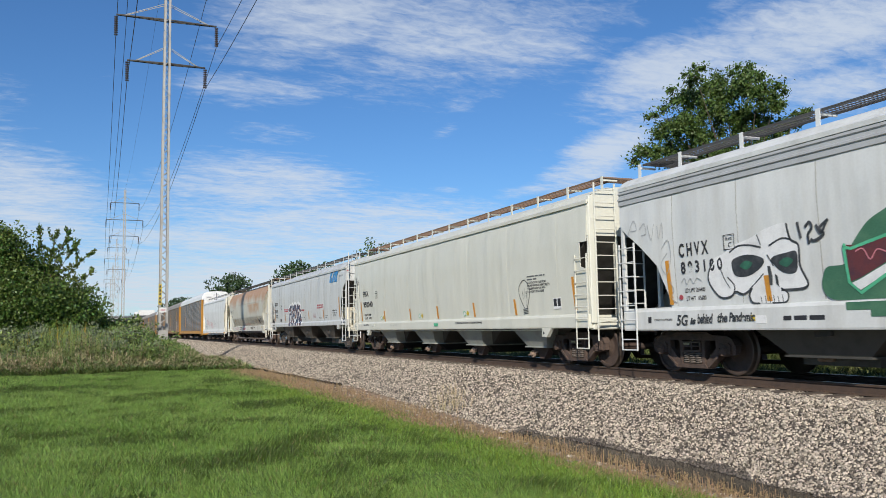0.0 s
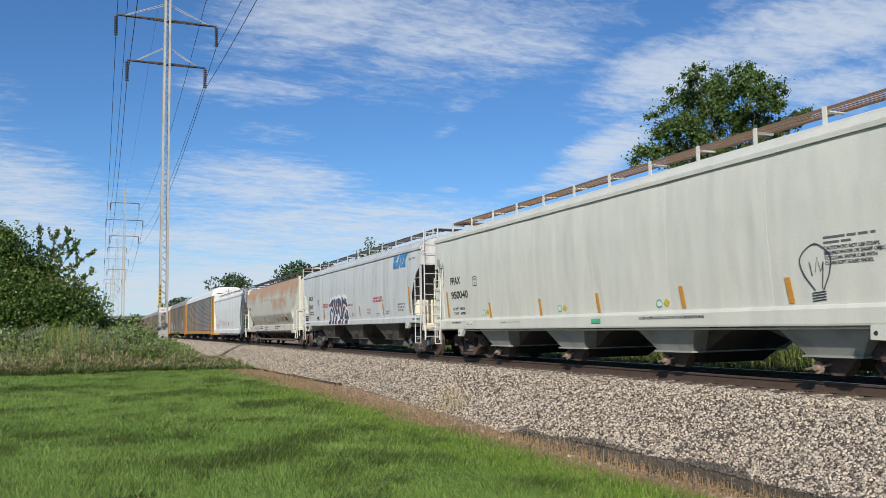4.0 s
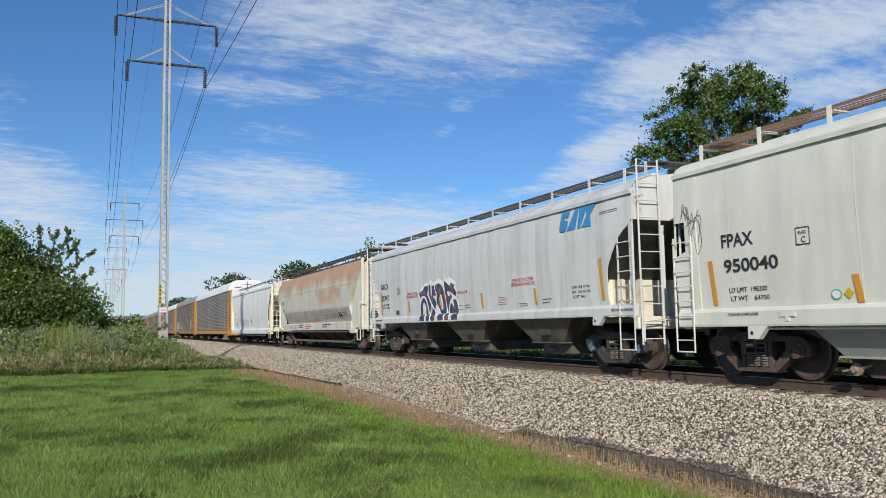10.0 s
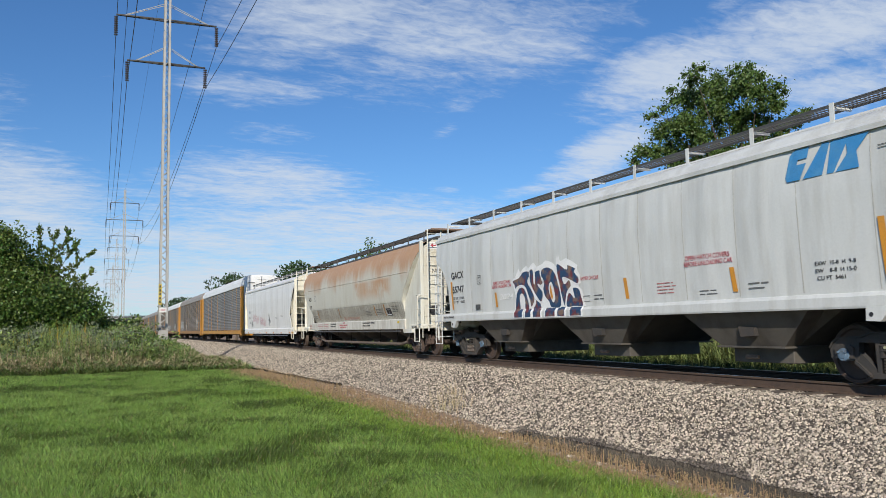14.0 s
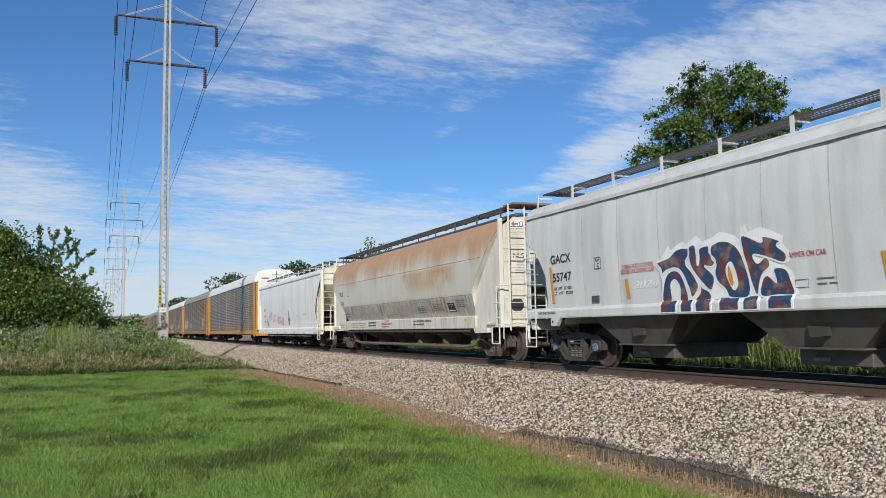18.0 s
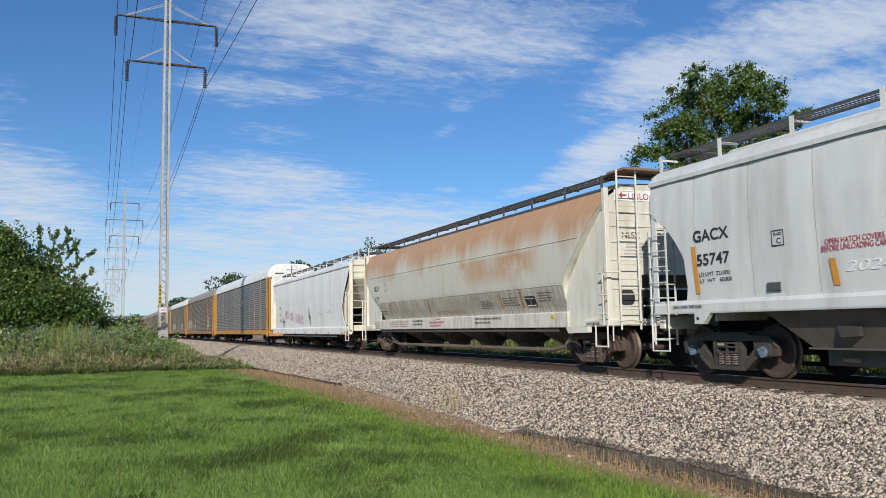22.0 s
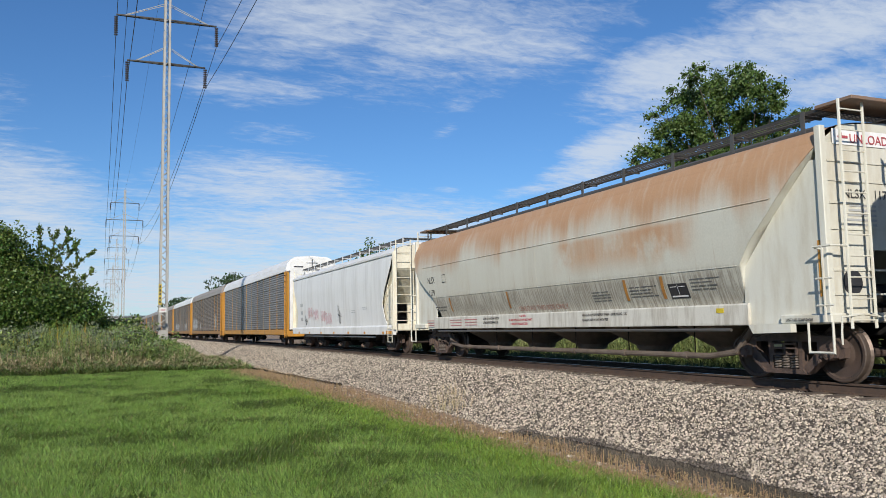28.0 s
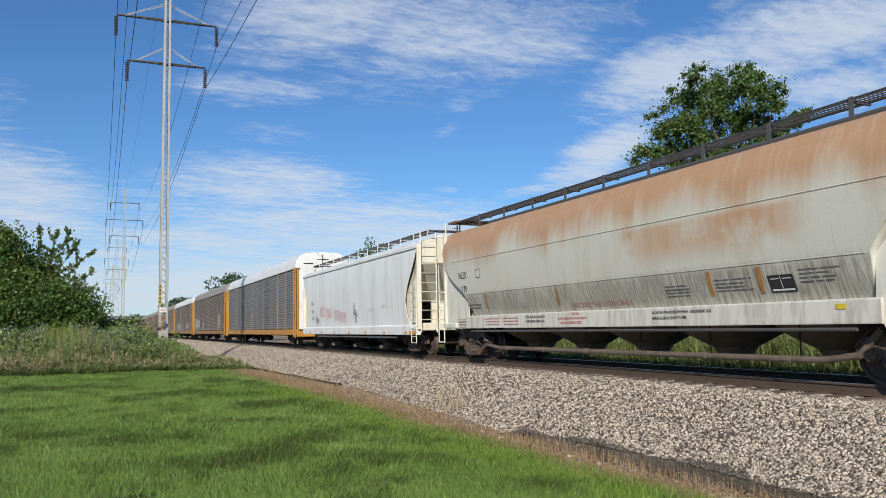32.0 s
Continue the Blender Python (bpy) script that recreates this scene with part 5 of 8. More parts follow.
    for pts in ([(0.05, 0.15), (0.08, 0.42), (0.16, 0.1), (0.2, 0.34), (0.28, 0.0), (0.33, 0.22), (0.38, -0.1)], [(0.0, 0.1), (0.15, 0.35), (0.3, -0.3)], [(0.05, 0.3), (0.35, 0.05), (0.5, 0.25), (0.3, -0.1)], [(0.1, -0.05), (0.55, 0.15), (0.45, -0.35)], [(0.2, 0.2), (0.25, -0.25), (0.45, 0.1), (0.55, -0.3), (0.42, -0.55), (0.35, -0.2)]):
        stroke(car, prof, curve_pts([T(*p) for p in pts], 4), 0.013, M["graf_black"])
    lettering(car, prof, "2 INCH HF COMP SHOES", Y(31.9), 1.08, 0.07, M["ink"], 0.9, x=1.622)
    bars(car, prof, Y(28.6), 1.08, 1.2, 0.03, 1, M["ink_thin"], off=0.075, seed=5)
    lettering(car, prof, "CLOSE HOPPER GATES & ROOF HATCHES BEFORE MOVING", Y(22.5), 1.06, 0.075, M["ink"], 0.95, x=1.622)
    return car


def car_c():
    mid, L = 43.22, 8.68
    prof = profile("h")
    car = new_car("hopper_car", mid, "pale grey three-bay covered hopper car with colourful graffiti")
    Y = lambda s: s - mid
    arch = [(1.36, 0.92), (1.6, 0.98), (2.17, 0.94), (2.5, 0.72), (2.80, 0.46), (3.09, 0.0), (5, 0.0)]
    hopper_shell(car, L, prof, 3.69, 4.12, arch, M["paint_c"], M["paint_c"], (1.14, 1.36), "h", bays=[Y(34.48 + 1.345 * i) for i in range(14)], bow=0.014)
    for s in (-1, 1):
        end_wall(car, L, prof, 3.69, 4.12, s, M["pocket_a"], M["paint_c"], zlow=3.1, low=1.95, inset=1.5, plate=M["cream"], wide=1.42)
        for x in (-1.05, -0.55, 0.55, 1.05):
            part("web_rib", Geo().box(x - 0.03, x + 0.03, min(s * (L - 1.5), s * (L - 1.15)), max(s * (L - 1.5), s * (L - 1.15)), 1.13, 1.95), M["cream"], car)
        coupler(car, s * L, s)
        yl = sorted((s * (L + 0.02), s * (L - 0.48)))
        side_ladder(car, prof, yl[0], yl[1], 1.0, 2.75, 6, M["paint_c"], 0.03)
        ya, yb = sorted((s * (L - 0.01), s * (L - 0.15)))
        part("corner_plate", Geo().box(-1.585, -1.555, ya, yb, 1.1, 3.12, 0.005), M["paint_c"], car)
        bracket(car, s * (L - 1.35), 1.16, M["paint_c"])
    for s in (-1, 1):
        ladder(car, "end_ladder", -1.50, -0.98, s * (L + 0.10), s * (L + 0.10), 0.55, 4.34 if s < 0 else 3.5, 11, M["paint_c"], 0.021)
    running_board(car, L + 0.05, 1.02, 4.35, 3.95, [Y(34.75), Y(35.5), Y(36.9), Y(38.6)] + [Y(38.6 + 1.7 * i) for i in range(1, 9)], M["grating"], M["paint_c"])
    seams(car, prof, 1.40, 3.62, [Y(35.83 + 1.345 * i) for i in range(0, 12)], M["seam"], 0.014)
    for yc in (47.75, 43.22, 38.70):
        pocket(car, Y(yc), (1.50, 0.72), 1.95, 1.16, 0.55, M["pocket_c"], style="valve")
    add_trucks(car, (Y(36.03), Y(50.54)), (M["truck_grey"], M["wheel_rust"], M["bearing_blue"]), "grey")
    for y, z0, z1 in ((50.68, 1.50, 2.35), (47.68, 1.49, 1.89), (41.72, 1.49, 1.92), (38.65, 1.49, 1.91), (35.72, 1.50, 2.40)):
        strip(car, prof, Y(y), z0, z1, 0.11, -0.05)
    fitted(car, prof, "GACX", Y(50.66), Y(49.76), 2.43, 0.20, M["ink"], 0.005)
    fitted(car, prof, "55747", Y(50.60), Y(49.77), 2.00, 0.20, M["ink"], 0.005)
    fitted(car, prof, "LD LMT  221000", Y(50.57), Y(49.80), 1.80, 0.07, M["ink"])
    fitted(car, prof, "LT  WT   65000", Y(50.56), Y(49.76), 1.685, 0.07, M["ink"])
    plate_c(car, prof, Y(48.80), 2.18, 0.24)
    fitted(car, prof, "OPEN HATCH COVERS", Y(47.78), Y(46.78), 2.10, 0.085, M["red_ink"])
    fitted(car, prof, "BEFORE UNLOADING CAR", Y(47.85), Y(46.75), 2.00, 0.085, M["red_ink"])
    fitted(car, prof, "OPEN HATCH COVERS", Y(39.82), Y(38.68), 2.11, 0.085, M["red_ink"])
    fitted(car, prof, "BEFORE UNLOADING CAR", Y(39.86), Y(38.62), 2.00, 0.085, M["red_ink"])
    fitted(car, prof, "AMMER ON CAR", Y(43.40), Y(42.68), 1.96, 0.085, M["red_ink"])
    fitted(car, prof, "EXW  10-8  H  9-8", Y(36.90), Y(36.18), 1.80, 0.06, M["ink"])
    fitted(car, prof, "EW    8-8  H 15-0", Y(36.90), Y(36.18), 1.69, 0.06, M["ink"])
    fitted(car, prof, "CU FT  5461", Y(36.88), Y(36.38), 1.58, 0.06, M["ink"])
    lettering(car, prof, "CAUTION", Y(34.5) - 0.02, 3.5, 0.08, M["red_ink"], 0.9)
    fitted(car, prof, "2024", Y(47.47), Y(46.70), 1.68, 0.15, M["white_ink"]).data.shear = 0.3
    stroke(car, prof, [(Y(43.31), 1.61), (Y(43.06), 1.61), (Y(43.06), 1.49), (Y(43.31), 1.49), (Y(43.31), 1.61)], 0.012, M["ink_thin"], "plate_border")
    bars(car, prof, Y(40.7), 1.75, 0.6, 0.25, 4, M["red_thin"], seed=8)
    bars(car, prof, Y(39.5), 1.55, 0.5, 0.12, 2, M["ink_thin"], seed=9)
    bars(car, prof, Y(38.3), 1.62, 0.5, 0.16, 2, M["ink_thin"], seed=10)
    bars(car, prof, Y(35.7), 3.40, 0.8, 0.08, 2, M["ink_thin"], seed=11)
    bars(car, prof, Y(42.9), 1.62, 0.4, 0.16, 2, M["ink_thin"], seed=12)
    lettering(car, prof, "2 INCH TREAD COND SHOES", Y(35.35), 1.24, 0.075, M["ink"], 0.85, x=1.622)
    lettering(car, prof, "2 INCH TREAD COND SHOES", Y(51.3), 1.24, 0.075, M["ink"], 0.8, x=1.622)
    cut_lever(car, -L, -1, M["cream"])
    cut_lever(car, L, 1, M["cream"])
    part("route_board", Geo().box(-1.60, -1.575, Y(48.95), Y(48.70), 1.46, 1.60, 0.01), M["grating"], car)
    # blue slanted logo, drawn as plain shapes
    q = lambda u, v: (Y(37.40) - 1.40 * u - 0.17 * v, 3.14 + 0.48 * v)
    for sh in ([(0.02, 0.15), (0.06, 0.0), (0.24, 0.0), (0.27, 0.50), (0.14, 0.50), (0.14, 0.66), (0.265, 0.66), (0.25, 1.0), (0.05, 1.0), (0.0, 0.85)],
               [(0.28, 0.0), (0.54, 0.0), (0.52, 1.0), (0.42, 1.0)],
               [(0.60, 0.0), (0.69, 0.0), (0.75, 0.80), (0.77, 1.0), (0.53, 1.0), (0.55, 0.80)],
               [(0.71, 0.0), (1.0, 0.0), (0.91, 0.52), (1.0, 1.0), (0.72, 1.0), (0.80, 0.50)]):
        decal(car, "logo_shape", prof, [q(*p) for p in sh], M["logo_blue"], 0.008)
    letters_piece(car, prof, Y)
    return car


def letters_piece(car, prof, Y):
    """A wild piece of round letters, mottled navy, slate and wine red, edged in white with a ragged halo."""
    P = lambda pts: [(Y(a), b) for a, b in pts]
    mix = M["graf_mottled"]
    halo = P([(46.60, 1.37), (46.53, 1.76), (46.60, 1.98), (46.76, 2.11), (46.50, 2.22), (46.28, 2.44), (46.21, 2.34), (46.0, 2.44), (45.87, 2.48), (45.75, 2.41), (45.60, 2.50), (45.49, 2.54), (45.33, 2.42), (45.17, 2.45), (45.05, 2.47), (44.90, 2.54), (44.72, 2.51), (44.53, 2.44), (44.42, 2.36), (44.38, 2.62), (44.33, 2.54), (44.29, 2.64), (44.22, 2.46), (43.96, 2.52), (43.73, 2.44), (43.47, 2.32), (43.50, 2.21), (43.38, 2.08), (43.38, 1.92), (43.49, 1.85), (43.36, 1.77), (43.30, 1.61), (43.25, 1.38)])
    decal(car, "white_halo", prof, halo, M["white_ink"], 0.006, "white sprayed outline")
    shapes = [
        [(46.54, 1.38), (46.48, 1.71), (46.35, 1.90), (46.15, 1.96), (45.98, 1.89), (45.87, 1.68), (45.81, 1.38), (46.03, 1.38), (46.02, 1.64), (46.14, 1.78), (46.27, 1.70), (46.28, 1.38)],
        [(46.63, 2.14), (46.27, 2.21), (46.04, 2.34), (45.74, 2.34), (45.70, 2.23), (45.81, 2.07), (45.63, 1.86), (45.51, 1.64), (45.61, 1.49), (45.71, 1.44), (45.78, 1.63), (45.93, 1.91), (46.11, 2.0), (46.34, 1.98), (46.50, 1.92), (46.53, 2.02)],
        [(45.70, 2.34), (45.52, 2.36), (45.49, 2.0), (45.43, 2.14), (45.42, 2.30), (45.18, 2.33), (45.16, 2.20), (45.02, 2.05), (45.14, 1.95), (45.31, 1.98), (45.10, 1.80), (45.11, 1.64), (45.22, 1.54), (45.46, 1.74), (45.59, 1.89), (45.69, 2.06)],
        [(45.62, 1.38), (45.48, 1.51), (45.47, 1.66), (45.39, 1.59), (45.24, 1.52), (45.22, 1.38)],
        [(45.11, 2.11), (45.11, 2.31), (44.86, 2.38), (44.60, 2.32), (44.43, 2.17), (44.34, 1.97), (44.27, 1.74), (44.25, 1.51), (44.34, 1.38), (44.66, 1.38), (44.77, 1.42), (44.83, 1.54), (45.0, 1.67), (45.06, 1.85), (45.01, 1.99)],
        [(44.38, 2.39), (44.25, 2.40), (43.93, 2.26), (43.88, 2.36), (43.54, 2.25), (43.61, 2.18), (43.44, 2.04), (43.45, 1.92), (43.54, 1.90), (43.73, 1.97), (44.05, 2.07), (44.13, 2.05), (44.04, 1.93), (43.85, 2.02), (43.78, 1.87), (43.95, 1.75), (44.03, 1.61), (44.12, 1.40), (44.23, 1.66), (44.28, 1.89), (44.35, 2.14)],
        [(44.03, 1.39), (43.98, 1.64), (43.85, 1.72), (43.68, 1.59), (43.72, 1.80), (43.60, 1.83), (43.45, 1.78), (43.38, 1.61), (43.34, 1.39), (43.66, 1.39)],
    ]
    for k, sh in enumerate(shapes):
        pts = curve_pts(P(sh), 4, True)
        decal(car, "graffiti_letter", prof, pts, mix, 0.009 + 0.001 * k)
        stroke(car, prof, pts + pts[:1], 0.030, M["white_ink"], off=0.018)
    decal(car, "graffiti_gap", prof, curve_pts(P([(44.75, 1.96), (44.63, 2.0), (44.54, 1.80), (44.52, 1.60), (44.62, 1.51), (44.71, 1.61), (44.79, 1.81)]), 4, True), M["white_ink"], 0.020)
    decal(car, "graffiti_gap", prof, curve_pts(P([(44.72, 1.94), (44.66, 1.85), (44.62, 1.65), (44.67, 1.59), (44.73, 1.71)]), 4, True), M["orange"], 0.023)
    # the feet of the letters run down over the side sill
    for a, w in ((46.36, 0.42), (45.85, 0.28), (45.40, 0.36), (44.75, 0.44), (44.25, 0.30), (43.62, 0.46)):
        for name, grow, d, m in (("graffiti_halo", 0.05, 0.0, M["white_ink"]), ("graffiti_foot", 0.0, 0.003, mix)):
            lip = [(-1.6165, 1.185 - grow * 0.4), (-1.6165, 1.312), (-1.581, 1.363), (-1.566, 1.395), (-1.555, 1.39), (-1.60, 1.30), (-1.60, 1.185 - grow * 0.4)]
            part(name, Geo().prism_y([(x - d, z) for x, z in lip], Y(a) - w / 2 - grow, Y(a) + w / 2 + grow), m, car)


def car_d():
    mid, L = 62.30, 8.62
    prof = profile("d")
    car = new_car("hopper_car", mid, "rust-streaked cream pressure hopper car with sloping ends")
    Y = lambda s: s - mid
    ends = [(1.29, 1.78), (1.95, 1.68), (2.3, 1.42), (2.8, 0.88), (3.3, 0.40), (3.72, 0.0), (5, 0.0)]
    far = [(1.29, 1.95), (1.6, 1.85), (1.97, 1.62), (2.3, 1.0), (2.6, 0.56), (2.9, 0.28), (3.3, 0.08), (3.72, 0.03)]
    hopper_shell(car, L, prof, 3.72, 4.10, ends, M["paint_d"], M["paint_d"], (0.92, 1.26), "d", far)
    for s in (-1, 1):
        rows = []
        for i in range(12):
            z = 1.28 + (3.72 - 1.28) * i / 11
            w = lerp(prof, z) - 0.01
            y = s * (L - lerp(ends if s < 0 else far, z))
            rows.append([(-w, y, z), (-w * 0.5, y, z), (0, y, z), (w * 0.5, y, z), (w, y, z)])
        rr = roof_row(4.10, lerp(prof, 3.72), 3.72, 4)
        rows.append([(x, s * L, z) for x, z in rr])
        part("hopper_end", Geo().grid(rows), M["cream_d"], car, "", True)
        # triangular wing plate beside the sloping end
        for q in (-1, 1):
            poly = [(s * (L - 1.75), 0.92), (s * (L - 1.70), 1.9), (s * (L - 0.95), 2.75), (s * (L - 0.22), 3.45), (s * (L - 0.05), 3.45), (s * (L - 0.05), 0.92)]
            part("wing_plate", Geo().prism_x(poly, q * 1.40 - 0.012, q * 1.40 + 0.012), M["cream_d"], car)
            part("corner_post", Geo().box(q * 1.42 - 0.06, q * 1.42 + 0.06, s * L - 0.07, s * L + 0.05, 0.95, 3.95, 0.012), M["cream_d"], car)
        yl = s * (L + 0.02)
        part("end_plate", Geo().box(-1.36, 1.36, yl - 0.015, yl + 0.015, 2.05, 3.7), M["cream_d"], car)
        part("end_plate", Geo().box(-1.36, -0.55, yl - 0.014, yl + 0.016, 1.05, 2.05), M["cream_d"], car)
        ym = s * (L - 0.35)
        part("brake_cylinder", Geo().tube((-0.35, ym, 1.35), (0.45, ym, 1.35), 0.20, 12).tube((-0.45, ym, 1.35), (-0.35, ym, 1.35), 0.06, 8).box(-0.3, 0.6, ym - 0.2, ym + 0.2, 1.06, 1.16).box(0.6, 0.9, ym - 0.15, ym + 0.15, 1.06, 1.75, 0.02), M["black_iron"], car)
        part("air_port", Geo().lathe([(0, 0.20), (0.01, 0.20)], n=24), M["ink"], car, at=pose(-0.95, s * (L + 0.045), 1.55, 0, 0, 90))
        ladder(car, "end_ladder", -1.28, -0.78, s * (L + 0.26), s * (L + 0.26), 0.85, 4.32, 11, M["cream_d"], 0.024)
        part("roof_platform", Geo().box(-1.15, 1.15, min(s * (L - 0.3), s * (L + 0.4)), max(s * (L - 0.3), s * (L + 0.4)), 4.30, 4.36, 0.01), M["grating_rust"], car)
        part("grab_rail", Geo().path([(-1.46, s * (L - 0.05), 2.05), (-1.62, s * (L - 0.05), 2.08), (-1.62, s * (L + 0.25), 2.08), (-1.3, s * (L + 0.26), 2.08)], 0.018).tube((-1.62, s * (L + 0.1), 0.95), (-1.62, s * (L + 0.1), 2.08), 0.02).tube((-1.62, s * (L - 0.05), 1.6), (-1.62, s * (L + 0.26), 1.6), 0.016).tube((-1.62, s * (L - 0.05), 1.2), (-1.62, s * (L + 0.26), 1.2), 0.016), M["cream_d"], car)
        part("stirrup", Geo().path([(-1.6, s * (L - 0.25), 0.95), (-1.6, s * (L - 0.25), 0.5), (-1.6, s * (L + 0.2), 0.5), (-1.6, s * (L + 0.2), 0.95)], 0.02), M["cream_d"], car)
        part("end_sill", Geo().box(-1.5, 1.5, min(s * (L - 0.9), s * (L + 0.1)), max(s * (L - 0.9), s * (L + 0.1)), 0.93, 1.08, 0.02), M["cream_d"], car)
        part("centre_sill", Geo().box(-0.25, 0.25, min(s * (L - 2.5), s * (L + 0.1)), max(s * (L - 2.5), s * (L + 0.1)), 0.72, 0.95, 0.02), M["black_iron"], car)
        coupler(car, s * (L + 0.1), s)
    lettering(car, prof, "UNLOAD", 0, 0, 0.2, M["red_ink"]).matrix_basis = Matrix.Translation((-0.85, -L - 0.06, 3.72)) @ Matrix.Rotation(radians(90), 4, "X")
    part("warning_panel", Geo().box(-1.2, 0.6, -L - 0.05, -L - 0.04, 3.68, 3.92), M["white_ink"], car)
    part("warning_arrow", Geo().prism_y([(-1.1, 3.80), (-1.0, 3.87), (-1.0, 3.82), (-0.88, 3.82), (-0.88, 3.78), (-1.0, 3.78), (-1.0, 3.73)], -L - 0.058, -L - 0.052), M["red_ink"], car)
    running_board(car, L - 0.1, 1.05, 4.34, 4.0, [Y(54.3), Y(55.9), Y(57.55), Y(59.2)] + [Y(59.2 + 1.65 * i) for i in range(1, 8)], M["grating_dark"], M["grating"])
    seams(car, prof, 1.32, 3.7, [-4.1, 0.0, 4.1], M["paint_d"])
    g = Geo().grid([[(side_x(prof, 2.95, 0.004), -L + 0.9, 2.93), (side_x(prof, 2.95, 0.004), L - 0.9, 2.93)], [(side_x(prof, 2.95, 0.014), -L + 0.9, 2.945), (side_x(prof, 2.95, 0.014), L - 0.9, 2.945)], [(side_x(prof, 2.96, 0.004), -L + 0.85, 2.96), (side_x(prof, 2.96, 0.004), L - 0.85, 2.96)]])
    part("weld_seam", g, M["paint_d"], car)
    g = Geo().prism_y([(-1.52, 1.915), (-1.545, 1.92), (-1.545, 1.935), (-1.52, 1.95)], -L + 1.75, L - 1.75)
    part("belt_rail", g, M["paint_d"], car)
    for i in range(5):
        yc = (i - 2) * 2.55
        cone = Geo().lathe([(0, 1.12), (0.12, 1.05), (0.46, 0.42), (0.56, 0.36), (0.60, 0.36)], n=20)
        part("hopper_cone", cone, M["pipe_grey"], car, at=pose(0, yc, 0.95, 0, 90, 0))
    part("train_line_pipe", Geo().tube((-1.48, -6.6, 0.84), (-1.48, 6.6, 0.84), 0.03, 6), M["grating"], car)
    pipe = Geo().path([(-1.1, 6.7, 0.85), (-1.1, 6.3, 0.45), (-1.1, 5.6, 0.36), (-1.1, -5.6, 0.36), (-1.1, -6.3, 0.45), (-1.1, -6.7, 0.85)], 0.055, 10)
    part("discharge_pipe", pipe, M["pipe_grey"], car, "grey-brown unloading pipe with clamps")
    for i in range(6):
        part("pipe_clamp", Geo().tube((-1.1, -5.0 + 2 * i, 0.36), (-1.1, -4.88 + 2 * i, 0.36), 0.07, 10), M["pipe_grey"], car)
        part("pipe_hanger", Geo().tube((-1.1, -5.2 + 2.1 * i, 0.36), (-1.1, -5.2 + 2.1 * i, 0.95), 0.013, 5), M["black_iron"], car)
    add_trucks(car, (Y(54.94), Y(69.66)), (M["rust_iron"], M["wheel_rust"], M["rust_iron"]), "rust")
    part("reflector_strip", Geo().box(-1.425, -1.415, Y(53.83), Y(53.73), 1.34, 2.2), M["orange"], car)
    for y in (67.9, 64.0, 58.7, 57.5):
        strip(car, prof, Y(y), 1.45, 1.88, 0.09, 0.04, M["rusty_tape"])
    lettering(car, prof, "NLSX   1179", 0, 0, 0.2, M["ink"], name="end_lettering").matrix_basis = Matrix.Translation((-1.05, -L - 0.045, 2.85)) @ Matrix.Rotation(radians(90), 4, "X")
    for r in range(5):
        part("stencil_bar", Geo().box(-1.0 + 0.02 * r, -0.35, -L - 0.042, -L - 0.038, 2.42 + 0.075 * r, 2.455 + 0.075 * r), M["band_a"], car)
    cut_lever(car, -L - 0.1, -1, M["cream_d"])
    for z in (1.35, 1.72, 2.35, 2.75, 3.1, 3.4):
        part("end_rib", Geo().box(-1.34, 1.34, -L - 0.05, -L - 0.034, z, z + 0.03), M["cream_d"], car)
    part("jacking_bracket", Geo().prism_x([(Y(55.2), 0.93), (Y(54.3), 0.93), (Y(54.3), 0.80), (Y(55.1), 0.78)], -1.58, -1.46), M["cream_d"], car)
    lettering(car, prof, "2 INCH HF COMP SHOES", Y(54.45), 0.97, 0.07, M["ink"], 0.7, x=1.52)
    lettering(car, prof, "NLSX", Y(69.55), 2.40, 0.29, M["ink"], 0.85)
    lettering(car, prof, "1179", Y(69.5), 1.98, 0.29, M["ink"], 0.85)
    stroke(car, prof, [(Y(68.3), 2.38), (Y(68.05), 2.38), (Y(68.05), 2.62), (Y(68.3), 2.62), (Y(68.3), 2.38)], 0.018, M["ink"], "plate_border")
    lettering(car, prof, "UNLOAD THIS SIDE ONLY", Y(63.6), 1.36, 0.19, M["red_brown"], 1.1)
    decal(car, "placard", prof, [(Y(57.36), 1.72), (Y(56.82), 1.72), (Y(56.82), 1.44), (Y(57.36), 1.44)], M["ink"])
    for k in range(2):
        stroke(car, prof, [(Y(57.3 - 0.25 * k), 1.66), (Y(57.12 - 0.25 * k), 1.66)], 0.012, M["white_ink"], "placard_line", 0.010)
    stroke(car, prof, [(Y(57.09), 1.70), (Y(57.09), 1.50)], 0.012, M["white_ink"], "placard_line", 0.010)
    stroke(car, prof, [(Y(57.32), 1.48), (Y(56.86), 1.48)], 0.03, M["white_ink"], "placard_line", 0.010)
    lettering(car, prof, "CLOSE ALL VALVES AND HATCH", Y(65.6), 1.16, 0.085, M["ink"], 0.8, x=1.478)
    lettering(car, prof, "COVERS BEFORE SHIPPING CAR", Y(65.6), 1.05, 0.085, M["ink"], 0.8, x=1.478)
    lettering(car, prof, "CAUTION", Y(63.4), 1.20, 0.085, M["red_ink"], 0.9, x=1.478)
    lettering(car, prof, "DO NOT OPEN HATCHES OR DISCONNECT", Y(64.0), 1.10, 0.08, M["red_ink"], 0.8, x=1.478)
    lettering(car, prof, "HOSES UNTIL PRESSURE IS ZERO", Y(63.9), 1.0, 0.08, M["red_ink"], 0.8, x=1.478)
    lettering(car, prof, "VALVES IN OPEN POSITION WHEN   GROUNDING LUG", Y(60.4), 1.16, 0.08, M["ink"], 0.85, x=1.478)
    lettering(car, prof, "HANDLES ARE IN LINE WITH PIPE", Y(60.4), 1.05, 0.08, M["ink"], 0.85, x=1.478)
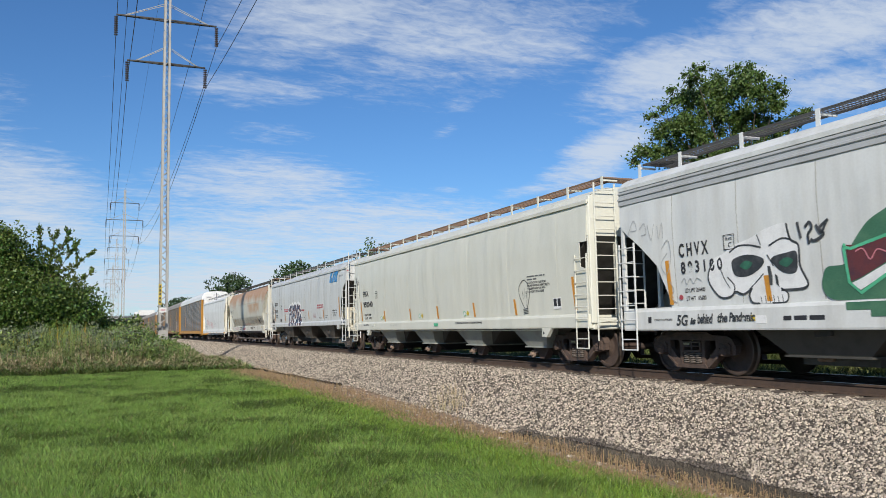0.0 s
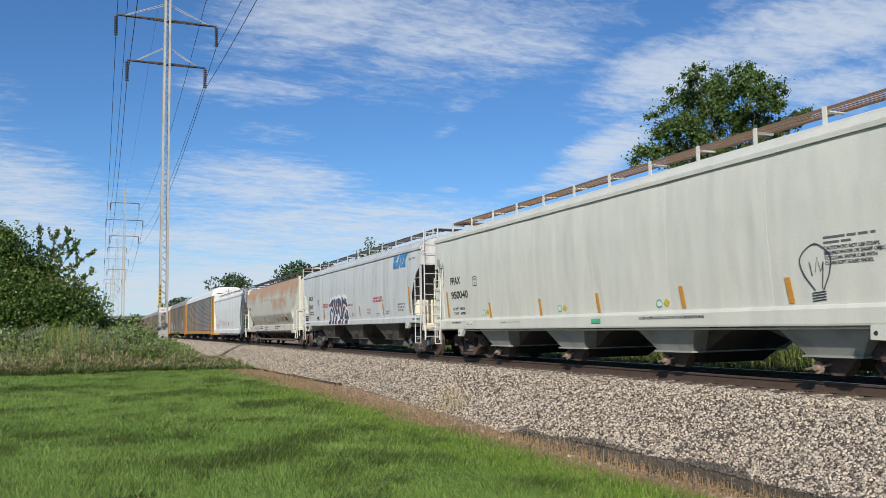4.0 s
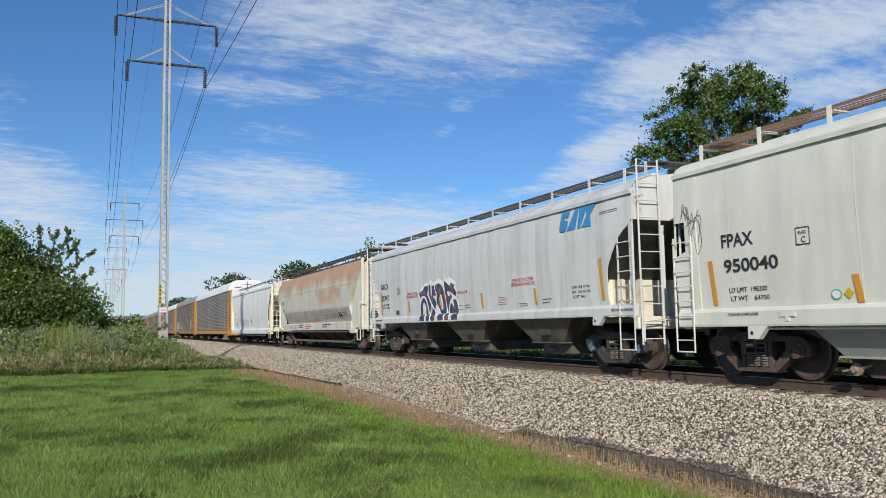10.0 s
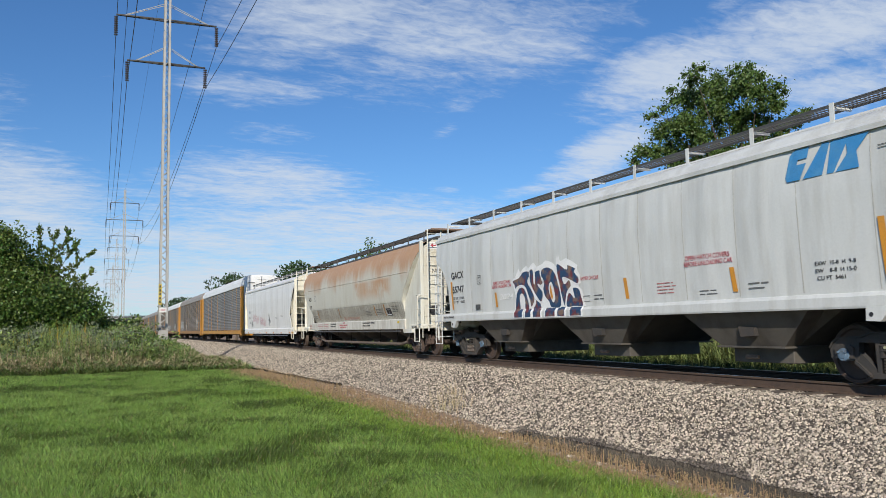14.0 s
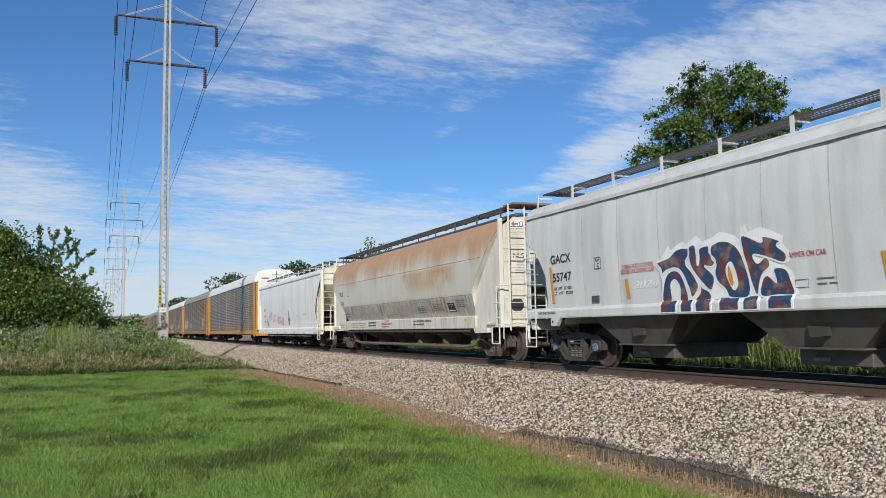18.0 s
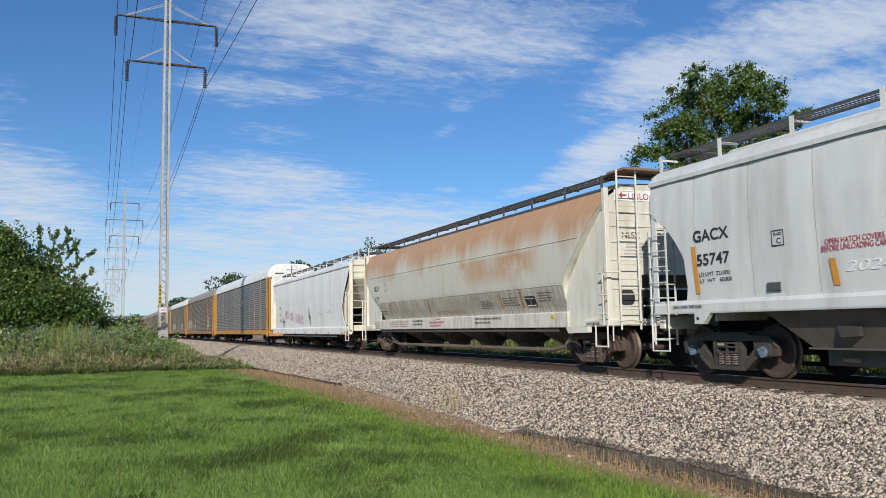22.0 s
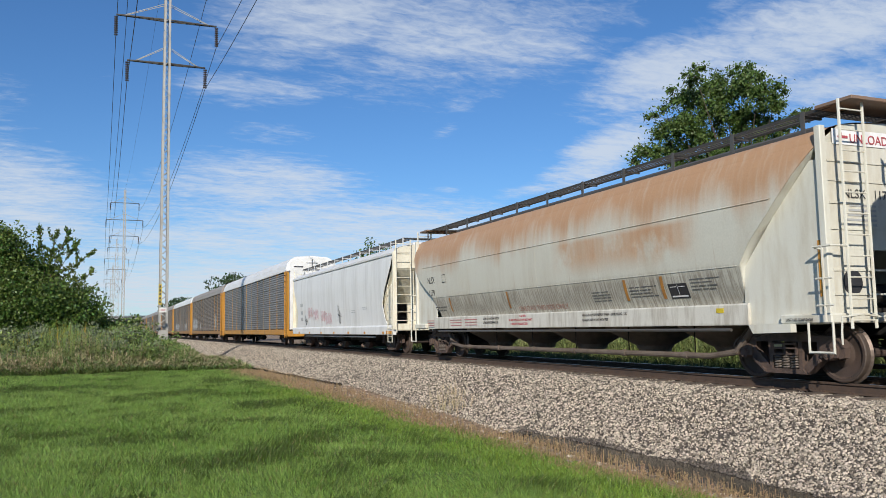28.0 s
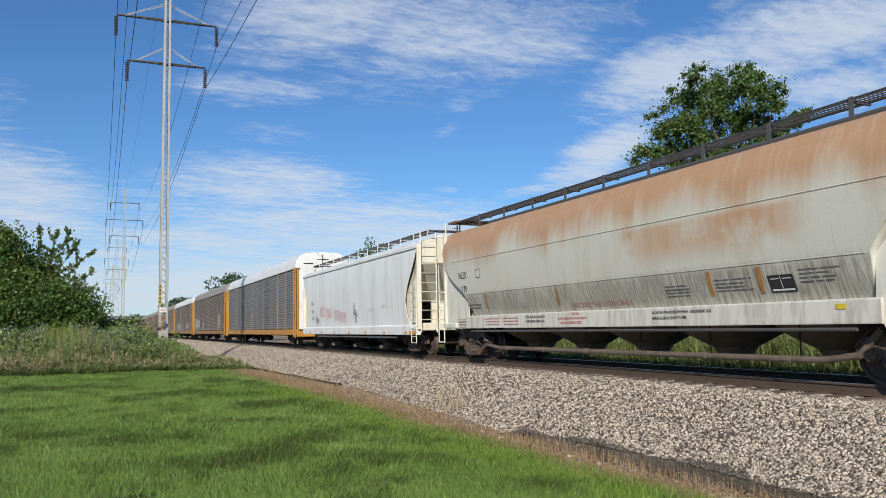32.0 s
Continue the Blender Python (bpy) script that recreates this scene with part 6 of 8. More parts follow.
    for y, w in ((69.9, 0.6), (68.0, 0.9), (66.9, 0.9)):
        for r in range(3):
            part("stencil_bar", Geo().box(-1.479, -1.473, Y(y) - w, Y(y) - 0.04 * r, 1.17 - 0.08 * r, 1.192 - 0.08 * r), M["red_thin"], car)
    bars(car, prof, Y(60.0), 1.68, 0.8, 0.25, 4, M["ink_thin"], seed=21)
    bars(car, prof, Y(58.6), 1.72, 0.9, 0.25, 4, M["ink_thin"], seed=22)
    bars(car, prof, Y(56.7), 1.78, 0.8, 0.25, 4, M["ink_thin"], seed=23)
    bars(car, prof, Y(69.2), 1.62, 1.0, 0.2, 2, M["ink_thin"], seed=24)
    part("yellow_sticker", Geo().box(-1.480, -1.473, Y(56.05), Y(55.87), 1.14, 1.22), M["sticker_yellow"], car)
    return car


def car_e():
    mid, L = 81.65, 8.60
    prof = profile("h")
    car = new_car("hopper_car", mid, "chalk-white covered hopper car with a cream end")
    Y = lambda s: s - mid
    arch = [(1.05, 0.75), (1.3, 1.05), (1.9, 1.30), (2.4, 1.0), (2.9, 0.55), (3.4, 0.22), (3.7, 0.15), (5, 0.15)]
    hopper_shell(car, L, prof, 3.76, 4.12, arch, M["paint_e"], M["paint_e"], (0.72, 1.06), "h")
    for s in (-1, 1):
        end_wall(car, L, prof, 3.76, 4.12, s, M["cream"], M["cream"], zlow=3.2, low=1.9, inset=1.5, plate=M["cream"])
        coupler(car, s * L, s)
        ladder(car, "end_ladder", -1.48, -0.90, s * (L + 0.08), s * (L + 0.08), 0.8, 4.25, 11, M["cream"], 0.024)
        part("corner_post", Geo().box(-1.60, -1.45, s * L - 0.06, s * L + 0.03, 0.9, 3.8, 0.015), M["cream"], car)
        part("corner_plate", Geo().prism_x([(s * (L - 1.45), 1.06), (s * (L - 0.04), 1.06), (s * (L - 0.04), 3.7), (s * (L - 0.25), 3.7), (s * (L - 1.45), 1.95)], -1.45, -1.43), M["cream"], car)
        yl = sorted((s * (L - 0.02), s * (L - 0.5)))
        if s < 0:
            side_ladder(car, prof, yl[0], yl[1], 0.8, 2.6, 6, M["cream"], 0.03)
    running_board(car, L - 0.1, 1.08, 4.36, 3.9, [-L + 0.2 + (2 * L - 0.4) * i / 12 for i in range(13)], M["grating"], M["paint_e"])
    seams(car, prof, 1.1, 3.7, [-6 + 2 * i for i in range(7)], M["paint_e"])
    for yc in (-3.7, 0, 3.7):
        pocket(car, yc, (1.3, 0.6), 1.75, 0.78, 0.42, M["black_iron"], style="gate")
    add_trucks(car, (-6.9, 6.9), (M["rust_iron"], M["wheel_rust"], M["rust_iron"]), "rust")
    for i in range(7):
        part("reflector_strip", Geo().box(-1.622, -1.615, -7.6 + 2.4 * i, -7.4 + 2.4 * i, 0.75, 0.84), M["orange"], car)
    part("yellow_corner", Geo().box(-1.622, -1.615, -L + 0.1, -L + 0.75, 0.74, 0.86), M["orange"], car)
    part("train_line_pipe", Geo().tube((-1.45, -6, 0.62), (-1.45, 6, 0.62), 0.03, 6), M["paint_e"], car)
    for k, z in enumerate((2.35, 1.95, 1.6)):
        bars(car, prof, Y(88.3) - 0.02 * k, z, 0.6, 0.2, 1, M["band_a"], seed=30 + k, fill=0.9)
    for k, (a, pts) in enumerate(((86.6, 0), (85.4, 1), (83.9, 2), (82.9, 3))):
        P = lambda u, v: (Y(a) - u, 1.55 + v - 0.12 * k)
        for j in range(3):
            stroke(car, prof, curve_pts([P(0.34 * j, 0.0), P(0.34 * j + 0.06, 0.50), P(0.34 * j + 0.20, 0.42), P(0.34 * j + 0.10, 0.22), P(0.34 * j + 0.26, 0.05), P(0.34 * j + 0.30, 0.46)], 4), 0.024, M["graf_pink"])
    for y, h in ((87.4, 0.5), (80.8, 0.9)):
        P = lambda u, v: (Y(y) - u, 1.2 + v)
        for pts in ([(0, 0.1), (0.15, h), (0.25, 0.05)], [(0.1, h * 0.4), (0.45, h * 0.6), (0.3, 0.0)], [(0.3, h * 0.9), (0.35, 0.0), (0.6, h * 0.5)], [(0.0, h * 0.5), (0.6, h * 0.35)]):
            stroke(car, prof, curve_pts([P(*p) for p in pts], 4), 0.028, M["graf_black"])
    bars(car, prof, Y(78.6), 1.75, 0.7, 0.15, 2, M["band_a"], seed=41)
    bars(car, prof, Y(76.9), 1.85, 0.7, 0.15, 2, M["band_a"], seed=42)
    return car


# ---- autoracks ----
RACK_L = 13.72


def autorack(s_mid, frame_m, panel_m, roof_m, label, grime, key):
    car = new_car("autorack_car", s_mid, label)
    L, zt, zb = RACK_L, 4.42, 0.95
    x = 1.53
    part("underframe", Geo().box(-1.45, 1.45, -L + 0.1, L - 0.1, 0.62, 0.98, 0.04), M["black_iron"], car)
    for s in (-1, 1):
        n = 11
        p = 2 * (L - 0.75) / n
        for i in range(n + 1):
            y = -L + 0.75 + p * i
            x0, x1 = sorted((s * (x - 0.05), s * (x + 0.007)))
            part("side_post", Geo().prism_x([(y - 0.10, zb), (y + 0.10, zb), (y + 0.03, zb + 1.3), (y + 0.022, zt), (y - 0.022, zt), (y - 0.03, zb + 1.3)], x0, x1), frame_m if i in ((0, 1, 2, 4, 6, 8, 9, 11) if key == "f" else (1, 2, 7)) else M["post_old"], car)
        if s < 0:
            for i in range(n):
                y0, y1 = -L + 0.75 + p * i + 0.09, -L + 0.75 + p * (i + 1) - 0.09
                if i == 0 or "rack_side" + key not in CACHE:
                    rows = 24
                    h = (zt - zb - 0.12) / rows
                    line = []
                    for r in range(rows):
                        z = zb + 0.06 + r * h
                        line += [(-x + 0.02, z), (-x - 0.004, z + 0.25 * h), (-x - 0.004, z + 0.6 * h), (-x + 0.02, z + 0.72 * h)]
                        if r % 6 == 5:
                            line += [(-x + 0.034, z + 0.4 * h), (-x + 0.034, z + 0.99 * h)]
                    w = p / 2 - 0.035
                    CACHE["rack_side" + key] = Geo().grid([[(a, -w, b), (a, w, b)] for a, b in line]).mesh("side_panel", panel_m)
                part("side_panel", CACHE["rack_side" + key], None, car, at=pose(0, (y0 + y1) / 2, 0))
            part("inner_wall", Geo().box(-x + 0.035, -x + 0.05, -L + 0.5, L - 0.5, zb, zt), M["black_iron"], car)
        else:
            part("inner_wall", Geo().box(x - 0.02, x, -L + 0.5, L - 0.5, zb, zt), panel_m, car)
        part("side_sill", Geo().box(min(s * 1.40, s * 1.58), max(s * 1.40, s * 1.58), -L, L, 0.66, zb + 0.03, 0.02), frame_m if key == "f" else M["yellow_old"], car)
        part("top_rail", Geo().box(min(s * 1.40, s * 1.575), max(s * 1.40, s * 1.575), -L, L, zt - 0.02, zt + 0.10, 0.02), roof_m, car)
    rr = [(-1.57, zt + 0.08), (-1.50, zt + 0.40), (-1.28, zt + 0.72), (-0.95, zt + 0.88), (0, zt + 0.94), (0.95, zt + 0.88), (1.28, zt + 0.72), (1.50, zt + 0.40), (1.57, zt + 0.08)]
    part("roof", Geo().prism_y(rr, -L + 0.25, L - 0.25), roof_m, car)
    for e in (-1, 1):
        y = e * (L - 0.2)
        for q in (-1, 1):
            part("corner_post", Geo().box(q * 1.48 - 0.09, q * 1.48 + 0.09, min(y - e * 0.45, y + e * 0.12), max(y - e * 0.45, y + e * 0.12), 0.6, zt + 0.05, 0.02), frame_m, car)
            part("end_door", Geo().prism_y([(q * 0.02, 0.95), (q * 1.38, 0.95), (q * 1.38, zt), (q * 1.30, zt + 0.62), (q * 0.9, zt + 0.80), (q * 0.02, zt + 0.86)], y - e * 0.05, y + e * 0.04), roof_m if key == "f" else panel_m, car)
        lad = part("corner_ladder", Geo().box(-1.62, -1.59, y - 0.26, y - 0.22, 0.5, zt).box(-1.62, -1.59, y + 0.22, y + 0.26, 0.5, zt), frame_m, car)
        for k in range(11):
            part("rung", Geo().tube((-1.62, y - 0.24, 0.6 + 0.36 * k), (-1.62, y + 0.24, 0.6 + 0.36 * k), 0.018, 5), frame_m, lad)
        coupler(car, e * (L + 0.05), e)
        part("end_sill", Geo().box(-1.5, 1.5, min(e * (L - 0.3), e * L), max(e * (L - 0.3), e * L), 0.55, 0.9, 0.03), frame_m, car)
    if key == "f":
        part("end_board", Geo().box(-0.02, 0.02, -L + 0.13, -L + 0.15, zt + 0.3, zt + 0.75).box(-0.35, 0.35, -L + 0.13, -L + 0.15, zt + 0.5, zt + 0.53).box(-1.1, -0.55, -L + 0.13, -L + 0.15, zt + 0.25, zt + 0.31), M["ink"], car)
    for yy in (-3, 2.5):
        part("air_tank", Geo().tube((-0.9, yy, 0.45), (-0.9, yy + 1.6, 0.45), 0.16, 10), M["black_iron"], car)
    add_trucks(car, (-10.4, 10.4), (M["rust_iron"], M["wheel_rust"], M["rust_iron"]), "rust")
    prof = [(0, x + 0.03), (6, x + 0.03)]
    rg = random.Random(int(s_mid))
    if grime:
        for (a, w, h) in grime:
            for j in range(int(w / 0.4)):
                u = a - j * 0.4
                stroke(car, prof, curve_pts([(u, 1.1), (u - rg.uniform(0, 0.2), 1.1 + h), (u - 0.25, 1.3), (u - 0.45, 1.1 + h * rg.uniform(0.6, 1))], 4), 0.09, M["grey_spray"], off=0.02)
    return car


M["rusty_tape"] = mat("rust_stained_reflective_tape", (0.44, 0.20, 0.04), 0.6, dirt=(0.28, 0.14, 0.06), amount=0.9, scale=6, bump=0.0)
M["sticker_yellow"] = mat("yellow_sticker", (0.60, 0.45, 0.03), 0.5, bump=0.0)
# worn pocket paint, darkened further for the shade under the side sill
M["pocket_c"] = mat("worn_shaded_pocket_paint", (0.10, 0.09, 0.078), 0.6, dirt=(0.05, 0.042, 0.034), amount=0.8, scale=2.2, bump=0.08, fine=0.06)
M["grating_dark"] = mat("dark_grating_steel", (0.07, 0.07, 0.07), 0.6, 0.3, dirt=(0.12, 0.09, 0.07), amount=0.5, scale=3, bump=0.1)
M["pipe_grey"] = mat("grey_brown_pipe_paint", (0.16, 0.125, 0.10), 0.6, dirt=(0.08, 0.058, 0.045), amount=0.8, scale=4, bump=0.1)
M["red_brown"] = mat("faded_red_lettering", (0.36, 0.20, 0.165), 0.6, bump=0.0)
M["post_old"] = mat("grimy_post_steel", (0.24, 0.17, 0.10), 0.6, dirt=(0.15, 0.12, 0.09), amount=0.9, scale=1.5, stretch=STREAK, bump=0.05)
M["rust_light"] = mat("pale_rusty_casting", (0.30, 0.22, 0.17), 0.75, dirt=(0.14, 0.08, 0.06), amount=0.8, scale=8, bump=0.1)
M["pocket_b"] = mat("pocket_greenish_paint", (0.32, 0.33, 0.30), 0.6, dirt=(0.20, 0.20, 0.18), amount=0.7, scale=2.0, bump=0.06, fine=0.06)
M["sill_d"] = mat("dirty_white_sill_paint", (0.62, 0.60, 0.54), 0.5, dirt=(0.36, 0.32, 0.26), amount=0.8, scale=2.5, stretch=(1, 3, 0.5), bump=0.04, fine=0.05)
M["grey_spray"] = mat("pale_grey_spray_paint", (0.50, 0.50, 0.49), 0.6, bump=0.0)


def build_train():
    car_a(), car_b(), car_c(), car_d(), car_e()
    first = 92.1 + RACK_L
    looks = [("yellow", "rack_panel", "rack_white", "yellow autorack car with grey slatted sides and white roof", (), "f"),
             ("yellow", "rack_panel_old", "rack_grey", "dull yellow autorack car with soiled sides and graffiti", ((11.5, 5.0, 1.3), (4, 1.5, 0.8), (-9, 1.5, 1.5)), "g"),
             ("yellow", "rack_panel_old", "rack_white", "yellow autorack car with grey sides and pale roof", ((8, 6, 1.0), (-6, 3, 0.9)), "h")]
    for i in range(13):
        fr, pn, rf, lb, gr, k = looks[i] if i < 3 else ("yellow_old", "rack_panel_old", ("rack_grey", "rack_white")[i % 4 == 1], "grimy autorack car far down the line", (((-3.0, 2.5, 0.9),) if i == 3 else ()), "x")
        if i < 4:
            car = autorack(first + 28.6 * i, M[fr], M[pn], M[rf], lb, gr, k)
            last = car
        else:
            car = copy_thing(last, pose(TX, first + 28.6 * i, 0))
            CARS.append((car, first + 28.6 * i))
            for c in car.children_recursive:
                if c.name.startswith("wheelset"):
                    WHEELS.append((c, c.location.y))


# ---- power line ----
TOWERS = [(3.7, -48.0), (3.40, 53.5), (3.01, 154.5), (2.85, 238.0), (2.7, 330.0), (2.5, 415.0)]
ARMS = ((24.2, 2.40), (21.1, 3.09), (18.2, 2.39))


def tower_meshes(wide=1.0):
    z0, z1 = -1.0, 26.6
    w = lambda z: wide * (0.29 - 0.09 * (z - z0) / (z1 - z0)) * (1.0 if wide == 1 else 1.35 - 0.8 * (z - z0) / (z1 - z0))
    legs = []
    for sx in (-1, 1):
        for sy in (-1, 1):
            g = Geo()
            a, b = w(z0), w(z1)
            for (ox, oy) in ((0.14, 0.014), (0.014, 0.14)):
                vs = []
                for z, k in ((z0, a), (z1, b)):
                    vs += [(sx * k, sy * k, z), (sx * (k - ox), sy * k, z), (sx * (k - ox), sy * (k - oy), z), (sx * k, sy * (k - oy), z)]
                g.add(vs, [(0, 1, 2, 3), (4, 5, 6, 7), (0, 1, 5, 4), (1, 2, 6, 5), (2, 3, 7, 6), (3, 0, 4, 7)])
            legs.append(g.mesh("leg", M["galv"]))
    lace = []
    for face in range(4):
        p = (lambda a, k, zz: (a * k, -k, zz), lambda a, k, zz: (a * k, k, zz), lambda a, k, zz: (-k, a * k, zz), lambda a, k, zz: (k, a * k, zz))[face]
        rows, z, flip = [], 1.1, 1
        while z < z1 - 0.3:
            rows.append([p(flip * 0.8, w(z), z - 0.028), p(flip * 0.8, w(z), z + 0.028)])
            z += 0.36 * wide
            flip = -flip
        lace.append(Geo().grid(rows).mesh("lacing", M["galv"]))
    sheath = Geo()
    for s in (-1, 1):
        sheath.box(-0.28, 0.28, s * 0.289 - 0.006, s * 0.289 + 0.006, z0, 1.1).box(s * 0.289 - 0.006, s * 0.289 + 0.006, -0.28, 0.28, z0, 1.1)
    arms, ties = [], []
    for z, h in ARMS:
        braces = Geo()
        g = Geo()
        for s in (-1, 1):
            for y in (-0.17, 0.17):
                g.tube((0, y, z), (s * h, y * 0.15, z), 0.055, 4)
                braces.tube((s * 0.15, y, z + 1.05), (s * (h - 0.45), y * 0.3, z), 0.024, 4)
            for k in range(5):
                q = 0.2 + (h - 0.2) * k / 5
                g.tube((s * q, -0.17 * (1 - q / h * 0.85), z), (s * (q + (h - 0.2) / 5), 0.17 * (1 - (q + 0.4) / h * 0.8), z), 0.014, 4)
        arms.append(g.mesh("cross_arm", M["arm_steel"]))
        ties.append(braces.mesh("arm_brace", M["galv"]))
    bell = []
    for i in range(9):
        bell += [(-0.06 - i * 0.146, 0.03), (-0.08 - i * 0.146, 0.125), (-0.12 - i * 0.146, 0.12), (-0.13 - i * 0.146, 0.04)]
    ins = Geo().lathe(bell, n=10).mesh("insulator", M["insul"])
    return legs, lace, sheath.mesh("base_sheath", M["galv"]), arms, ties, ins


def build_power_line():
    slim, broad = tower_meshes(), tower_meshes(2.2)
    for n, (x, y) in enumerate(TOWERS):
        t = new("power_tower")
        legs, lace, sheath_m, arms, ties, ins = broad if n == 3 else slim
        t.location = (x, y, 0)
        tagged(t, "narrow lattice steel power tower with three cross arms" if n > 1 else "tall galvanised lattice power tower beside weeds", "power tower", "towers of the power line")
        for m in legs:
            part("leg", m, None, t)
        for m in lace:
            part("lacing", m, None, t)
        if n != 3:
            part("base_sheath", sheath_m, None, t)
        for m, m2, (z, h) in zip(arms, ties, ARMS):
            arm = part("cross_arm", m, None, t)
            part("arm_brace", m2, None, arm)
            for s in (-1, 1):
                part("insulator", ins, None, arm, "string of brown porcelain insulator discs", at=pose(s * h, 0, z - 0.05, 0, -90, 0))
        if n == 1:
            part("number_strip", Geo().box(-0.31, -0.12, -0.315, -0.30, 2.66, 3.95, 0.004), M["sign_yellow"], t, "yellow strip with weathered characters")
            for k in range(5):
                part("number_bar", Geo().box(-0.26, -0.17, -0.322, -0.316, 2.76 + 0.24 * k, 2.91 + 0.24 * k), M["ink"], t)
            part("notice", Geo().box(-0.24, 0.18, -0.325, -0.30, 2.18, 2.48, 0.004), M["rack_white"], t, "small white notice")
            part("notice_line", Geo().box(-0.17, 0.11, -0.331, -0.326, 2.30, 2.36), M["red_ink"], t)
    for k, (za, h) in enumerate(ARMS):
        for s in (-1, 1):
            span_wire("power_line_wire", s * h, za - 1.42, 2.4, 0.018)
    span_wire("ground_wire", 0.0, 26.6, 1.6, 0.008)


M["weed_lush"] = leafy(island(mat("lush_grass_leaf", (0.27, 0.33, 0.12), 0.6, dirt=(0.36, 0.34, 0.16), amount=0.7, scale=0.6, bump=0), 0.45, 1.6, 0.03), 0.35)
M["weed_grey"] = leafy(island(mat("mugwort_leaf", (0.20, 0.235, 0.14), 0.7, bump=0), 0.6, 1.4, 0.02), 0.25)
M["sign_yellow"] = mat("weathered_yellow_sign", (0.55, 0.42, 0.04), 0.5, dirt=(0.30, 0.24, 0.06), amount=0.8, scale=7, bump=0.0)


def span_wire(name, dx, z, sag, r):
    cu = bpy.data.curves.new(name, "CURVE")
    cu.dimensions, cu.bevel_depth, cu.bevel_resolution = "3D", r, 1
    sp = cu.splines.new("POLY")
    pts = []
    for (xa, ya), (xb, yb) in zip(TOWERS, TOWERS[1:]):
        for i in range(16):
            t = i / 16
            pts.append((xa + (xb - xa) * t + dx, ya + (yb - ya) * t, z - sag * 4 * t * (1 - t), 1))
    pts.append((TOWERS[-1][0] + dx, TOWERS[-1][1], z, 1))
    sp.points.add(len(pts) - 1)
    for p, c in zip(sp.points, pts):
        p.co = c
    cu.materials.append(M["wire"])
    tagged(new(name, cu), "dark overhead cable strung from tower to tower", "power cable", "cables of the power line")


# ---- plants ----
def leaf_cloud(rg, centres, n, size, spread, squash=0.8, soft=False):
    """Leaves as bent four-cornered blades scattered round clump centres."""
    v, f = [], []
    ws = np.array([c[3] ** 2 for c in centres])
    ws = ws / ws.sum()
    pick = rg.choice(len(centres), n, p=ws)
    for k in pick:
        cx, cy, cz, cr = centres[k]
        d = rg.normal(size=3)
        d /= np.linalg.norm(d) + 1e-9
        rad = cr * (0.55 + 0.5 * rg.random() ** 0.5)
        if soft:
            rad = cr * abs(rg.normal()) * 0.62
        p = np.array((cx, cy, cz)) + d * rad * np.array((1, 1, squash))
        a = rg.normal(size=3) * 0.8 + d * 0.5
        a[2] -= 0.25
        a /= np.linalg.norm(a)
        b = np.cross(a, rg.normal(size=3))
        b /= np.linalg.norm(b) + 1e-9
        s = size * (0.6 + 0.8 * rg.random())
        i = len(v)
        v += [tuple(p - a * s * 0.6), tuple(p + b * s * 0.42), tuple(p + a * s * 0.7), tuple(p - b * s * 0.42)]
        f.append((i, i + 1, i + 2, i + 3))
    return v, f


def grow(rg, base, height, spread, levels, trunk_r, lean=(0, 0), start=0.25):
    """Trunk and limbs; returns the wood and the tips for clumps."""
    g, tips = Geo(), []
    base = np.array(base, float)
    top = base + np.array((lean[0], lean[1], height * 0.8))
    n = 7
    spine = [base + (top - base) * i / n + np.append(rg.normal(size=2) * 0.10 * spread * (i / n), 0) for i in range(n + 1)]
    for i in range(n):
        g.tube(spine[i], spine[i + 1], trunk_r * (1 - 0.11 * i), 8, trunk_r * (1 - 0.11 * (i + 1)), False)
    for i in range(levels):
        t = start + (1 - start) * (i + 0.5) / levels
        k = min(n - 1, int(t * n))
        p = spine[k] + (spine[k + 1] - spine[k]) * (t * n - k)
        a = 2.4 * i + rg.random()
        reach = spread * (0.55 + 0.55 * math.sin(math.pi * min(1, 0.15 + 0.85 * t))) * (0.7 + 0.5 * rg.random())
        q = p + np.array((math.cos(a) * reach, math.sin(a) * reach, height * 0.16 * (0.5 + rg.random())))
        mid = (p + q) / 2 + np.array((0, 0, 0.12 * reach))
        r0 = trunk_r * 0.42 * (1 - 0.6 * t)
        g.tube(p, mid, r0, 6, r0 * 0.7, False).tube(mid, q, r0 * 0.7, 6, r0 * 0.25, False)
        tips += [q, mid * 0.45 + q * 0.55]
        for j in range(3):
            e = mid + (q - mid) * rg.random() + rg.normal(size=3) * reach * 0.30
            g.tube(mid, e, r0 * 0.35, 5, r0 * 0.12, False)
            tips.append(e)
    tips.append(top + np.array((0, 0, height * 0.1)))
    return g, tips


def tree(name, base, height, spread, seed, leaves, size, material, label, levels=14, clump=1.0, start=0.25, trunk_r=0.22, lean=(0, 0), squash=0.8):
    rg = np.random.default_rng(seed)
    t = new(name)
    t.location = base
    tagged(t, label, "tree")
    g, tips = grow(rg, (0, 0, 0), height, spread, levels, trunk_r, lean, start)
    part("trunk", g, M["bark"], t, "", True)
    cs = [(p[0], p[1], p[2], clump * (0.6 + 0.7 * rg.random())) for p in tips]
    v, f = leaf_cloud(rg, cs, leaves, size, spread, squash)
    part("crown", fast_mesh("crown", v, f, material), material, t)
    return t


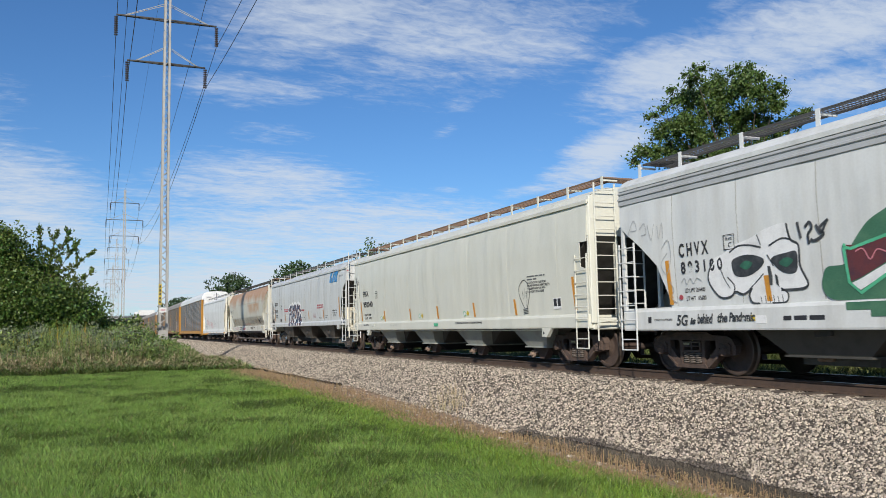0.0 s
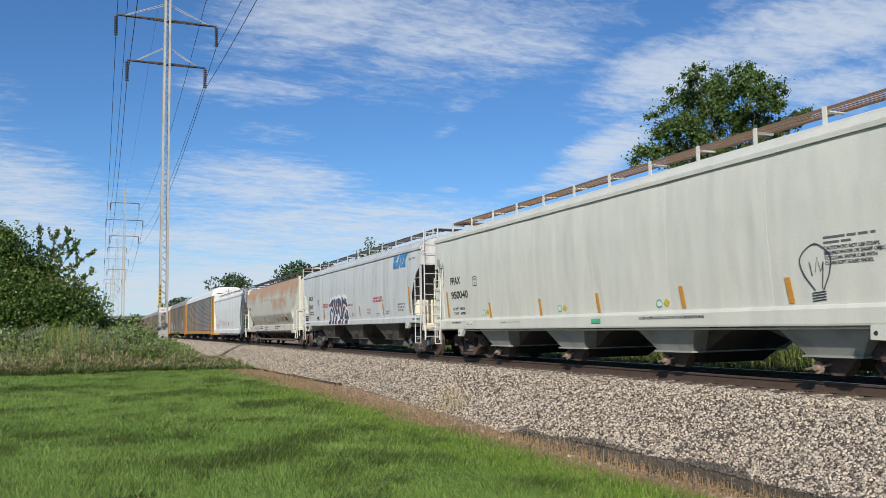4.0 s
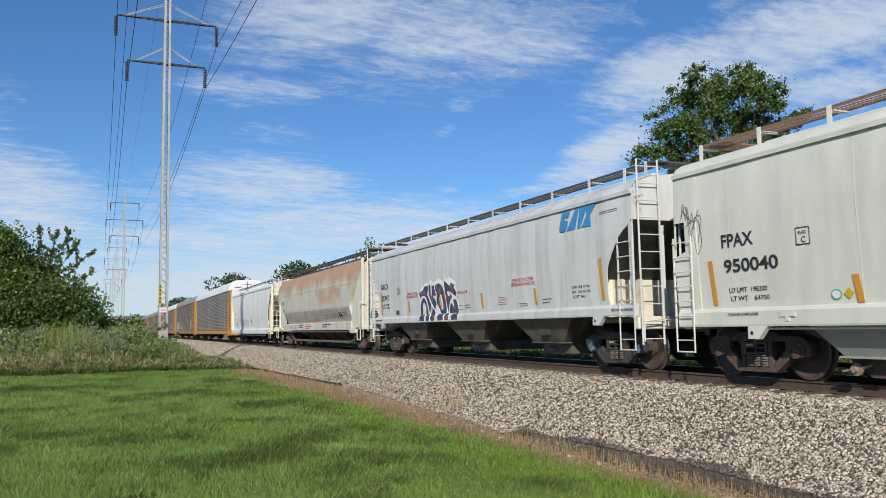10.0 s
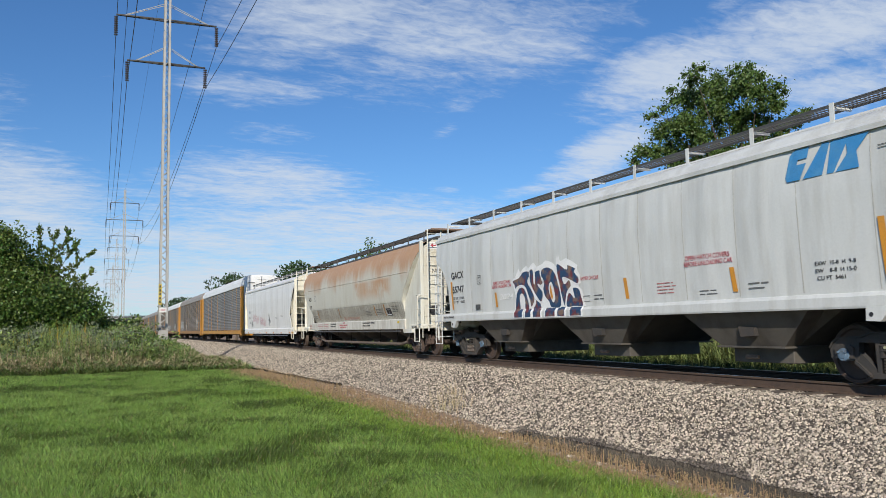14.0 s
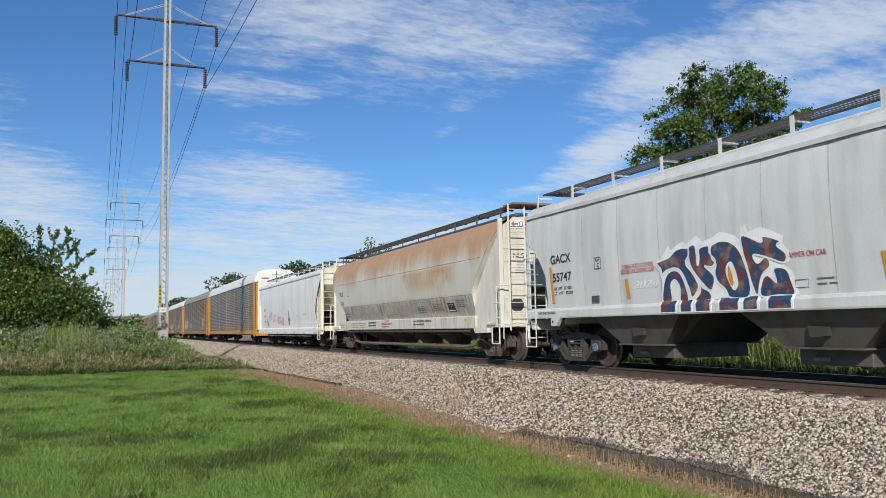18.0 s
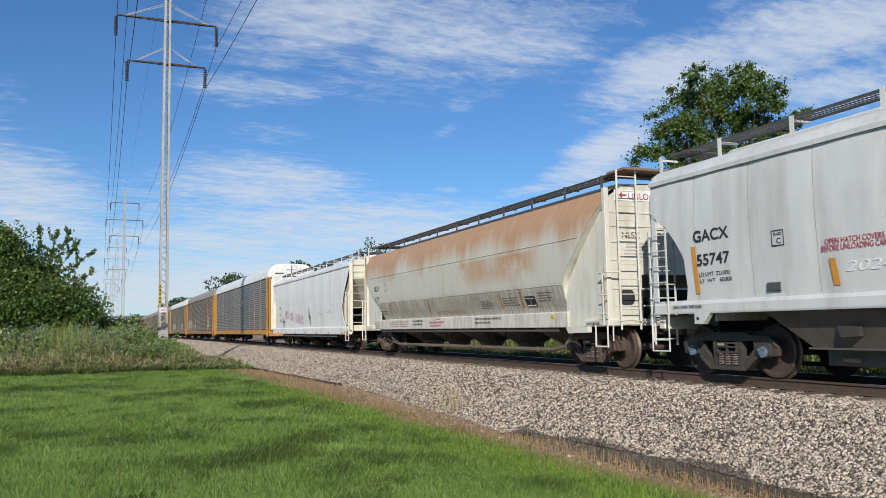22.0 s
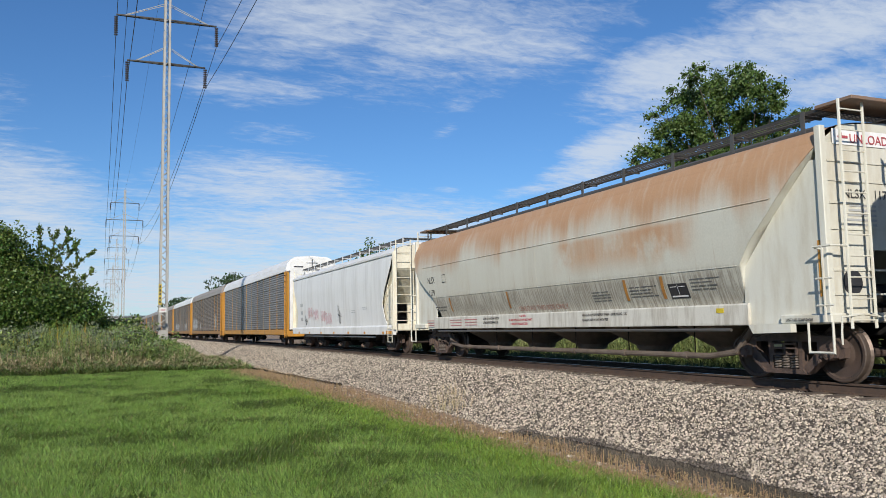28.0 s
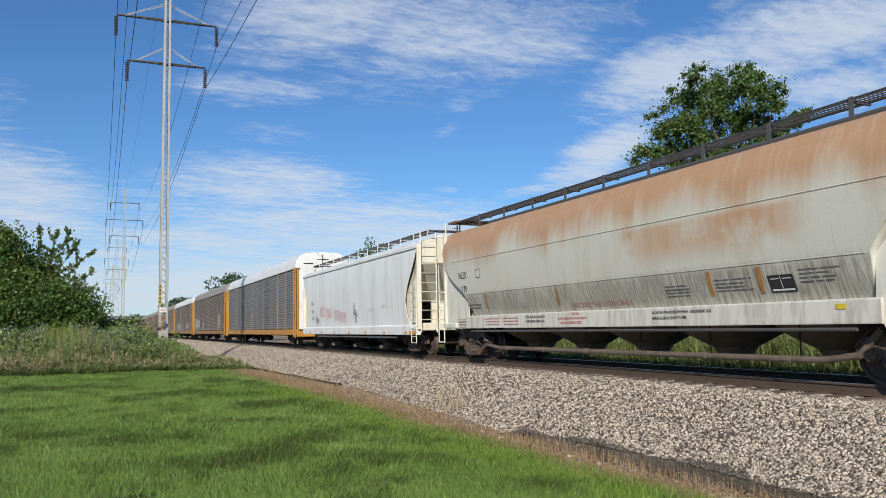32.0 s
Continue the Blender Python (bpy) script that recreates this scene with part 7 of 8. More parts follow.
def bough_tree():
    """A lean tree whose long boughs arch out over the shrubs."""
    rg = np.random.default_rng(31)
    t = new("shrub_tree")
    t.location = (-3.2, 46.6, -0.7)
    tagged(t, "lean shrub tree with arching leafy boughs", "tree")
    g, v, f = Geo(), [], []
    g.tube((0, 0, 0), (0.2, 0, 2.6), 0.08, 8, 0.06, False).tube((0.2, 0, 2.6), (0.5, 0, 4.6), 0.06, 8, 0.04, False)
    for (x, z, yy, root) in ((0.0, 7.35, 0.1, 4.2), (0.85, 7.05, -0.2, 4.0), (1.5, 7.15, 0.2, 4.4), (1.9, 6.45, -0.3, 3.8), (2.55, 6.05, 0.1, 3.4), (2.75, 5.0, -0.2, 2.9), (2.6, 4.0, 0.2, 2.3)):
        p0 = np.array((0.15 + 0.07 * root, 0, root * 0.95))
        p2 = np.array((x, yy, z))
        p1 = (p0 + p2) / 2 + np.array((-0.15, 0, 0.35))
        pts = [(1 - u) ** 2 * p0 + 2 * u * (1 - u) * p1 + u * u * p2 for u in np.linspace(0, 1, 9)]
        for k in range(8):
            g.tube(pts[k], pts[k + 1], 0.03 * (1 - 0.1 * k), 5, 0.03 * (1 - 0.1 * (k + 1)), False)
        way = (p2 - p0) / np.linalg.norm(p2 - p0)
        twigs = [(pts[k], pts[k] + (way * 0.55 + rg.normal(size=3) * 0.38) * (0.9 - 0.06 * k)) for k in (2, 3, 4, 5, 6, 7) for _ in range(2)] + [(pts[5], pts[8])]
        for m0, m1 in twigs:
            g.tube(m0, m1, 0.010, 4, 0.004, False)
        for _ in range(430):
            m0, m1 = twigs[rg.integers(len(twigs))]
            q = m0 + (m1 - m0) * (0.15 + 0.9 * rg.random()) + rg.normal(size=3) * 0.045
            a = (m1 - m0) / (np.linalg.norm(m1 - m0) + 1e-9) * 0.9 + rg.normal(size=3) * 0.45
            a /= np.linalg.norm(a)
            b = np.cross(a, rg.normal(size=3))
            b /= np.linalg.norm(b) + 1e-9
            s = 0.14 * (0.6 + 0.7 * rg.random())
            i = len(v)
            v += [tuple(q - a * s * 0.6), tuple(q + b * s * 0.26), tuple(q + a * s * 0.8), tuple(q - b * s * 0.26)]
            f.append((i, i + 1, i + 2, i + 3))
    part("trunk", g, M["bark"], t, "", True)
    part("crown", fast_mesh("crown", v, f, M["leaf_dark"]), M["leaf_dark"], t)


def poplar_tree():
    """A broad open crown: lobes of leaf clumps on limbs, with gaps of sky between. u runs across the crown, h upwards."""
    rg = np.random.default_rng(15)
    t = new("poplar_tree")
    t.location = (28.4, 30.0, -0.8)
    tagged(t, "full green poplar tree standing behind the track", "tree")
    across, deep = np.array((0.726, -0.687, 0)), np.array((0.687, 0.726, 0))
    at = lambda u, h, d=0.0: across * u + deep * d + np.array((0, 0, h))
    fork = at(0.0, 7.4)
    g = Geo().tube((0, 0, 0), tuple(at(0.1, 4.0)), 0.27, 10, 0.22, False).tube(tuple(at(0.1, 4.0)), tuple(fork), 0.22, 10, 0.16, False)
    lobes = ((-4.21, 10.44, 0.8), (-3.21, 11.22, 0.91), (-3.35, 12.4, 0.86), (-2.65, 13.28, 0.72), (-2.09, 11.76, 1.0), (-1.47, 13.57, 0.92), (-1.39, 12.4, 1.0), (-0.82, 14.29, 0.64), (-0.51, 13.16, 0.81), (-1.15, 10.81, 0.99), (0.32, 13.91, 0.81), (0.68, 14.38, 0.49), (1.06, 13.25, 0.92), (1.16, 12.17, 0.8), (1.79, 12.54, 0.69), (-0.12, 10.42, 0.85), (1.02, 11.06, 0.8), (2.14, 11.55, 0.63), (2.69, 11.6, 0.49), (3.1, 11.81, 0.31), (-1.79, 13.9, 0.52), (-0.2, 12.0, 0.75), (0.45, 11.6, 0.8), (-2.9, 10.2, 0.9), (-2.0, 9.6, 1.0), (-0.6, 9.4, 1.0), (0.7, 9.6, 1.0), (1.9, 10.3, 0.8))
    cs = []
    for k, (u, h, r) in enumerate(lobes):
        c = at(u * 0.97, h - 0.45, rg.normal() * 0.9)
        mid = fork * 0.45 + c * 0.55 + np.array((0, 0, -0.25))
        g.tube(tuple(fork), tuple(mid), 0.045, 6, 0.028, False).tube(tuple(mid), tuple(c), 0.028, 6, 0.01, False)
        for _ in range(12):
            o = rg.normal(size=3)
            o /= np.linalg.norm(o)
            p = c + o * r * (0.3 + 0.9 * rg.random())
            g.tube(tuple(c), tuple(p), 0.010, 4, 0.004, False)
            cs.append((p[0], p[1], p[2], r * (0.30 + 0.35 * rg.random())))
    v, f = leaf_cloud(rg, cs, 60000, 0.105, 1, 0.85, True)
    part("trunk", g, M["bark"], t, "", True)
    part("crown", fast_mesh("crown", v, f, M["leaf"]), M["leaf"], t)


def build_trees():
    poplar_tree()
    tree("young_tree", (19.2, 60.0, -0.8), 8.9, 1.7, 8, 1300, 0.13, M["leaf"], "sparse young tree behind the train", 13, 0.45, 0.5, 0.08)
    tree("broadleaf_tree", (21.5, 92.0, -0.8), 9.6, 3.0, 11, 6000, 0.28, M["leaf_far"], "rounded green tree beyond the train", 12, 1.3, 0.3)
    tree("broadleaf_tree", (19.6, 132.0, -0.8), 10.0, 3.2, 12, 6000, 0.32, M["leaf_far"], "rounded green tree beyond the train", 12, 1.4, 0.3)
    # shrubby trees by the lawn
    for (x, y, h, sp, n, sd) in ((-5.4, 47.0, 7.2, 2.0, 16000, 21), (-3.6, 47.5, 5.7, 1.4, 13000, 22), (-8.0, 49.0, 8.0, 2.6, 6000, 23), (-2.1, 47.0, 4.0, 1.0, 8000, 24), (-4.4, 45.3, 4.6, 1.5, 12000, 25), (-2.6, 45.0, 3.6, 1.2, 9000, 26), (-1.3, 46.3, 3.4, 0.8, 5000, 27), (-12.0, 50.0, 8.0, 2.6, 4000, 28), (-5.0, 46.4, 7.3, 1.0, 5000, 29)):
        tree("shrub_tree", (x, y, -0.7), h, sp, sd, int(n * 1.9), 0.108, M["leaf_dark"], "dark green bushy tree at the lawn's far edge", 16, 0.95, 0.08, 0.10)
    bough_tree()
    # far woods
    rg = np.random.default_rng(4)
    v, f = [], []
    for i in range(40):
        if i < 12:
            y, x, hh = 205 + 22 * rg.random(), 15.5 + 6.5 * rg.random(), 7.5 + 3.0 * rg.random()
        else:
            y, x, hh = 310 + 100 * rg.random(), 17 + 60 * rg.random(), 7.0 + 2.5 * rg.random()
        cs = [(x + rg.normal() * 2.2, y + rg.normal() * 2.2, -1 + hh * (0.25 + 0.7 * rg.random()), 1.9) for _ in range(10)]
        a, b = leaf_cloud(rg, cs, 700, 0.55, 1)
        k = len(v)
        v += a
        f += [tuple(k + q for q in w) for w in b]
    tagged(new("far_wood", fast_mesh("far_wood", v, f, M["leaf_far"])), "line of distant green trees beyond the train", "trees", kind="stuff")


def stems(rg, n, xr, yr, h0, h1, material_leaf, leaf, per, width=0.006, droop=0.5, slim=0.17):
    """Upright stalks with narrow leaves."""
    v, f = [], []
    for _ in range(n):
        x, y = rg.uniform(*xr), rg.uniform(*yr)
        z = ground_z(x, y) - 0.03
        h = rg.uniform(h0, h1) * (0.75 + 0.5 * noise.noise((x * 0.35, y * 0.35, 5.0)) + 0.25) * (max(0.3, min(1.0, (5.4 - x) / 3.6)) * max(0.25, min(1.0, (y - 33.6) / 5.0 + 0.5 * noise.noise((x * 0.9, y * 0.9, 2.0)))) if x < 6 and y > 33 else 1.0)
        lx, ly = rg.normal(0, 0.12) * h, rg.normal(0, 0.12) * h
        k = len(v)
        w = width * (1 + 0.5 * rg.random())
        v += [(x - w, y, z), (x + w, y, z), (x + lx + w * 0.4, y + ly, z + h), (x + lx - w * 0.4, y + ly, z + h)]
        f.append((k, k + 1, k + 2, k + 3))
        for j in range(per):
            t = 0.15 + 0.85 * (j + rg.random()) / per
            a = rg.random() * 6.283
            px, py, pz = x + lx * t, y + ly * t, z + h * t
            s = leaf * (0.6 + 0.8 * rg.random()) * (1.2 - 0.6 * t)
            dx, dy, dz = math.cos(a) * s, math.sin(a) * s, s * rg.uniform(-droop, 0.9)
            ox, oy = -math.sin(a) * s * slim, math.cos(a) * s * slim
            k = len(v)
            v += [(px, py, pz), (px + dx * 0.5 + ox, py + dy * 0.5 + oy, pz + dz * 0.65), (px + dx, py + dy, pz + dz * 0.8), (px + dx * 0.5 - ox, py + dy * 0.5 - oy, pz + dz * 0.65)]
            f.append((k, k + 1, k + 2, k + 3))
    return v, f


def build_weeds():
    rg = np.random.default_rng(77)

    def patch(name, label, n, xr, yr, h0, h1, m, leaf, per, width=0.007, droop=0.5, slim=0.17):
        v, f = stems(rg, n, xr, yr, h0, h1, m, leaf, per, width, droop, slim)
        tagged(new(name, fast_mesh(name, v, f, m)), label, "weeds", kind="stuff")

    def bushes(name, label, n, xr, yr, r0, r1, h, m, leaf, per):
        v, f = [], []
        for _ in range(n):
            x, y, r = rg.uniform(*xr), rg.uniform(*yr), rg.uniform(r0, r1)
            hh = h * rg.uniform(0.7, 1.15) * max(0.35, min(1.0, (4.9 - x) / 3.0)) * max(0.2, min(1.0, (y - 34.6) / 6.5))
            gz = ground_z(x, y)
            cs = [(x + rg.normal() * r * 0.5, y + rg.normal() * r * 0.5, gz + hh * rg.uniform(0.25, 0.95), r * rg.uniform(0.35, 0.6)) for _ in range(7)]
            a, b = leaf_cloud(rg, cs, per, leaf, 1, 0.9)
            k = len(v)
            v += a
            f += [tuple(k + q for q in w) for w in b]
        tagged(new(name, fast_mesh(name, v, f, m)), label, "weeds", kind="stuff")

    bushes("weed_bank", "bushy green goldenrod and weeds along the lawn", 270, (-6.8, 4.0), (37.8, 45.5), 0.3, 0.75, 1.75, M["weed"], 0.085, 170)
    bushes("weed_bank", "grey-green mugwort clumps among the weeds", 110, (-6.5, 2.0), (38.2, 44.5), 0.35, 0.7, 1.9, M["weed_grey"], 0.08, 260)
    bushes("vine_bank", "pale green vines trailing over the bank", 60, (-2.6, 1.7), (46.5, 52), 0.6, 0.9, 2.2, M["weed"], 0.15, 200)
    patch("weed_stalks", "upright weed stalks in the bank", 3200, (-7, 4.0), (37.5, 45), 0.9, 1.75, M["weed"], 0.12, 16)
    patch("dry_grass", "tawny dry grass between lawn and weeds", 4600, (-7, 5.6), (34.8, 43.5), 0.35, 1.15, M["weed_dry"], 0.36, 7, 0.006, -0.3, 0.045)
    patch("rough_grass", "uneven green grass between lawn and weeds", 4800, (-7, 5.8), (34.3, 42.5), 0.3, 1.05, M["weed"], 0.36, 8, 0.006, -0.3, 0.05)
    patch("dry_grass", "tawny seed heads standing over the weeds", 900, (-1.0, 4.6), (38, 45), 0.9, 1.5, M["weed_dry"], 0.14, 14)
    patch("goldenrod", "yellow goldenrod blooms among the weeds", 240, (-10, 0.5), (39, 43), 1.3, 1.75, M["goldenrod"], 0.08, 24)
    patch("tall_grass", "rough green grass behind the track", 15000, (17.3, 20.5), (8, 66), 1.15, 1.9, M["weed_lush"], 0.5, 7, 0.01, -0.4, 0.04)
    # added low grass; its dark leaf colour deepens the train's shade
    patch("verge_grass", "low grass behind the track, coloured dark for the train's shade", 9000, (15.4, 17.1), (6, 70), 0.62, 0.80, M["leaf_far"], 0.3, 5, 0.01, -0.4, 0.06)
    patch("reed_grass", "straw-coloured grass behind the track", 4500, (18.0, 22), (8, 80), 1.6, 2.3, M["weed_dry"], 0.4, 6, 0.008, -0.4, 0.05)
    patch("dead_reeds", "dead straw stalks standing along the water", 420, (6.25, 6.85), (6, 12.5), 0.06, 0.17, M["blade_dry"], 0.03, 2, 0.003)
    patch("ditch_weeds", "short straw-coloured weeds on the ditch bank", 5000, (4.9, 6.4), (4, 36), 0.04, 0.22, M["blade_dry"], 0.05, 4, 0.003)


def spread_field(fn, x, y, nx, ny):
    """fn(x, y) read off a lattice that covers the points, with straight interpolation."""
    x0, x1, y0, y1 = x.min(), x.max(), y.min(), y.max()
    tab = np.array([[fn(x0 + (x1 - x0) * i / nx, y0 + (y1 - y0) * j / ny) for j in range(ny + 1)] for i in range(nx + 1)])
    u, v = (x - x0) / (x1 - x0) * nx, (y - y0) / (y1 - y0) * ny
    i, j = np.minimum(u.astype(int), nx - 1), np.minimum(v.astype(int), ny - 1)
    u, v = u - i, v - j
    return (tab[i, j] * (1 - u) + tab[i + 1, j] * u) * (1 - v) + (tab[i, j + 1] * (1 - u) + tab[i + 1, j + 1] * u) * v


def build_lawn():
    rg = np.random.default_rng(3)
    n = 620000
    # denser towards the camera, so that blades keep a like size in view
    y = 4.6 * (36.5 / 4.6) ** rg.random(n)
    x = rg.uniform(-1, 1, n)
    left, right = -0.12 * y - 1.2, np.full(n, 5.6)
    ly = np.linspace(4, 37, 400)
    edge = np.interp(y, ly, [0.35 * noise.noise((float(q) * 0.35, 0, 0)) + 0.25 * noise.noise((float(q) * 1.7, 4, 0)) for q in ly])
    x = left + (right - left) * (x + 1) / 2
    rim = np.interp(y, [q[0] for q in LAWN_EDGE], [q[1] for q in LAWN_EDGE])
    dry = rg.random(n) < np.clip((x - rim - 0.05 - edge) / 1.0, 0.015, 0.92)
    keep = rg.random(n) > np.clip((x - rim - 0.35 - edge) / 0.55, 0, 0.75)
    x, y, dry, rim = x[keep], y[keep], dry[keep], rim[keep]
    n = len(x)
    tuft = spread_field(lambda p, q: noise.noise((p * 1.1, q * 0.8, 9.0)) + 0.6 * noise.noise((p * 4.5, q * 3.0, 2.0)), x, y, 130, 330)
    h = (0.024 + 0.040 * rg.random(n)) * (1 + 0.014 * y) * (1.15 + 0.75 * np.clip(tuft, -0.7, 1.0))
    w = (0.0021 + 0.0012 * rg.random(n)) * (0.6 + y / 9.5)
    a = rg.random(n) * 6.283
    lx, ly = (rg.normal(0, 0.55, n) + 0.8 * tuft) * h, (rg.normal(0, 0.55, n) - 0.3 * tuft) * h
    z = spread_field(ground_z, x, y, 120, 200) - 0.006
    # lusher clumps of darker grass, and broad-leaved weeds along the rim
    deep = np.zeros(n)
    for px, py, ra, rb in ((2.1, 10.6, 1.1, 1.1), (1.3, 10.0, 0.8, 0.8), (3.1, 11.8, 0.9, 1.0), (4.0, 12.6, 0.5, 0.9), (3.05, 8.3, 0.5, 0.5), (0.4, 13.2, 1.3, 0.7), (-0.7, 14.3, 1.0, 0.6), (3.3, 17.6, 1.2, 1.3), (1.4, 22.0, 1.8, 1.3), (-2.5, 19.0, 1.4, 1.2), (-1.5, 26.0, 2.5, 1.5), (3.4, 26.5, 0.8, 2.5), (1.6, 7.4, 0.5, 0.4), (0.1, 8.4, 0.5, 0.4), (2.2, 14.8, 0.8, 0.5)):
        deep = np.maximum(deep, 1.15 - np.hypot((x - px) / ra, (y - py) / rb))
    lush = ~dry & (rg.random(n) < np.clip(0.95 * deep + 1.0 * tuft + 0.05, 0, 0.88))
    rank = ~dry & ~lush & (x > rim - 0.9) & (rg.random(n) < np.clip((x - rim + 0.9) / 0.8, 0, 0.8)) & (y < 22)
    w[rank] *= 2.0
    cx, cy = np.cos(a) * w, np.sin(a) * w
    V = np.empty((n, 3, 3))
    V[:, 0] = np.stack([x - cx, y - cy, z], 1)
    V[:, 1] = np.stack([x + cx, y + cy, z], 1)
    V[:, 2] = np.stack([x + lx, y + ly, z + h], 1)
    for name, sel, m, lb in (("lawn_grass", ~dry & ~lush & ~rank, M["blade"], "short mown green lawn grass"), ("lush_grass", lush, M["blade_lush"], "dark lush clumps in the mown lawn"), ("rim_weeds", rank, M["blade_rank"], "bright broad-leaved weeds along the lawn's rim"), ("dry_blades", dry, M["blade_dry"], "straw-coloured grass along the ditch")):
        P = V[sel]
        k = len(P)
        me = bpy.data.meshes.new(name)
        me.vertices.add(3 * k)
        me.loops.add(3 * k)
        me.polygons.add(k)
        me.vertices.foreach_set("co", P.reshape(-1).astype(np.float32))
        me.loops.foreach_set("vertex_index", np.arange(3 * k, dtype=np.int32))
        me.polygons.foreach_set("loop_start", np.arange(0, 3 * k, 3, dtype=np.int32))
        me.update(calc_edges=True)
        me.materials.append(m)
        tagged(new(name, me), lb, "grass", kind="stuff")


# ---- overpass ----
def build_overpass():
    b = new("overpass")
    b.location = (0, 430, 0)
    tagged(b, "dark steel girder road bridge crossing the railway", "bridge")
    part("deck", Geo().box(-180, 120, -5.5, 5.5, 7.55, 8.0, 0.05), M["concrete"], b)
    for s in (-1, 1):
        part("girder", Geo().box(-180, 120, s * 4.6 - 0.2, s * 4.6 + 0.2, 6.2, 7.55, 0.03), M["bridge_steel"], b)
        part("parapet", Geo().box(-180, 120, s * 5.3 - 0.12, s * 5.3 + 0.12, 8.0, 8.75, 0.03), M["bridge_steel"], b)
        part("guard_rail", Geo().box(-180, 120, s * 5.3 - 0.04, s * 5.3 + 0.04, 9.0, 9.08), M["bridge_steel"], b)
    for x in (-60, -30, -4, 26, 56):
        part("pier", Geo().box(x - 0.9, x + 0.9, -4.8, 4.8, -1.0, 6.2, 0.1), M["concrete"], b)


def box_truck():
    t = new("lorry")
    tagged(t, "white lorry with a pale box body driving over the bridge", "truck")
    part("cab", Geo().prism_y([(-4.9, 0.6), (-4.95, 1.6), (-4.5, 2.6), (-4.2, 2.9), (-2.9, 3.0), (-2.9, 0.6)], -1.15, 1.15), M["rack_white"], t)
    part("windscreen", Geo().prism_y([(-4.92, 1.75), (-4.52, 2.55), (-4.50, 2.52), (-4.88, 1.75)], -1.0, 1.0), M["ink"], t)
    part("box_body", Geo().box(-2.7, 4.9, -1.25, 1.25, 1.1, 3.7, 0.05), M["white_sill"], t)
    part("chassis", Geo().box(-4.6, 4.7, -0.5, 0.5, 0.6, 1.1), M["black_iron"], t)
    wheels = []
    for x in (-3.9, 2.2, 3.4):
        for s in (-1, 1):
            w = part("wheel", Geo().lathe([(-0.14, 0.25), (-0.15, 0.48), (0.15, 0.48), (0.14, 0.25)], n=16), M["black_iron"], t, at=pose(x, s * 1.05, 0.48, 0, 0, 90))
            wheels.append((w, x, s * 1.05))
    return t, wheels


def motions():
    step = [0.0 + 0.25 * i for i in range(129)]
    for car, s in CARS:
        walk(car, [(t, pose(TX, s - run(t), 0)) for t in [0.8 * i for i in range(41)]])
    for w, y in WHEELS:
        walk(w, [(t, Matrix.Translation((0, y, WHEEL_R)) @ Matrix.Rotation(run(t) / WHEEL_R, 4, "X")) for t in step])
    truck_ob, wheels = LORRY
    walk(truck_ob, [(0.0, pose(18.3, 428.0, 8.0)), (32.0, pose(18.3 - 6.3 * 32, 428.0, 8.0))])


build_ground()
BED = build_ballast()
TRACK = build_track()
build_train()
build_power_line()
build_trees()
build_weeds()
build_lawn()
build_overpass()
LORRY = box_truck()


# ---- ballast stones ----
def stone_shape(rg):
    t = (1 + 5 ** 0.5) / 2
    vs = np.array([(-1, t, 0), (1, t, 0), (-1, -t, 0), (1, -t, 0), (0, -1, t), (0, 1, t), (0, -1, -t), (0, 1, -t), (t, 0, -1), (t, 0, 1), (-t, 0, -1), (-t, 0, 1)]) / 1.9
    fs = [(0, 11, 5), (0, 5, 1), (0, 1, 7), (0, 7, 10), (0, 10, 11), (1, 5, 9), (5, 11, 4), (11, 10, 2), (10, 7, 6), (7, 1, 8), (3, 9, 4), (3, 4, 2), (3, 2, 6), (3, 6, 8), (3, 8, 9), (4, 9, 5), (2, 4, 11), (6, 2, 10), (8, 6, 7), (9, 8, 1)]
    vs = vs * (0.7 + 0.6 * rg.random((12, 1))) * np.array((1.0, 0.72, 0.5))
    return vs, fs


def block_shape(rg):
    """A coarser stone for the stretch further off."""
    vs = np.array([(x, y, z) for z in (-1, 1) for y in (-1, 1) for x in (-1, 1)]) * (0.45 + 0.4 * rg.random((8, 3))) * np.array((1.0, 0.8, 0.62))
    fs = [(0, 2, 3), (0, 3, 1), (4, 5, 7), (4, 7, 6), (0, 1, 5), (0, 5, 4), (2, 6, 7), (2, 7, 3), (0, 4, 6), (0, 6, 2), (1, 3, 7), (1, 7, 5)]
    return vs, fs


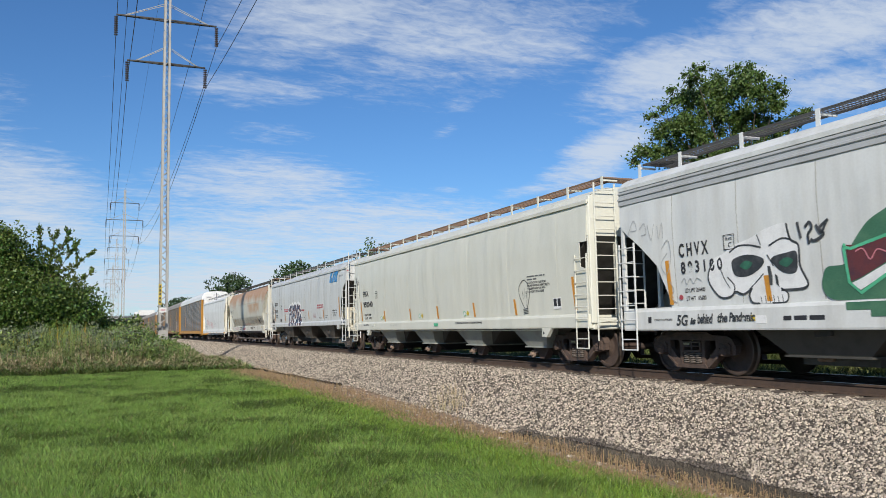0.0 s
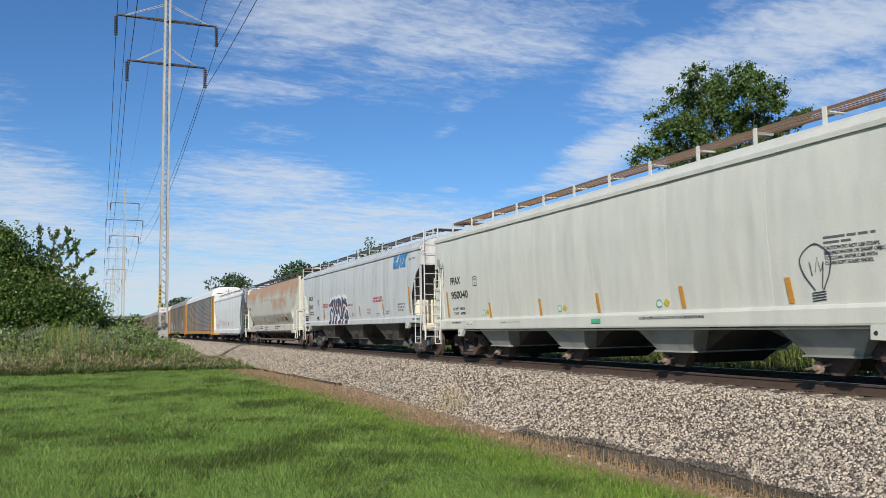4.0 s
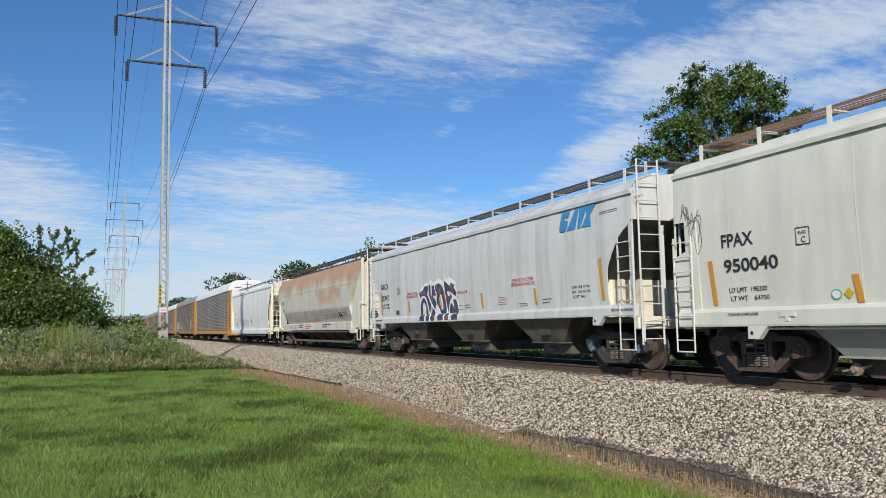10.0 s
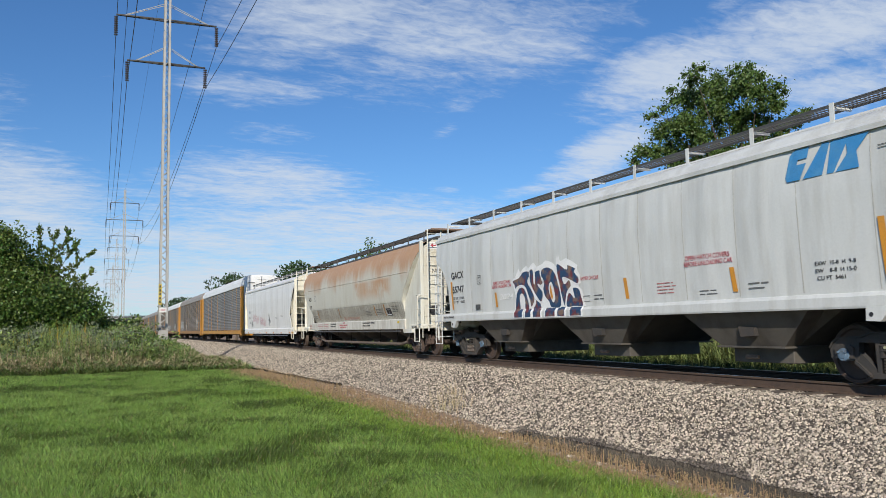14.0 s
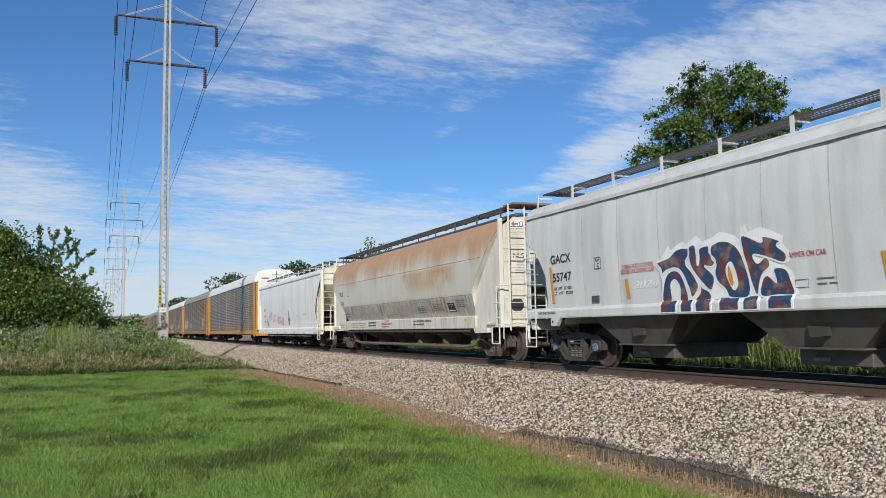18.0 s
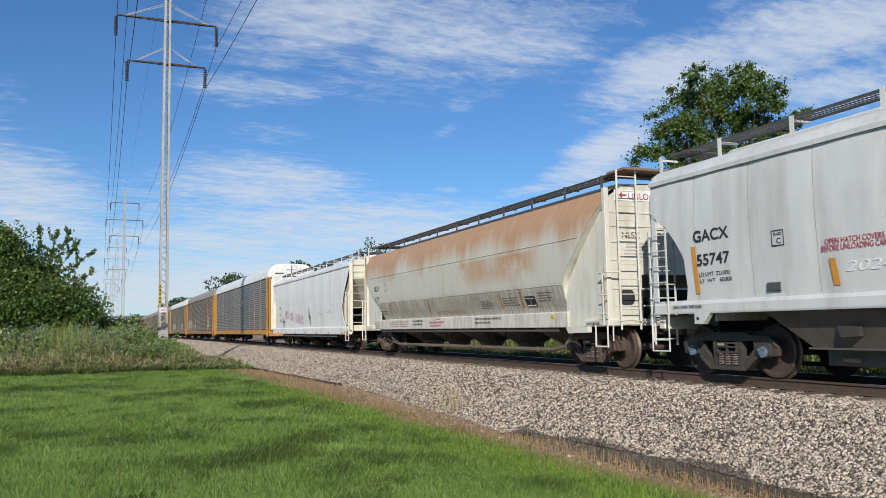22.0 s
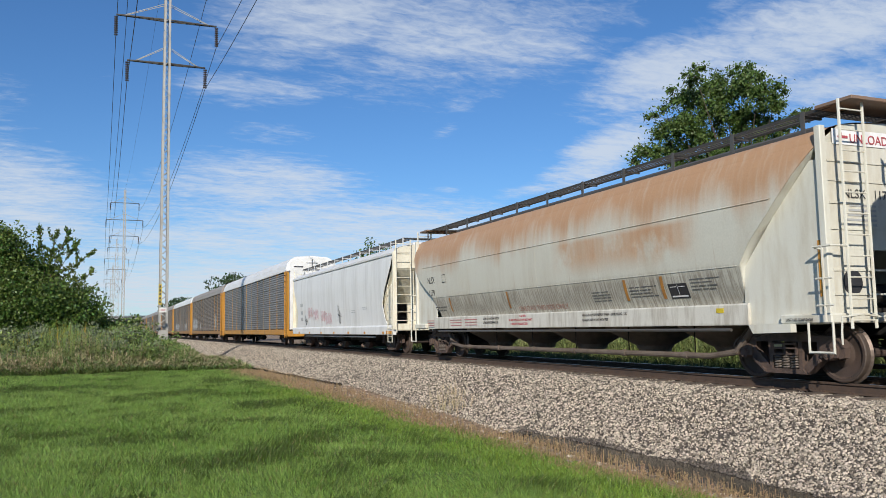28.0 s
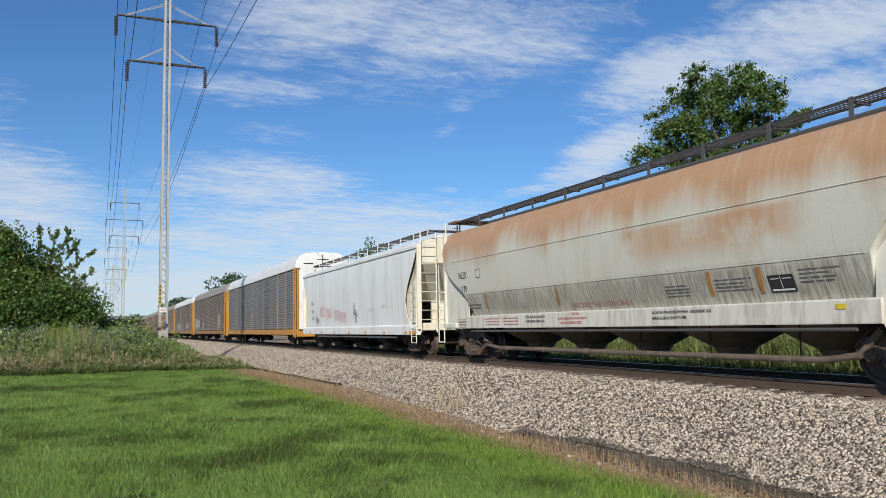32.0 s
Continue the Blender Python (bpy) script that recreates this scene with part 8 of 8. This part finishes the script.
def build_stones():
    rg = np.random.default_rng(9)
    kinds = [stone_shape(rg) for _ in range(8)]
    single = [fast_mesh("stone", [tuple(p) for p in v * 0.035], f, M["stone_one"]) for v, f in kinds]
    n = 135000
    y = 4.5 * (150 / 4.5) ** rg.random(n)
    x = TX - np.where(rg.random(n) < 0.985, rg.uniform(0.85, 4.35, n), 4.3 + 1.3 * rg.random(n) ** 1.4)
    V, F, count = [], [], 0
    rough = [block_shape(rg) for _ in range(8)]
    size = (0.0165 + 0.021 * rg.random(n) ** 1.5) * (0.76 + y / 85)
    z = np.array([max(ballast_z(p, q), ground_z(p, q) if p < 7.6 else -9) for p, q in zip(x.tolist(), y.tolist())]) + size * 0.25
    turn = rg.normal(size=(n, 4))
    turn /= np.linalg.norm(turn, axis=1, keepdims=True)
    a, b, c, d = turn.T
    R = np.stack([1 - 2 * (c * c + d * d), 2 * (b * c - a * d), 2 * (b * d + a * c), 2 * (b * c + a * d), 1 - 2 * (b * b + d * d), 2 * (c * d - a * b), 2 * (b * d - a * c), 2 * (c * d + a * b), 1 - 2 * (b * b + c * c)], 1).reshape(n, 3, 3)
    near = np.flatnonzero((x > 8.6) & (x < 9.9) & (y > 5.4) & (y < 8.5))[:300]
    for i in near:
        part("stone", single[i % 8], None, BED, at=Matrix.LocRotScale((x[i], y[i], z[i]), Matrix(R[i].tolist()).to_quaternion(), (size[i] / 0.035,) * 3))
    rest = np.ones(n, bool)
    rest[near] = False
    kind = np.arange(n) % 8
    for shapes, side in ((kinds, y <= 14), (rough, y > 14)):
        for k, (vs, fs) in enumerate(shapes):
            pick = np.flatnonzero(rest & side & (kind == k))
            pts = np.einsum("nij,vj->nvi", R[pick], vs) * size[pick, None, None] + np.stack([x, y, z], 1)[pick, None, :]
            F.append((np.arange(len(pick))[:, None, None] * len(vs) + np.array(fs)[None] + count).reshape(-1))
            V.append(pts.reshape(-1, 3))
            count += len(pick) * len(vs)
    P, I = np.concatenate(V), np.concatenate(F)
    me = bpy.data.meshes.new("loose_ballast")
    me.vertices.add(len(P))
    me.loops.add(len(I))
    me.polygons.add(len(I) // 3)
    me.vertices.foreach_set("co", P.reshape(-1).astype(np.float32))
    me.loops.foreach_set("vertex_index", I.astype(np.int32))
    me.polygons.foreach_set("loop_start", np.arange(0, len(I), 3, dtype=np.int32))
    me.update(calc_edges=True)
    me.materials.append(M["stone"])
    me.materials.append(M["stone_wet"])
    wet = (P[:, 0] < 7.95) & (P[:, 1] < 14) & (P[:, 2] < -0.965 + 0.03 * np.sin(P[:, 1] * 2.3))
    me.polygons.foreach_set("material_index", wet[I[::3]].astype(np.int32))
    ob = new("loose_ballast", me)
    tagged(ob, "loose pale and dark crushed stones", "gravel", kind="stuff")


def build_bits():
    """Small things on the bank: pale stones, a pipe end, dead stalks."""
    rg = np.random.default_rng(17)
    for k in range(90):
        y = 6 * (30 / 6) ** rg.random()
        x = 5.3 + 1.1 * rg.random()
        v, f = stone_shape(rg)
        me = fast_mesh("bank_stone", [tuple(p) for p in v * (0.02 + 0.07 * rg.random() ** 2)], f, M["stone_one"])
        ob = new("bank_stone", me)
        ob.location, ob.rotation_euler = (x, y, ground_z(x, y) + 0.01), (0, 0, rg.random() * 6)
        tagged(ob, "pale broken stone lying on the dirt bank", "stone", "stones on the bank")
    pipe = new("pipe_end", Geo().lathe([(-0.16, 0.05), (-0.16, 0.075), (0.16, 0.075), (0.16, 0.05)], n=16).mesh("pipe_end", M["black_iron"]))
    pipe.matrix_basis = pose(7.15, 13.1, ballast_z(7.15, 13.1) + 0.05, 0, 8, 30)
    tagged(pipe, "black drain pipe end at the foot of the ballast", "pipe")
    # thin black tube laid in place of the edge shadow at the ballast's foot
    line = curve_pts([(5.7, 41.5), (6.09, 35.95), (6.3, 30.9), (6.52, 27.25), (6.78, 24.4)], 8)
    hose = new("drain_hose", Geo().path([(x, y, max(ground_z(x, y), ballast_z(x, y)) + 0.05 + 0.02 * noise.noise((y, 0, 0))) for x, y in line], 0.042, 8).mesh("drain_hose", M["black_iron"]))
    tagged(hose, "thin black tube drawn as the edge shadow along the ballast's foot", "hose")
    v, f = stems(rg, 40, (7.2, 7.9), (17.0, 18.2), 0.25, 0.6, None, 0.06, 5, 0.004)
    v = [(a, b, c + 0.12) for a, b, c in v]
    tagged(new("dead_stalks", fast_mesh("dead_stalks", v, f, M["weed_dry"])), "dead brown stalks in the gravel", "weeds", kind="stuff")


build_stones()
build_bits()
motions()
